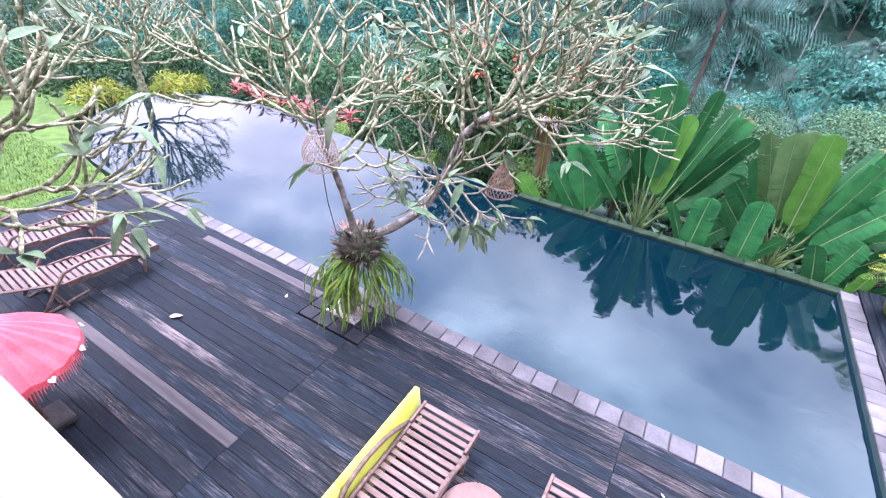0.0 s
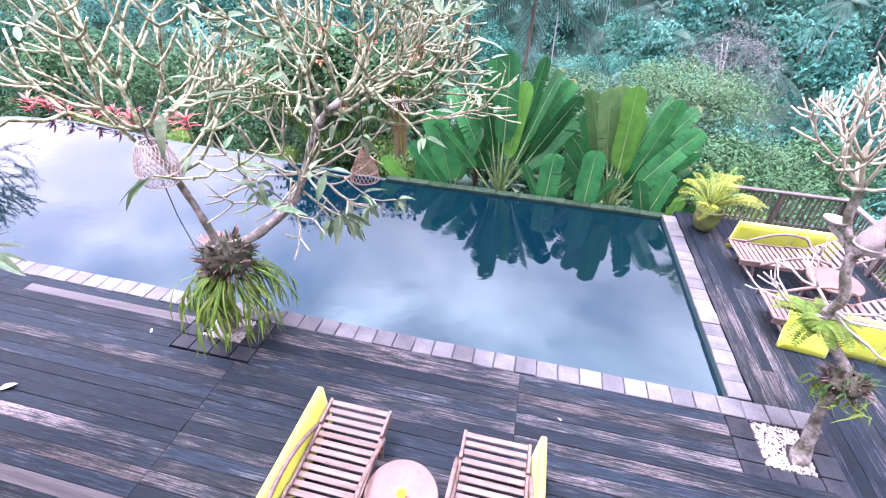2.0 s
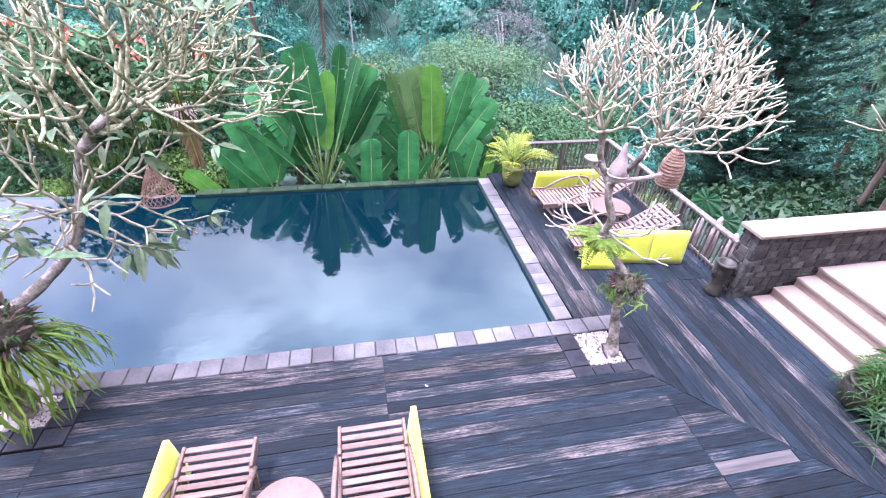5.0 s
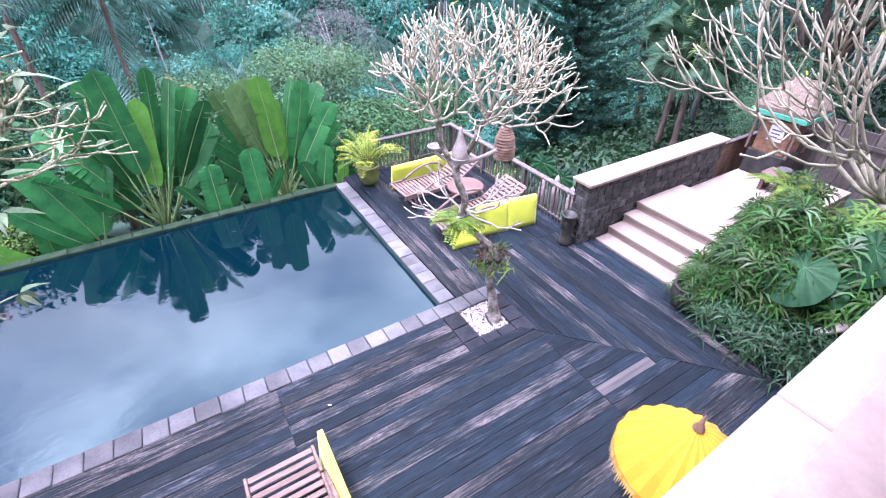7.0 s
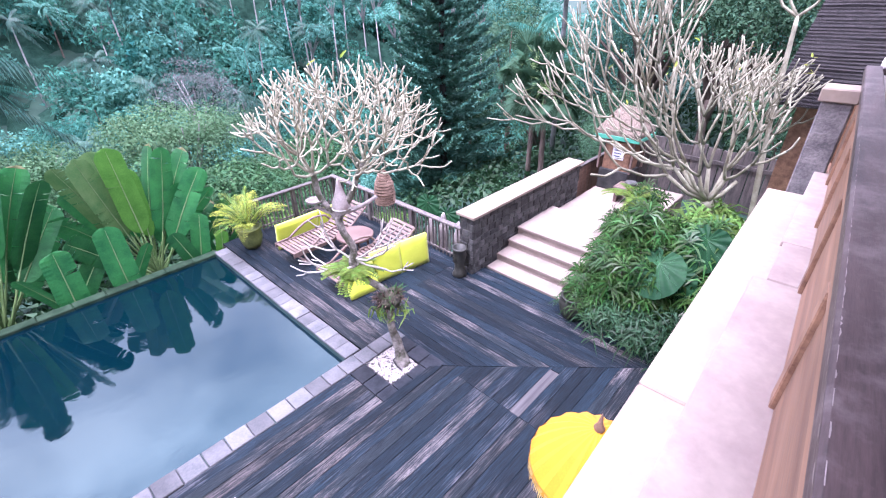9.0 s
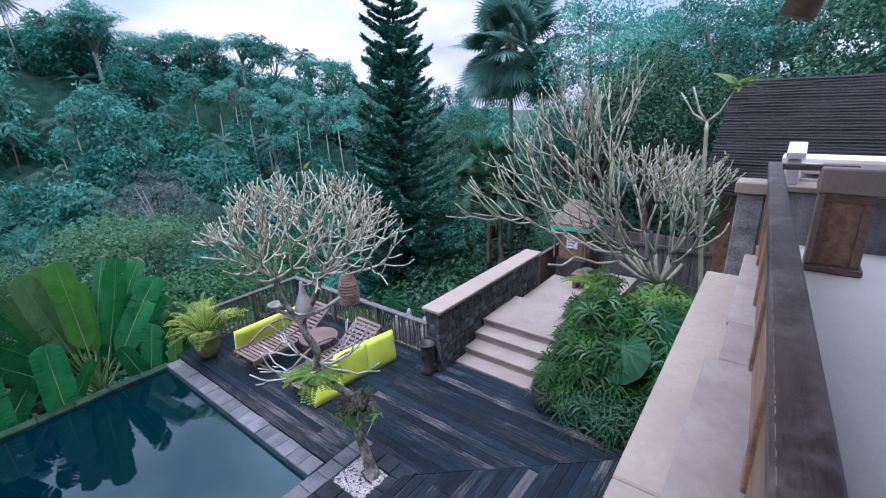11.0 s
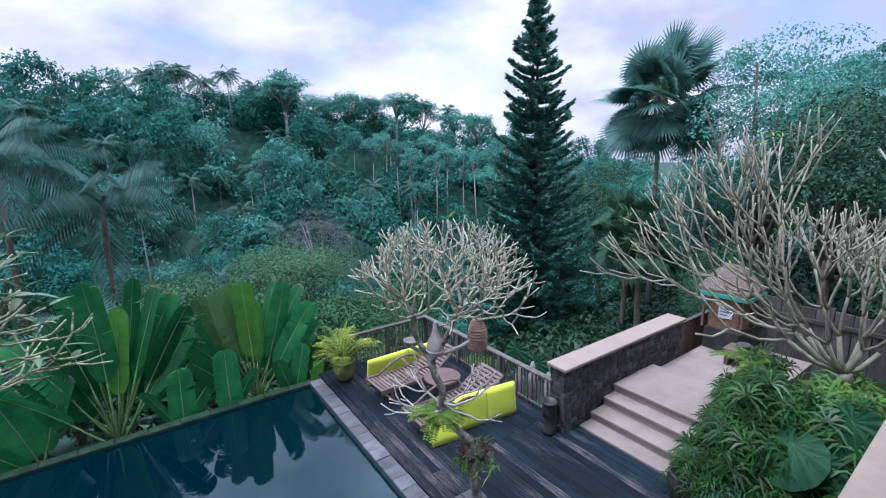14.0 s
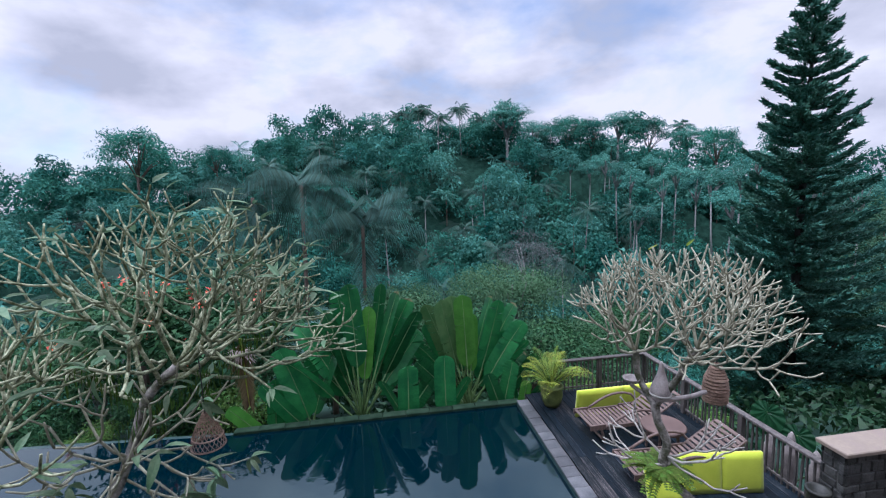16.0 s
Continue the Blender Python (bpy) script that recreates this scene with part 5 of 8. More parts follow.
def strap_fern(rng, at, radius, n, length, name, label, dry=True, hang=0.8):
    f = thing(name, label, "fern", at)
    m = Mesh()
    for k in range(n):
        w = rng.uniform(0, 6.28)
        o = Vector((math.cos(w), math.sin(w), 0))
        t = Vector((-o.y, o.x, 0))
        L = length * rng.uniform(0.5, 1.1)
        z = rng.uniform(-0.9, -0.35) * radius
        far = rng.uniform(0.18, 0.75) * L
        ph, wv = rng.uniform(0, 6.28), rng.uniform(0.04, 0.10)
        pts = []
        for i in range(8):
            u = i / 7
            pts.append(o * (radius * 0.62 + far * math.sin(min(1.0, u * 1.1) * 1.45)) + t * (wv * math.sin(ph + u * 7) * u) + Vector((0, 0, z + 0.10 * L * math.sin(u * 2.6) - hang * L * u ** 1.5 + 0.02 * math.sin(ph * 2 + u * 9))))
        w0 = rng.uniform(0.017, 0.034)
        m.ribbon(pts, [w0 * 0.5, w0 * 0.8, w0, w0, w0 * 0.95, w0 * 0.9, w0 * 0.7, w0 * 0.25])
        if rng.random() < 0.9:
            q = [pts[5] + (pts[5] - pts[4]) * s * 1.6 + t * (0.10 * s * (1 if ph > 3 else -1)) for s in (0, 0.5, 1.0)]
            m.ribbon(q, [w0 * 0.9, w0 * 0.6, w0 * 0.15])
    part("fronds", m, M["fern"], f)
    if dry:
        m = Mesh()
        for k in range(150):
            w = rng.uniform(0, 6.28)
            el = rng.uniform(-0.9, 1.1)
            d = Vector((math.cos(w) * math.cos(el), math.sin(w) * math.cos(el), math.sin(el) + 0.25))
            L = radius * rng.uniform(0.16, 0.5)
            p = Vector((math.cos(w) * math.cos(el), math.sin(w) * math.cos(el), 0.75 * math.sin(el))) * radius * 0.84
            m.blade(p, d, (rng.normal(), rng.normal(), 1), L, L * rng.uniform(0.15, 0.4), rng.uniform(-0.3, 0.6), 3, 0.3, 0.6, 0.2)
        tagged(part("dry_shield_mass", m, M["fern_dry"], f, "dry brown shield fronds"), kind="stuff")
        m = Mesh()
        v, fc = [], []
        for j in range(13):
            el = -1.5 + 3.0 * j / 12
            for i in range(20):
                w = 6.2832 * i / 20
                p = Vector((math.cos(w) * math.cos(el), math.sin(w) * math.cos(el), 0.72 * math.sin(el)))
                v.append(p * radius * (0.88 + 0.36 * noise.noise(p * 3.1 + Vector((radius * 9, 0, 0))) + 0.10 * noise.noise(p * 9)))
        for j in range(12):
            for i in range(20):
                fc.append((j * 20 + i, j * 20 + (i + 1) % 20, (j + 1) * 20 + (i + 1) % 20, (j + 1) * 20 + i))
        m.add(v, fc)
        part("root_ball", m, M["root_moss"], f, "dark mossy ball of roots", smooth=True)
        m = Mesh()
        for k in range(int(44 * radius / 0.33)):
            w = 2.6 + rng.normal() * 0.45
            d = Vector((math.cos(w), math.sin(w), rng.uniform(-0.1, 0.5)))
            p = Vector((math.cos(w), math.sin(w), 0.25)) * radius * 0.6
            L = radius * rng.uniform(0.5, 0.95)
            m.blade(p, d, (0, 0.3, 1), L, L * 0.14, rng.uniform(-0.3, 0.3), 3, 0.4, 0.8, 0.2)
        tagged(part("antler_tuft", m, M["fern_pink"], f, "pinkish withered antler fronds"), kind="stuff")
        m = Mesh()
        for k in range(int(70 * radius / 0.33)):
            w, el = rng.uniform(0, 6.28), rng.uniform(-0.1, 1.2)
            p = Vector((math.cos(w) * math.cos(el), math.sin(w) * math.cos(el), 0.7 * math.sin(el))) * radius * 0.88
            m.blade(p, p + Vector((0, 0, 0.1)) + Vector(rng.normal(size=3) * 0.12), (0, 0, 1), rng.uniform(0.06, 0.15), 0.022, 0.4, 3, 0.3, 0.6, 0.2)
        tagged(part("sprig_mass", m, M["lady"], f, "small green fern sprigs"), kind="stuff")
    return f


rng = np.random.default_rng(41)
strap_fern(rng, (-3.42, 4.03, 1.16), 0.33, 190, 0.86, "staghorn_fern", "staghorn fern with long green straps on the frangipani trunk", True, 0.86)
strap_fern(rng, (3.43, 3.86, 1.10), 0.19, 34, 0.30, "staghorn_fern", "small dry staghorn fern on the slim frangipani trunk", True, 0.5)


def feather_fern(rng, at, n, length, label, name="basket_fern", wide=0.0):
    f = thing(name, label, "fern", at)
    for k in range(n):
        w = 6.28 * k / n + rng.uniform(-0.2, 0.2)
        d = Vector((math.cos(w), math.sin(w), rng.uniform(-0.2 if wide else 0.1, 1.3 if wide else 0.9))).normalized()
        L = length * rng.uniform(0.6, 1.1)
        m = Mesh()
        side = d.cross(Vector((0, 0, 1))).normalized()
        if wide:
            m.blade((0, 0, 0), d + Vector((0, 0, 0.35)), (0, 0, 1), L, wide * rng.uniform(0.8, 1.2), rng.uniform(0.6, 1.3), 8, 0.35, 0.7, 0.08)
        for i in range(0 if wide else 15):
            u = 0.08 + 0.92 * i / 14
            c = d * (L * u) - Vector((0, 0, 0.45 * L * u * u))
            for s in (-1, 1):
                m.blade(c, side * s + d * 0.35, (0, 0, 1), L * 0.22 * (1 - 0.75 * u) + 0.012, L * 0.085, 0.25, 2, 0.1, 0.7, 0.2)
        part("frond", m, M["fern"], f)
    return f


f = feather_fern(rng, (3.13, 4.21, 1.56), 48, 0.44, "bright green bird's-nest fern in a hanging basket on the tree", "basket_fern")
m = Mesh()
m.lathe([(0.03, -0.16), (0.10, -0.12), (0.14, 0.0), (0.13, 0.02), (0.02, 0.0)], n=14)
part("basket", m, M["wicker_brown"], f)

# ---- traveller's palms behind the weir ----


def fan_leaf(rng, ang, stalk, L, W, twist, bend, tear, dry):
    """One long leaf of the fan in its own space: stalk, pleated paddle blade with cuts, midrib, dry tip."""
    st, bl, rb, tp = Mesh(), Mesh(), Mesh(), Mesh()
    W *= 1.08
    dry *= 0.5
    twist *= 0.9
    a = radians(ang)
    d = Vector((math.sin(a), 0.0, math.cos(a)))
    side = Vector((math.cos(a), 0, -math.sin(a)))
    face = Vector((0, -1, 0))
    lean = rng.uniform(-0.05, 0.05)
    st.tube([d * (stalk * u) + face * lean * u + side * 0.03 * math.sin(u * 3) * math.sin(a) for u in (0, 0.3, 0.6, 1.0)], [0.036, 0.024, 0.019, 0.013], 6)
    tw = radians(twist)
    s2 = side * math.cos(tw) + face * math.sin(tw)
    n2 = d.cross(s2)
    if n2.dot(face) < 0:
        n2 = -n2
    n = 30
    arch = rng.uniform(-0.05, 0.05) + 0.05 * math.sin(a)
    rib = []
    for i in range(n + 1):
        u = i / n
        rib.append(d * (stalk - 0.14 + (L + 0.14) * u) + face * lean + n2 * (bend * L * u * u) + side * (arch * L * u * u) - Vector((0, 0, 0.04 * L * u ** 3)))
    wid = []
    for i in range(n + 1):
        u = i / n
        rise = math.sqrt(max(0.0, 1 - (1 - min(1.0, u / 0.24)) ** 2))
        fall = math.sqrt(max(0.0, 1 - max(0.0, (u - 0.86) / 0.145) ** 2))
        wid.append(W * 0.5 * max(0.03, rise * fall) * (1 - 0.10 * u))
    for sg in (-1, 1):
        sag, slip = 0.0, 0.0
        up = 0.20 + rng.uniform(-0.05, 0.08)
        for i in range(n):
            cut = rng.random() < tear * 0.30
            if cut:
                sag, slip = rng.uniform(-0.22, 0.08), rng.uniform(-0.03, 0.0)
            w0, w1 = wid[i], wid[i + 1]
            pl0, pl1 = (0.0022, -0.0022) if i % 2 else (-0.0022, 0.0022)
            rows = []
            for base, w, pl, sl in ((rib[i], w0, pl0, slip + (0.028 if cut else 0.0)), (rib[i + 1], w1, pl1, slip)):
                rows.append([base + s2 * (sg * w * v) + n2 * ((up * v - 0.10 * v * v + sag * v * v) * w + pl * v) + d * (sl * v + 0.10 * w * v) for v in (0, 0.45, 0.8, 1.0)])
            lo, hi = rows
            m = tp if dry and i >= n * (1 - dry) else bl
            m.add(lo + hi, [(j, j + 1, j + 5, j + 4) if sg > 0 else (j + 4, j + 5, j + 1, j) for j in range(3)])
    rb.tube([p + n2 * 0.006 for p in (rib[0], rib[n // 3], rib[2 * n // 3], rib[n - 1])], [0.013, 0.010, 0.007, 0.003], 5)
    return st, bl, rb, tp


def travellers_palm(at, turn, rows, seed, label=""):
    """rows: lean of the leaf in degrees, stalk, blade length and width, twist, bend, cuts, share of dry tip, tone."""
    rng = np.random.default_rng(seed)
    pl = thing("travellers_palm", label, "plant", at, turn, "fan palms behind the pool")
    for k, (ang, stalk, L, W, twist, bend, tear, dry, tone) in enumerate(rows):
        st, bl, rb, tp = fan_leaf(rng, ang, stalk, L, W, twist, bend, tear, dry)
        deep = Vector((0, 0.11 * ((k * 7) % 5) - 0.22, 0))
        lf = part("leaf", bl, M[("banana", "banana_new", "banana_old")[tone]], pl, ("", "fresh yellow-green leaf", "olive ageing leaf with torn edge")[tone])
        lf.matrix_basis = Matrix.Translation(deep)
        part("stalk", st, M["banana_stem"], lf, smooth=True)
        part("midrib", rb, M["midrib"], lf)
        if dry:
            part("dry_tip", tp, M["dry_tip"], lf, "dry pale leaf tip")
    m = Mesh()
    m.tube([(0, 0, -1.2), (0, 0, 0.1)], [0.16, 0.12], 10)
    part("stem", m, M["banana_stem"], pl, smooth=True)
    return pl


FAN = "tall fan-shaped traveller's palm with long paddle leaves"
travellers_palm((-0.56, 9.98, -0.55), 4, [
    (-39, 1.08, 1.31, 0.44, 35, 0.10, 0.5, 0, 0), (-26.5, 1.33, 1.41, 0.46, -40, -0.12, 0.4, 0, 0), (-18.7, 1.18, 1.46, 0.44, 45, 0.10, 0.3, 0, 0), (-10.9, 1.43, 1.41, 0.40, -55, -0.15, 0.3, 0, 0),
    (-5.7, 1.43, 1.78, 0.44, 22, 0.06, 0.25, 0, 0), (-0.5, 1.53, 1.88, 0.46, -14, 0.02, 0.15, 0, 0), (7.1, 1.13, 1.71, 0.35, 25, 0.08, 0.1, 0, 1), (12.8, 1.63, 1.66, 0.40, -42, -0.06, 0.2, 0, 0),
    (18.1, 1.58, 1.66, 0.37, 68, -0.03, 0.3, 0.10, 0), (22.8, 1.53, 1.61, 0.44, 35, 0.02, 0.4, 0.10, 0), (28.5, 1.43, 1.56, 0.44, -35, 0.05, 0.4, 0.06, 0), (36.1, 1.13, 1.41, 0.42, 40, 0.08, 0.4, 0, 0)], 61, FAN)
travellers_palm((2.03, 10.02, -0.55), -4, [
    (-42.1, 0.73, 1.16, 0.44, -30, 0.14, 0.6, 0, 0), (-31.2, 0.98, 1.26, 0.44, 40, 0.12, 0.7, 0, 0), (-19.5, 1.23, 1.61, 0.44, 24, 0.06, 0.9, 0.05, 2), (-13.3, 1.28, 1.61, 0.44, -25, 0.03, 0.8, 0, 2),
    (-7.4, 1.23, 1.66, 0.48, 16, 0.04, 0.35, 0, 2), (-1.9, 1.28, 1.68, 0.44, -12, 0.02, 0.15, 0, 1), (5.2, 1.03, 1.41, 0.31, 38, 0.04, 0.1, 0, 1), (11.4, 1.33, 1.51, 0.33, 78, -0.02, 0.2, 0.10, 0),
    (17.6, 1.18, 1.66, 0.46, -30, -0.02, 0.25, 0, 0), (23.8, 1.33, 1.51, 0.37, 60, 0.0, 0.3, 0.10, 0), (29.4, 1.03, 1.56, 0.44, 22, 0.03, 0.3, 0, 0), (38.9, 0.88, 1.36, 0.40, -30, 0.06, 0.3, 0, 0), (48.4, 0.73, 1.21, 0.33, 50, 0.08, 0.4, 0.12, 0)],
    62, FAN + ", partly yellowed")
for at, turn, seed in (((-0.50, 10.42, -0.62), 10, 261), ((2.0, 10.45, -0.62), -12, 262)):
    travellers_palm(at, turn, [(-34, 0.9, 1.25, 0.44, 25, 0.05, 0.4, 0, 0), (-21, 1.0, 1.35, 0.46, -30, 0.04, 0.3, 0, 0), (-9, 0.95, 1.4, 0.46, 15, 0.0, 0.3, 0, 0), (3, 1.05, 1.35, 0.44, -20, 0.0, 0.3, 0, 0), (14, 0.95, 1.3, 0.46, 30, 0.0, 0.3, 0, 0), (26, 0.95, 1.3, 0.44, -25, 0.03, 0.4, 0, 0), (40, 0.7, 1.2, 0.42, 20, 0.05, 0.4, 0, 0)], seed, "dark traveller's palm crowding behind the front row")
YOUNG = "young broad-leaved fan palm at the foot of the tall ones"
travellers_palm((-1.62, 9.66, -0.45), 8, [(-40, 0.35, 1.25, 0.46, 30, -0.1, 0.1, 0, 0), (-14, 0.42, 1.62, 0.56, -8, -0.05, 0.05, 0, 0), (16, 0.35, 1.30, 0.42, 55, -0.1, 0.1, 0, 0)], 63, YOUNG)
travellers_palm((0.52, 9.52, -0.5), 0, [(2, 0.32, 1.12, 0.46, -8, -0.06, 0.05, 0, 0), (-26, 0.30, 0.95, 0.34, 50, 0.0, 0.05, 0, 0), (33, 0.35, 1.0, 0.38, 30, -0.08, 0.05, 0, 0)], 65, YOUNG)
travellers_palm((1.38, 9.54, -0.5), 0, [(-1, 0.32, 1.32, 0.46, 6, -0.04, 0.05, 0, 0), (28, 0.30, 0.85, 0.30, -25, 0.0, 0.05, 0, 0)], 66, YOUNG)
travellers_palm((2.72, 9.56, -0.55), 0, [(-17, 0.25, 0.95, 0.32, 12, -0.05, 0.05, 0, 0), (14, 0.35, 1.0, 0.36, 35, 0.0, 0.1, 0, 0), (34, 0.6, 1.05, 0.36, -20, 0.05, 0.2, 0, 0)], 64, YOUNG)
travellers_palm((3.12, 9.52, -0.62), -8, [(12, 0.22, 0.76, 0.26, 10, -0.05, 0.05, 0, 1), (36, 0.3, 0.9, 0.32, -20, 0.0, 0.1, 0, 0), (-8, 0.3, 0.62, 0.24, 40, 0.0, 0.0, 0, 0)], 67, YOUNG)
travellers_palm((-2.45, 9.7, -0.7), 12, [(-38, 0.35, 1.05, 0.40, 20, 0.0, 0.1, 0, 1), (4, 0.4, 1.1, 0.40, -30, 0.0, 0.1, 0, 0), (30, 0.3, 0.9, 0.36, 30, 0.0, 0.1, 0, 0)], 68, YOUNG)

# ---- potted palm, shrubs, elephant ears ----


def frond(m, base, d, L, width, droop, n=18, leaf=0.03):
    """A feather frond: paired leaflets along an arching rib."""
    d = Vector(d).normalized()
    side = d.cross(Vector((0, 0, 1)))
    side = side.normalized() if side.length > 1e-4 else Vector((1, 0, 0))
    for i in range(n):
        u = 0.15 + 0.85 * i / (n - 1)
        c = Vector(base) + d * (L * u) - Vector((0, 0, droop * L * u * u))
        ln = width * math.sin(math.pi * min(0.97, 0.2 + 0.75 * u))
        for s in (-1, 1):
            al = (side * s + d * 0.9 + Vector((0, 0, 0.25 - 0.9 * u * droop))).normalized()
            m.blade(c, al, (0, 0, 1), ln, leaf, 0.45, 3, 0.15, 0.7, 0.12)
    return m


def potted_palm(at):
    rng = np.random.default_rng(71)
    pl = thing("potted_palm", "yellow-green areca palm in a mossy clay pot on the deck", "plant", at)
    m = Mesh()
    m.lathe([(0.15, 0.0), (0.20, 0.10), (0.235, 0.26), (0.22, 0.40), (0.25, 0.43), (0.25, 0.46), (0.215, 0.46), (0.20, 0.40), (0.02, 0.39)], n=26, wob=0.01)
    part("pot", m, M["pot_green"], pl, "mossy green clay pot", smooth=True)
    for k in range(20):
        w = 6.28 * k / 20 * 7 + rng.uniform(-0.2, 0.2)
        lean = 0.10 + 0.85 * (k / 19) + rng.uniform(-0.05, 0.05)
        d = Vector((math.cos(w) * lean, math.sin(w) * lean, 1.0))
        L = rng.uniform(1.15, 1.45)
        droop = 0.34 + 0.26 * (k / 19)
        m = Mesh()
        frond(m, (0, 0, 0.42), d, L, 0.24, droop, 24, 0.012)
        n = d.normalized()
        m.tube([(0, 0, 0.4), Vector((0, 0, 0.42)) + n * L * 0.5 - Vector((0, 0, 0.25 * droop * L)), Vector((0, 0, 0.42)) + n * L - Vector((0, 0, droop * L))], [0.008, 0.006, 0.002], 5)
        part("frond", m, M["areca" if k % 4 else "fern"], pl)
    return pl


potted_palm((3.62, 8.68, 0.0))


def fan_shrub(name, at, radii, height, n, blade, mat_key, label, seed, fingers=9, base=0.1, wide=0.056):
    """A dense mound of stems that each carry a fan of narrow leaves."""
    rng = np.random.default_rng(seed)
    sh = thing(name, label, "shrub", at)
    st = Mesh()
    q = []
    per = 8
    for k in range(n):
        if k % per == 0:
            cw, cr = rng.uniform(0, 6.28), math.sqrt(rng.random())
            ct = base + (height - base) * (1 - 0.75 * cr ** 2.2) * rng.uniform(0.72, 1.15)
            cx, cy = math.cos(cw) * cr * radii[0], math.sin(cw) * cr * radii[1]
            st.tube([(cx * 0.8, cy * 0.8, -0.1), (cx * 0.95, cy * 0.95, ct * 0.5), (cx, cy, ct - 0.04)], [0.009, 0.008, 0.006], 4)
        w = cw + 6.28 * (k % per) / per + rng.uniform(-0.4, 0.4) if k % per else cw
        out = (0.0 if k % per == 0 else rng.uniform(0.5, 0.9)) * blade * 0.7
        top = ct - (k % per) / per * 0.45 * ct * rng.uniform(0.6, 1.0)
        p = np.array([cx + math.cos(w) * out, cy + math.sin(w) * out, top])
        r = min(1.0, 0.35 + cr) if k % per else cr * 0.5
        face = unit(np.array([math.cos(w) * r * 0.9, math.sin(w) * r * 0.9, 0.75]) + rng.normal(size=3) * 0.25)
        e1 = unit(np.cross(face, np.array([0.2, 0.1, 0.9])))
        e2 = np.cross(face, e1)
        for j in range(fingers):
            a = -2.2 + 4.4 * j / max(1, fingers - 1) + rng.uniform(-0.15, 0.15)
            d = unit(e1 * math.sin(a) + e2 * math.cos(a) * -1 + face * 0.25 - np.array([0, 0, 0.15]))
            L = blade * rng.uniform(0.75, 1.15)
            side = unit(np.cross(d, face)) * blade * wide
            m1 = p + d * L * 0.52 + face * 0.02
            q.append([p, m1 + side, p + d * L - np.array([0, 0, 0.36 * L]), m1 - side])
    part("leaves", quads_data("leaves", q, M[mat_key]), None, sh)
    part("stems", st, M["bark_brown"], sh)
    return sh


LADY = "dense lady palm shrub with finger-like green leaves"
fan_shrub("lady_palm", (7.45, 2.02, 0.3), (0.82, 0.72), 1.22, 384, 0.31, "lady", LADY, 81)
fan_shrub("lady_palm", (6.82, 1.98, 0.1), (0.66, 0.72), 1.02, 336, 0.30, "lady", LADY, 82)
fan_shrub("lady_palm", (7.6, 1.0, 0.2), (0.8, 0.7), 1.35, 240, 0.31, "lady", "dark green lady palm shrub under the frangipani", 83)
fan_shrub("ground_cover", (6.35, 1.15, 0.0), (0.72, 0.75), 0.5, 520, 0.26, "grass_dark", "low tufted dark green ground cover at the deck's edge", 84, 5, 0.1, 0.045)
fan_shrub("ground_cover", (6.1, 1.75, 0.0), (0.4, 0.5), 0.45, 200, 0.24, "grass_dark", "low tufted dark green ground cover at the deck's edge", 85, 5, 0.1, 0.045)
fan_shrub("lady_palm", (8.5, 1.3, 0.2), (0.85, 0.8), 1.12, 190, 0.48, "bush_bright", "bright strap-leaved shrub round the tree's foot", 86, 8)
fan_shrub("lady_palm", (8.25, 2.45, 0.35), (0.6, 0.5), 1.15, 240, 0.27, "lady", "strap-leaved shrub by the landing", 87)
fan_shrub("lady_palm", (6.30, 2.42, 0.0), (0.38, 0.35), 0.75, 130, 0.2, "lady", "feathery green shrub in a dark pot by the steps", 88, 9, 0.1, 0.04)
for at, seed in (((-16.7, 9.6, -0.35), 93), ((-17.1, 7.2, -0.35), 94)):
    fan_shrub("strap_plant", at, (0.7, 0.7), 0.8, 120, 0.42, "areca", "yellow-green strap-leaved plant at the pool's far end", seed, 7)
f = feather_fern(np.random.default_rng(90), (8.0, 2.50, 1.45), 13, 0.72, "large arching fern with yellow-green fronds", "fern_plant")
m = Mesh()
m.tube([(0, 0, -1.3), (0.02, 0.02, 0.02)], [0.06, 0.05], 8)
part("stem", m, M["bark_brown"], f, smooth=True)


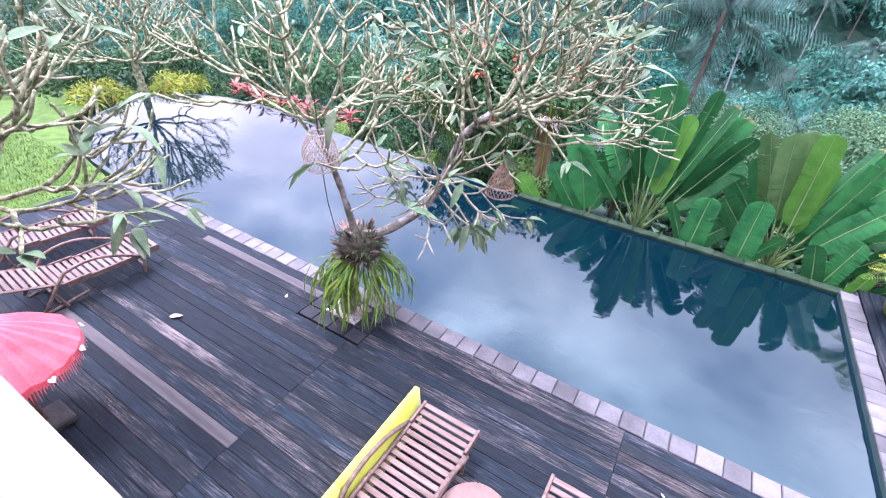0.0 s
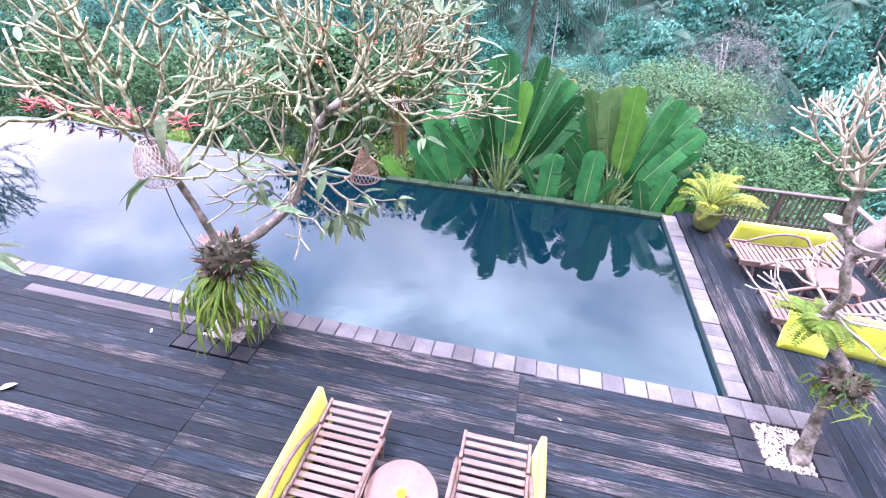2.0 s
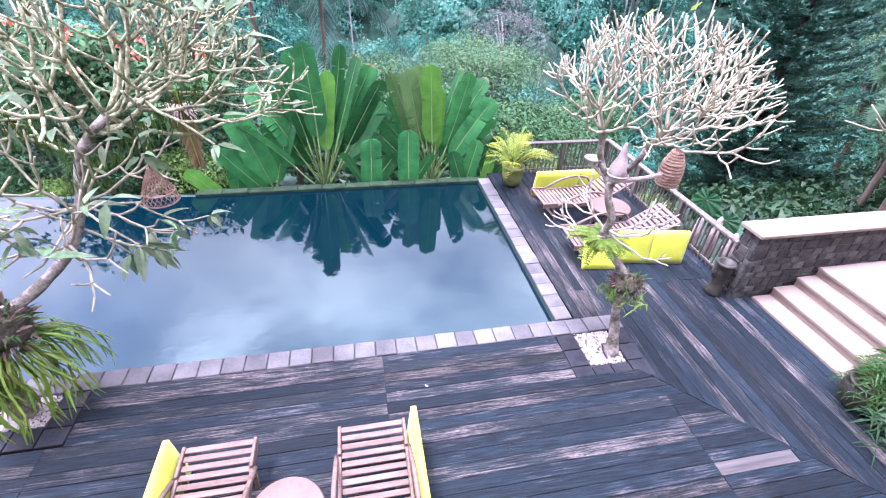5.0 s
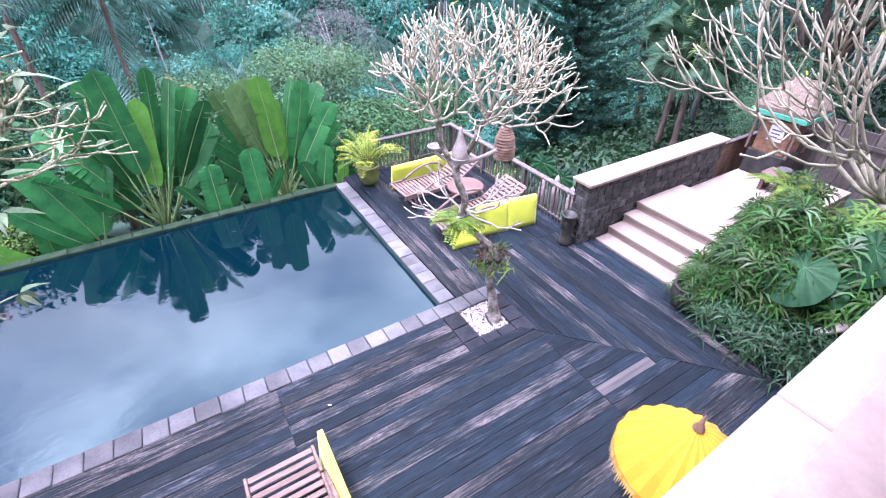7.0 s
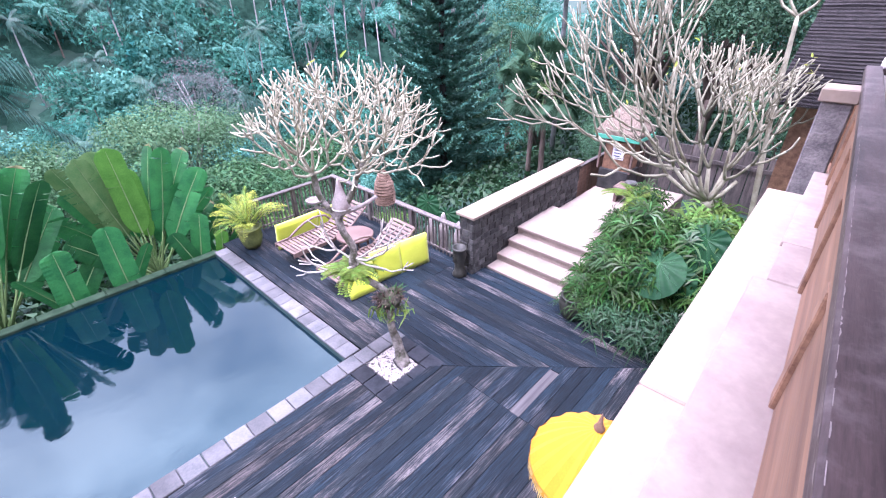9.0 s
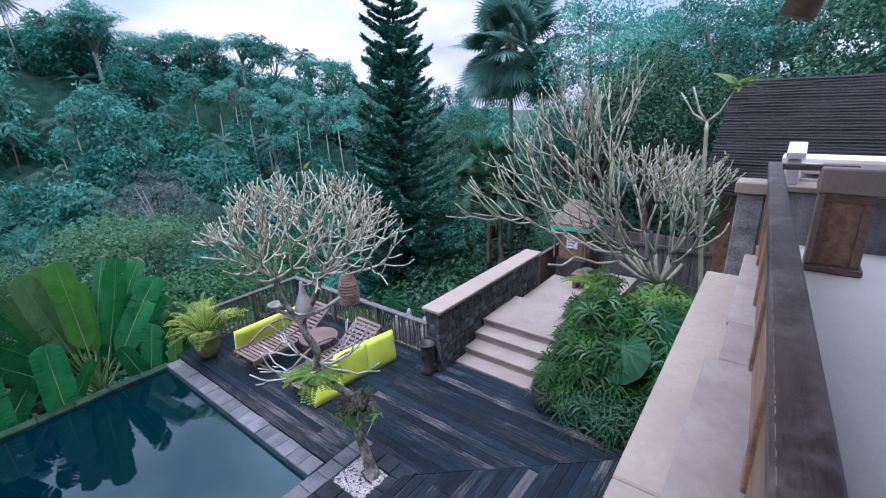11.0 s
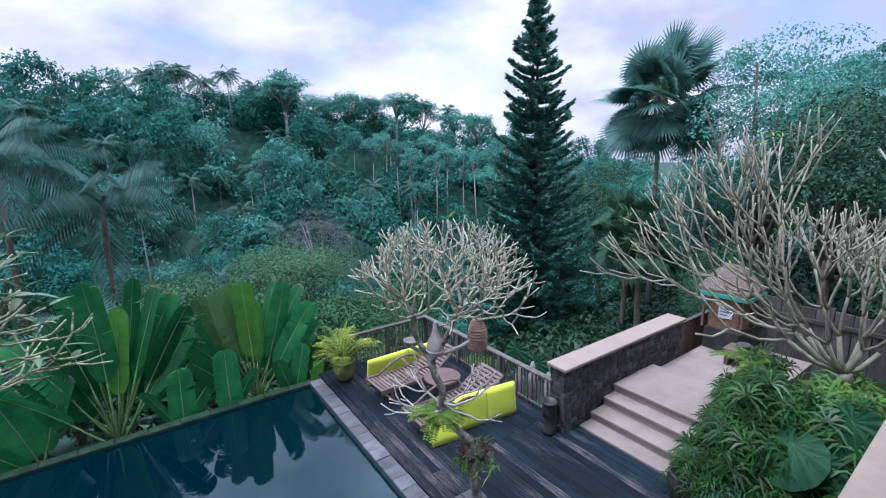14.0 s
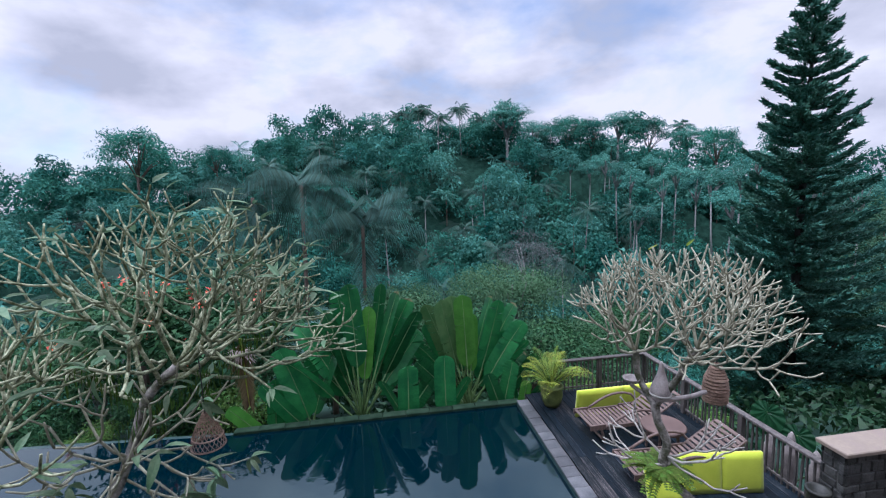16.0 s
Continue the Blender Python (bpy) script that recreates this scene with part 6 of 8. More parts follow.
def elephant_ear(at, leaves, seed, label):
    rng = np.random.default_rng(seed)
    pl = thing("elephant_ear", label, "plant", at)
    for dx, dy, dz, size, face in leaves:
        top = Vector((dx, dy, dz))
        n = Vector(face).normalized()
        e1 = n.cross(Vector((0.1, 0.05, 1))).normalized()
        e2 = n.cross(e1)
        if e2.z > 0:
            e2 = -e2
        m = Mesh()
        def rim(a, u):
            r = size * (0.40 + 0.60 * math.cos(a / 2) ** 1.5) * (1 - 0.55 * smooth(2.72, 3.14, abs(a))) * (1 + 0.022 * math.sin(a * 13) * u)
            r *= u
            return top + e2 * math.cos(a) * r + e1 * math.sin(a) * r * 0.88 + n * (-0.16 * r * r / size + 0.018 * u * math.sin(a * 13))
        v = [top]
        for u in (0.35, 0.7, 0.9, 1.0):
            v += [rim(-math.pi + 2 * math.pi * k / 60, u) for k in range(61)]
        m.add(v, [(0, k + 1, k + 2) for k in range(60)] + [(1 + 61 * j + k, 1 + 61 * j + 61 + k, 2 + 61 * j + 61 + k, 2 + 61 * j + k) for j in range(3) for k in range(60)])
        vein = Mesh()
        for a in (0, 0.5, -0.5, 1.05, -1.05, 1.7, -1.7, 2.4, -2.4):
            vein.tube([rim(a * u ** 0.25, u) + n * 0.001 for u in (0.02, 0.35, 0.65, 0.94)], [size * 0.009, size * 0.006, size * 0.004, size * 0.002], 5)
        lf = part("leaf", m, M["big_leaf"], pl, smooth=True)
        s = Mesh()
        s.tube([(0.05 * dx, 0.05 * dy, -0.1), (dx * 0.6, dy * 0.6, dz * 0.6), top], [0.02, 0.014, 0.009], 6)
        part("stalk", s, M["banana_stem"], lf)
        part("veins", vein, M["banana"], lf)
    return pl


elephant_ear((7.1, 1.35, 0.1), [(-0.34, 0.20, 0.98, 0.58, (-0.6, 0.1, 0.8)), (0.08, -0.24, 1.36, 0.50, (-0.8, 0.25, 0.5)), (-0.26, -0.08, 0.84, 0.38, (-0.8, 0.0, 0.5)), (0.25, -0.35, 1.25, 0.40, (-0.5, -0.1, 0.8)), (-0.1, -0.55, 0.85, 0.36, (-0.6, 0.4, 0.7))], 91, "elephant ear with broad blue-green leaves among the shrubs")
elephant_ear((6.75, 6.35, -0.7), [(-0.05, 0.1, 1.35, 0.40, (-0.9, -0.3, 0.3)), (0.1, -0.35, 1.15, 0.36, (-0.8, -0.4, 0.4)), (0.0, -1.0, 0.95, 0.34, (-0.8, -0.3, 0.5))], 92, "elephant ear with large pale leaves behind the fence")

# ---- woods: pine, palms, near bushes, the far hillside ----


def norfolk_pine(at, height, seed):
    rng = np.random.default_rng(seed)
    pl = thing("norfolk_pine", "tall dark norfolk pine with tiers of upturned branches", "tree", at)
    tk = Mesh()
    tk.tube([(0, 0, -2), (0, 0, height * 0.5), (0.05, 0, height - 0.2)], [0.24, 0.15, 0.03], 9)
    part("trunk", tk, M["pine_bark"], pl, smooth=True)
    q = []
    limb = Mesh()
    z = 1.0
    k = 0
    while z < height - 0.2:
        u = z / height
        R = 2.5 * (1 - math.exp(-(height - z) / 5.6)) + 0.12 + 1.9 * smooth(7, 16, height - z)
        nb = 7 if u < 0.8 else 6
        for j in range(nb):
            w = 6.28 * j / nb + k * 0.5 + rng.uniform(-0.2, 0.2)
            d = np.array([math.cos(w), math.sin(w), 0.0])
            tier, z = z, z + rng.uniform(-0.2, 0.2)
            L = R * rng.uniform(0.62, 1.15)
            rise = rng.uniform(0.12, 0.32) + 0.12 * u
            pts = []
            for i in range(5):
                s = i / 4
                pts.append(np.array([0, 0, z]) + d * L * s + np.array([0, 0, L * (rise * s * s - 0.10 * s * (1 - s) * 2)]))
            limb.tube([tuple(p) for p in pts], [0.03, 0.024, 0.018, 0.012, 0.006], 4)
            n = int(330 * L) + 40
            s = 0.03 + 0.97 * rng.random(n) ** 0.85
            c = np.array([0, 0, z]) + d * (L * s)[:, None] + np.column_stack([np.zeros(n), np.zeros(n), L * (rise * s * s - 0.2 * s * (1 - s))])
            side = np.cross(d, [0, 0, 1.0])
            plume = 0.17 * np.sin(np.minimum(1, s * 1.15) * 2.6) + 0.03
            c = c + side * (rng.normal(size=n) * plume * 0.6)[:, None] + np.column_stack([np.zeros(n), np.zeros(n), rng.random(n) * 0.06])
            al = unit(d * 0.55 + side * rng.normal(size=n)[:, None] * 0.45 + np.column_stack([np.zeros(n), np.zeros(n), rng.uniform(-0.1, 0.9, n)]))
            nor = unit(side + rng.normal(size=(n, 3)) * 0.8)
            q.append(leaf_quads(c, al, nor, rng.uniform(0.15, 0.27, n), np.full(n, 0.12), rng))
            z = tier
        z += 0.46
        k += 1
    tagged(part("branchwork", limb, M["pine_bark"], pl), kind="stuff")
    part("needles", quads_data("needles", pointed(np.concatenate(q)), M["pine"]), None, pl)
    return pl


norfolk_pine((16.5, 15.25, -7.5), 19.3, 101)


def fan_palm(at, height, spread, seed, label, fans=34, mat_key="fan_frond"):
    rng = np.random.default_rng(seed)
    pl = thing("fan_palm", label, "tree", at)
    tk = Mesh()
    lean = rng.uniform(-0.3, 0.3)
    top = height - 0.3 * spread
    tk.tube([(0, 0, -1.5), (lean * 0.4, 0, top * 0.5), (lean, 0, top)], [0.12, 0.095, 0.08], 9)
    part("trunk", tk, M["bark_pale" if height > 8 else "bark_brown"], pl, smooth=True)
    if mat_key == "fan_frond" and height > 6:
        fib = Mesh()
        fib.lathe([(0.10, top - 1.7), (0.20, top - 1.2), (0.26, top - 0.3), (0.22, top + 0.5), (0.05, top + 0.9)], n=16, wob=0.2)
        part("fibre_sheath", fib, M["bark_brown"], pl, "brown fibrous sheath below the crown").location = (lean, 0, 0)
    q = []
    stalks = Mesh()
    for k in range(fans):
        w = rng.uniform(0, 6.28)
        el = math.asin(rng.uniform(-0.75, 1.0))
        d = unit(np.array([math.cos(w) * math.cos(el), math.sin(w) * math.cos(el), math.sin(el)]))
        hub = np.array([lean, 0, height - 0.12 * spread])
        c = hub + d * spread * (0.42 + 0.18 * math.cos(el)) * rng.uniform(0.45, 1.15) - np.array([0, 0, 0.10 * spread * math.cos(el)])
        stalks.tube([tuple(hub), tuple(hub * 0.5 + c * 0.5 + np.array([0, 0, 0.05 * spread])), tuple(c)], [0.022, 0.017, 0.012], 4)
        up = unit(np.array([0, 0, 1.0]) - d * d[2] * 0.8 + rng.normal(size=3) * 0.5)
        side = unit(np.cross(d, up))
        n = 30
        a = np.linspace(-2.0, 2.0, n)
        al = unit(d * np.cos(a)[:, None] + side * np.sin(a)[:, None] - np.array([0, 0, 0.10 if el > 0 else 0.35]))
        ln = np.full(n, spread * 0.42) * rng.uniform(0.85, 1.1) * (0.80 + 0.20 * np.cos(a * 0.7)) * rng.uniform(0.93, 1.05, n)
        q.append(leaf_quads(np.repeat(c[None], n, 0), al, np.repeat(up[None], n, 0), ln, np.full(n, spread * 0.038), rng))
    tagged(part("petiole_mass", stalks, M["banana_stem"], pl), kind="stuff")
    part("crown", quads_data("crown", np.concatenate(q), M[mat_key]), None, pl)
    return pl


fan_palm((17.7, 9.75, -1.0), 8.3, 3.0, 111, "tall fan palm with a ragged crown and slim trunk", 70)
for at, h, seed in (((13.4, 7.6, -5.0), 7.2, 113), ((14.6, 9.0, -5.0), 7.6, 114)):
    fan_palm(at, h, 1.5, seed, "lady palm with drooping green leaves behind the stone wall", 44, "garden_green")
fan_palm((-1.6, 13.2, -4.2), 4.9, 1.6, 115, "fan palm with stiff leaves behind the pool", 28)


def feather_palm_parts(rng, height, L, n, lean, m=26, leaf=0.024):
    tk = Mesh()
    tk.tube([(0, 0, -1.5), (lean * 0.35, 0, height * 0.5), (lean, 0, height)], [0.15, 0.10, 0.08], 8)
    q = []
    for k in range(n):
        w = 6.28 * k / n + rng.uniform(-0.3, 0.3)
        el = rng.uniform(-0.5, 1.2)
        d = np.array([math.cos(w) * math.cos(el), math.sin(w) * math.cos(el), math.sin(el)])
        side = unit(np.cross(d, [0, 0, 1.0]))
        u = np.linspace(0.1, 1, m)
        c = np.array([lean, 0, height]) + d * (L * u)[:, None] - np.column_stack([np.zeros(m), np.zeros(m), 0.55 * L * u * u])
        for s in (-1, 1):
            al = unit(side * s + d * 0.5 - np.column_stack([np.zeros(m), np.zeros(m), 0.8 + 0.9 * u]))
            nor = unit(np.array([0, 0, 1.0]) + d * 0.3 + np.zeros((m, 1)))
            q.append(leaf_quads(c, al, nor, L * 0.26 * np.sin(math.pi * np.minimum(0.95, 0.22 + 0.72 * u)), np.full(m, L * leaf), rng))
    return tk, np.concatenate(q)


def coconut(seed, height, L, lean, label):
    rng = np.random.default_rng(seed)
    tk, q = feather_palm_parts(rng, height, L, 26, lean)
    pl = thing("coconut_palm", label, "tree", (0, 0, -50))
    part("trunk", tk, M["bark_pale"], pl, smooth=True)
    part("crown", quads_data("crown", q, M["palm"]), None, pl)
    return pl


def polar(az, d):
    """A place on the ground that many metres from the balcony, az degrees to the right of straight ahead."""
    a = radians(az)
    return d * math.sin(a) + 0.3, d * math.cos(a)


pr = [coconut(120 + k, h, 3.3, ln, "slender coconut palm standing above the woods on the hill") for k, (h, ln) in enumerate(((15, 0.8), (17, -0.6), (13, 0.3)))]
rng = np.random.default_rng(7)
for k, (az, d, top) in enumerate(((2.2, 105, 20.8), (3.5, 104, 21.4), (5.4, 101, 21.6), (6.4, 103, 20.6), (10.6, 98, 20.2), (0.4, 103, 18.6), (13.4, 100, 17.5), (21.4, 105, 17.0), (25.2, 104, 16.6), (7.5, 100, 19.0), (17.5, 90, 9), (36.0, 110, 14.5), (12.5, 82, 4), (28.5, 88, 8),
                                    (32.2, 101, 15.2), (9.0, 84, 8), (2.5, 82, 9.5), (-1.5, 78, 9), (16.0, 74, 2.5), (21.5, 80, 6), (5.5, 70, 2.5), (11.0, 64, -1.5), (-9.5, 74, 8), (-13.0, 80, 9), (25.5, 66, 0.5), (0.5, 58, 0.5), (-7.0, 88, 13.5), (8.0, 48, -4.5), (19.5, 58, -2.5), (14.5, 55, -2.5), (23.0, 50, -3.5), (31.0, 62, 1.0))):
    x, y = polar(az, d)
    src = pr[k % 3]
    h = (15, 17, 13)[k % 3]
    s = 1.0 if d > 70 else 0.85
    m = Matrix.Translation((x, y, top + (2.3 if d > 95 else 0.8) - h * s - 2.2 * rng.random())) @ Matrix.Rotation(k * 1.3, 4, "Z") @ Matrix.Scale(s, 4)
    if k < 3:
        src.matrix_basis = m
    else:
        copy_thing(src, m)
# feather palms close behind the pool
rng = np.random.default_rng(19)
for at, h, L in (((-0.95, 19.9, -9.0), 12.5, 3.7), ((-3.4, 19.6, -9.0), 14.3, 2.9), ((-5.8, 21.0, -9.5), 14.2, 3.0)):
    tk, q = feather_palm_parts(rng, h, L * 1.15, 20, 0.3, 34, 0.015)
    pl = thing("feather_palm", "feather palm with long drooping grey-green fronds", "tree", at)
    part("trunk", tk, M["bark_brown"], pl, smooth=True)
    part("crown", quads_data("crown", q, M["palm_dark"]), None, pl)


def broad_tree(seed, height, spread, clumps, per, leaf, mat_key, bark_key, label, name="broadleaf_tree", flat=0.75, crown=0.45, limbs=7, clump=0.36):
    """A tapered trunk with limbs that reach into a crown of leaf clumps."""
    rng = np.random.default_rng(seed)
    pl = thing(name, label, "tree", (0, 0, -60))
    cz = height * (1 - crown * 0.5)
    b = blobs_in(rng, clumps, (0, 0, cz), (spread, spread, height * crown * 0.5), spread * clump, flat, 0.3)
    tk = Mesh()
    ln = rng.uniform(-0.25, 0.25)
    th = 0.5 if name == "slim_tree" else 1.0
    if name == "slim_tree":
        ln *= 3
    tk.tube([(0, 0, -2), (ln, 0.1, height * 0.3), (ln * 1.5, 0, height * (1 - crown * 0.8))], [height * 0.022 * th, height * 0.016 * th, height * 0.012 * th], 7)
    for k in range(limbs):
        t = b[int(rng.integers(len(b)))]
        tk.tube([(ln * 1.4, 0, height * (1 - crown * rng.uniform(0.8, 1.05))), (t[0] * 0.5 + ln, t[1] * 0.5, (height * (1 - crown * 0.8) + t[2]) * 0.5 - 0.1), (t[0], t[1], t[2])],
                [height * 0.010, height * 0.007, height * 0.003], 5)
    part("trunk", tk, M[bark_key], pl, smooth=True)
    part("crown", quads_data("crown", pointed(crown_quads(rng, b, per, leaf, leaf * 0.68, 0.45, 0.5, 0.55)), M[mat_key]), None, pl)
    return pl


def plant_all(protos, rows):
    """Sets each prototype at its first row, and copies at the others: rows of kind, x, y, z, scale, turn."""
    seen = set()
    for k, x, y, z, s, turn in rows:
        m = Matrix.Translation((x, y, z)) @ Matrix.Rotation(turn, 4, "Z") @ Matrix.Scale(s, 4)
        if k in seen:
            copy_thing(protos[k], m)
        else:
            protos[k].matrix_basis = m
            seen.add(k)


# bushes along the foot of the pool wall and the fence
near = [broad_tree(131, 3.0, 1.25, 40, 90, 0.14, "bush", "bark_brown", "rounded green bush on the slope behind the pool", "bush", 0.8, 0.8),
        broad_tree(132, 2.6, 1.4, 40, 90, 0.14, "bush_bright", "bark_brown", "fresh green bush on the slope behind the pool", "bush", 0.8, 0.85),
        broad_tree(133, 5.5, 2.0, 56, 110, 0.18, "bush", "bark_brown", "leafy young tree on the valley slope", "slope_tree", 0.75, 0.6),
        broad_tree(134, 6.5, 2.3, 60, 110, 0.18, "bush", "bark_pale", "grey-green tree on the valley slope", "slope_tree", 0.7, 0.55)]
rng = np.random.default_rng(52)
rows = []
for x, y, k, top, s in ((-3.6, 10.4, 1, 0.2, 0.6), (-5.2, 10.7, 0, 0.2, 0.65), (-6.8, 11.0, 1, 0.2, 0.7), (-8.6, 11.3, 0, 0.2, 0.8), (-10.6, 11.6, 1, 0.2, 0.85), (-12.8, 12.0, 0, 0.2, 1.0),
                        (-15.0, 12.2, 1, 0.2, 1.1), (-17.4, 11.5, 0, 0.2, 1.1), (-18.6, 9.2, 1, 0.2, 1.1), (-18.8, 6.6, 0, 0.2, 1.2), (-17.5, 4.2, 1, 0.2, 1.1), (-16.5, 2.0, 0, 0.2, 1.2),
                        (-3.4, 12.4, 2, 0.9, 0.9), (-5.6, 13.2, 2, 0.9, 1.0), (-8.0, 13.6, 3, 1.1, 0.9), (-10.5, 14.2, 2, 0.9, 1.1), (-13.6, 15.0, 3, 1.1, 1.1), (-17.5, 15.0, 2, 1.4, 1.3), (-21, 11.5, 3, 1.6, 1.2),
                        (-21, 7.0, 2, 1.4, 1.3), (-20.5, 2.5, 3, 1.6, 1.2), (4.2, 10.6, 0, -0.1, 0.6), (5.4, 10.8, 1, 0.2, 0.75), (6.9, 10.4, 0, 0.3, 0.8), (7.6, 8.8, 1, 0.0, 0.7), (7.2, 7.2, 0, -0.3, 0.6),
                        (4.8, 13.4, 2, 0.6, 1.0), (7.6, 13.0, 2, -0.6, 1.1), (2.4, 14.0, 2, 0.9, 1.0), (9.2, 8.6, 0, -2.0, 0.8), (0.4, 13.6, 2, 1.3, 1.0), (10.6, 13.6, 3, -3.4, 0.9),
                        (5.2, 17.5, 3, -0.6, 1.1), (1.8, 18.5, 2, -0.2, 1.2), (8.6, 17.5, 2, -1.2, 1.2), (-1.5, 19.5, 3, 0.6, 1.1), (10.5, 6.9, 0, -1.9, 0.8), (11.6, 8.0, 2, -2.4, 0.9),
                        (12.6, 6.6, 0, -1.4, 0.9), (-5.5, 22, 3, 1.1, 1.3), (-9.5, 21, 2, 0.9, 1.4), (4, 23, 2, -1.5, 1.3), (8, 24, 3, -2.0, 1.2), (13, 22, 2, -1.8, 1.3), (0, 26, 2, -1.5, 1.4)):
    h = (3.0, 2.6, 5.5, 6.5)[k] * s
    rows.append((k, x + rng.uniform(-0.3, 0.3), y + rng.uniform(-0.2, 0.3), top - h * 0.97, s, rng.uniform(0, 6.28)))
plant_all(near, rows)
fresh = broad_tree(135, 7.0, 2.6, 90, 190, 0.135, "slope_green", "bark_pale", "round-crowned light green tree on the valley slope", "slope_tree", 0.7, 0.6)
plant_all([fresh], [(0, 6.3, 21.2, -6.1, 1.0, 0.4), (0, 0.5, 19.0, -5.6, 0.9, 2.0), (0, 8.6, 19.6, -8.0, 0.9, 4.0), (0, 4.0, 15.6, -5.9, 0.7, 5.1)])
grey = broad_tree(136, 8.5, 1.9, 60, 80, 0.11, "withered", "bark_pale", "half-bare grey tree with thin pinkish foliage in the valley", "slope_tree", 0.5, 0.62, 6)
plant_all([grey], [(0, 9.3, 26.6, -6.6, 1.05, 0.0)])

# trees at the side of the garden, beyond the shrine and behind the left end of the pool
side = [broad_tree(141, 11, 3.0, 76, 170, 0.19, "garden_green", "bark_brown", "tall leafy tree with an open crown beside the garden", "garden_tree", 0.7, 0.7, 10),
        broad_tree(142, 12, 2.8, 170, 130, 0.135, "forest_b", "bark_brown", "tall airy tree with a grey-green crown beside the garden", "garden_tree", 0.6, 0.75, 12, 0.24),
        broad_tree(143, 9, 2.9, 90, 180, 0.17, "garden_green", "bark_brown", "dark leafy tree beside the garden", "garden_tree", 0.75, 0.75, 9)]
rows = []
for x, y, k, top, s in ((18.5, 6.2, 1, 8.4, 1.0), (21.5, 3.4, 1, 8.2, 1.0), (19.5, 1.0, 1, 9.0, 1.0), (15.0, 3.4, 2, 5.8, 0.75), (16.5, 0.2, 2, 6.8, 0.9), (14.2, -2.0, 0, 8.0, 0.85), (22, 8.6, 1, 4.6, 0.9),
                        (25, 6.0, 1, 8.4, 1.0), (24, 0.0, 0, 12.0, 1.1), (18, -3.4, 1, 10, 1.0), (14.5, 5.6, 2, 3.2, 0.6), (13.6, 1.2, 2, 4.4, 0.6), (21, 12.5, 2, 3.5, 1.0), (25, 11, 0, 4.8, 0.9), (20, 17, 2, 2.5, 1.1), (26, 18, 0, 5.5, 1.1),
                        (12.8, 4.9, 2, 2.6, 0.42), (19, -0.8, 2, 7.5, 0.9), (-25, 14, 2, 2.2, 1.0), (-27, 21, 0, 2.8, 1.0), (-20, 22, 2, 2.0, 1.0), (-14, 24, 0, 2.2, 1.0), (-27, 5, 2, 2.6, 1.0), (-33, 12, 0, 3.8, 1.1), (-33, 25, 2, 4.2, 1.2)):
    h = (11, 12, 9)[k] * s
    rows.append((k, x, y, top - h * 0.98, s, rng.uniform(0, 6.28)))
plant_all(side, rows)

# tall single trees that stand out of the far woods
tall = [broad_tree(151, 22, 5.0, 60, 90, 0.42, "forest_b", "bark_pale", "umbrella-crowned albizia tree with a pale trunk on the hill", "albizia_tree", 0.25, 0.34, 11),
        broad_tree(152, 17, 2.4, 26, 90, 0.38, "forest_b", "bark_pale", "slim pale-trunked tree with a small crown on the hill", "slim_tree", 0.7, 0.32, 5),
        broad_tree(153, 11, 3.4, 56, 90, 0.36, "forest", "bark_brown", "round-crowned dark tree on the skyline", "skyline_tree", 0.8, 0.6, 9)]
rows = []
for az, d, k, top, s in ((16.3, 95, 0, 21.0, 0.95), (29.4, 98, 0, 19.0, 0.8), (36.4, 104, 0, 15.6, 0.7), (19.6, 101, 0, 19.0, 0.75), (23.6, 99, 2, 18.4, 1.0), (26.4, 103, 2, 18.0, 1.0), (32.6, 102, 2, 17.0, 1.0), (12.4, 102, 2, 19.0, 1.0), (8.6, 104, 2, 19.2, 1.1), (1.0, 101, 2, 17.8, 1.2), (39.6, 100, 2, 13.6, 1.0), (-26.4, 90, 2, 16.0, 1.3), (-2.6, 96, 2, 15.2, 0.9), (13.5, 70, 1, 6.5, 0.75), (26.0, 78, 1, 12.0, 0.95), (31.0, 72, 1, 10.0, 0.95), (34.0, 70, 1, 9.0, 0.9),
                         (37.5, 68, 1, 9.0, 0.95), (39.5, 66, 1, 9.5, 0.95), (41.5, 70, 1, 10.0, 0.95), (33.0, 82, 1, 12.5, 0.95), (24.0, 88, 1, 13.5, 0.9), (20.0, 92, 1, 15.0, 0.9), (16.0, 46, 1, -1.8, 0.6), (46.0, 70, 1, 9.5, 0.9), (43.5, 80, 1, 12.0, 0.95), (-18.5, 95, 2, 14.0, 0.8), (27.6, 82, 1, 13.5, 1.0), (29.5, 76, 1, 11.5, 1.0), (35.5, 76, 1, 11.0, 1.0), (48.0, 62, 1, 8.5, 0.9), (51.0, 58, 1, 8.0, 0.9), (12.0, 76, 1, 6.5, 0.8), (18.5, 70, 1, 5.0, 0.85), (40.5, 58, 1, 7.0, 0.9), (32.0, 60, 1, 5.0, 0.85)):
    x, y = polar(az, d)
    h = (22, 17, 11)[k] * s
    rows.append((k, x, y, top - h * 0.98, s, rng.uniform(0, 6.28)))
plant_all(tall, rows)


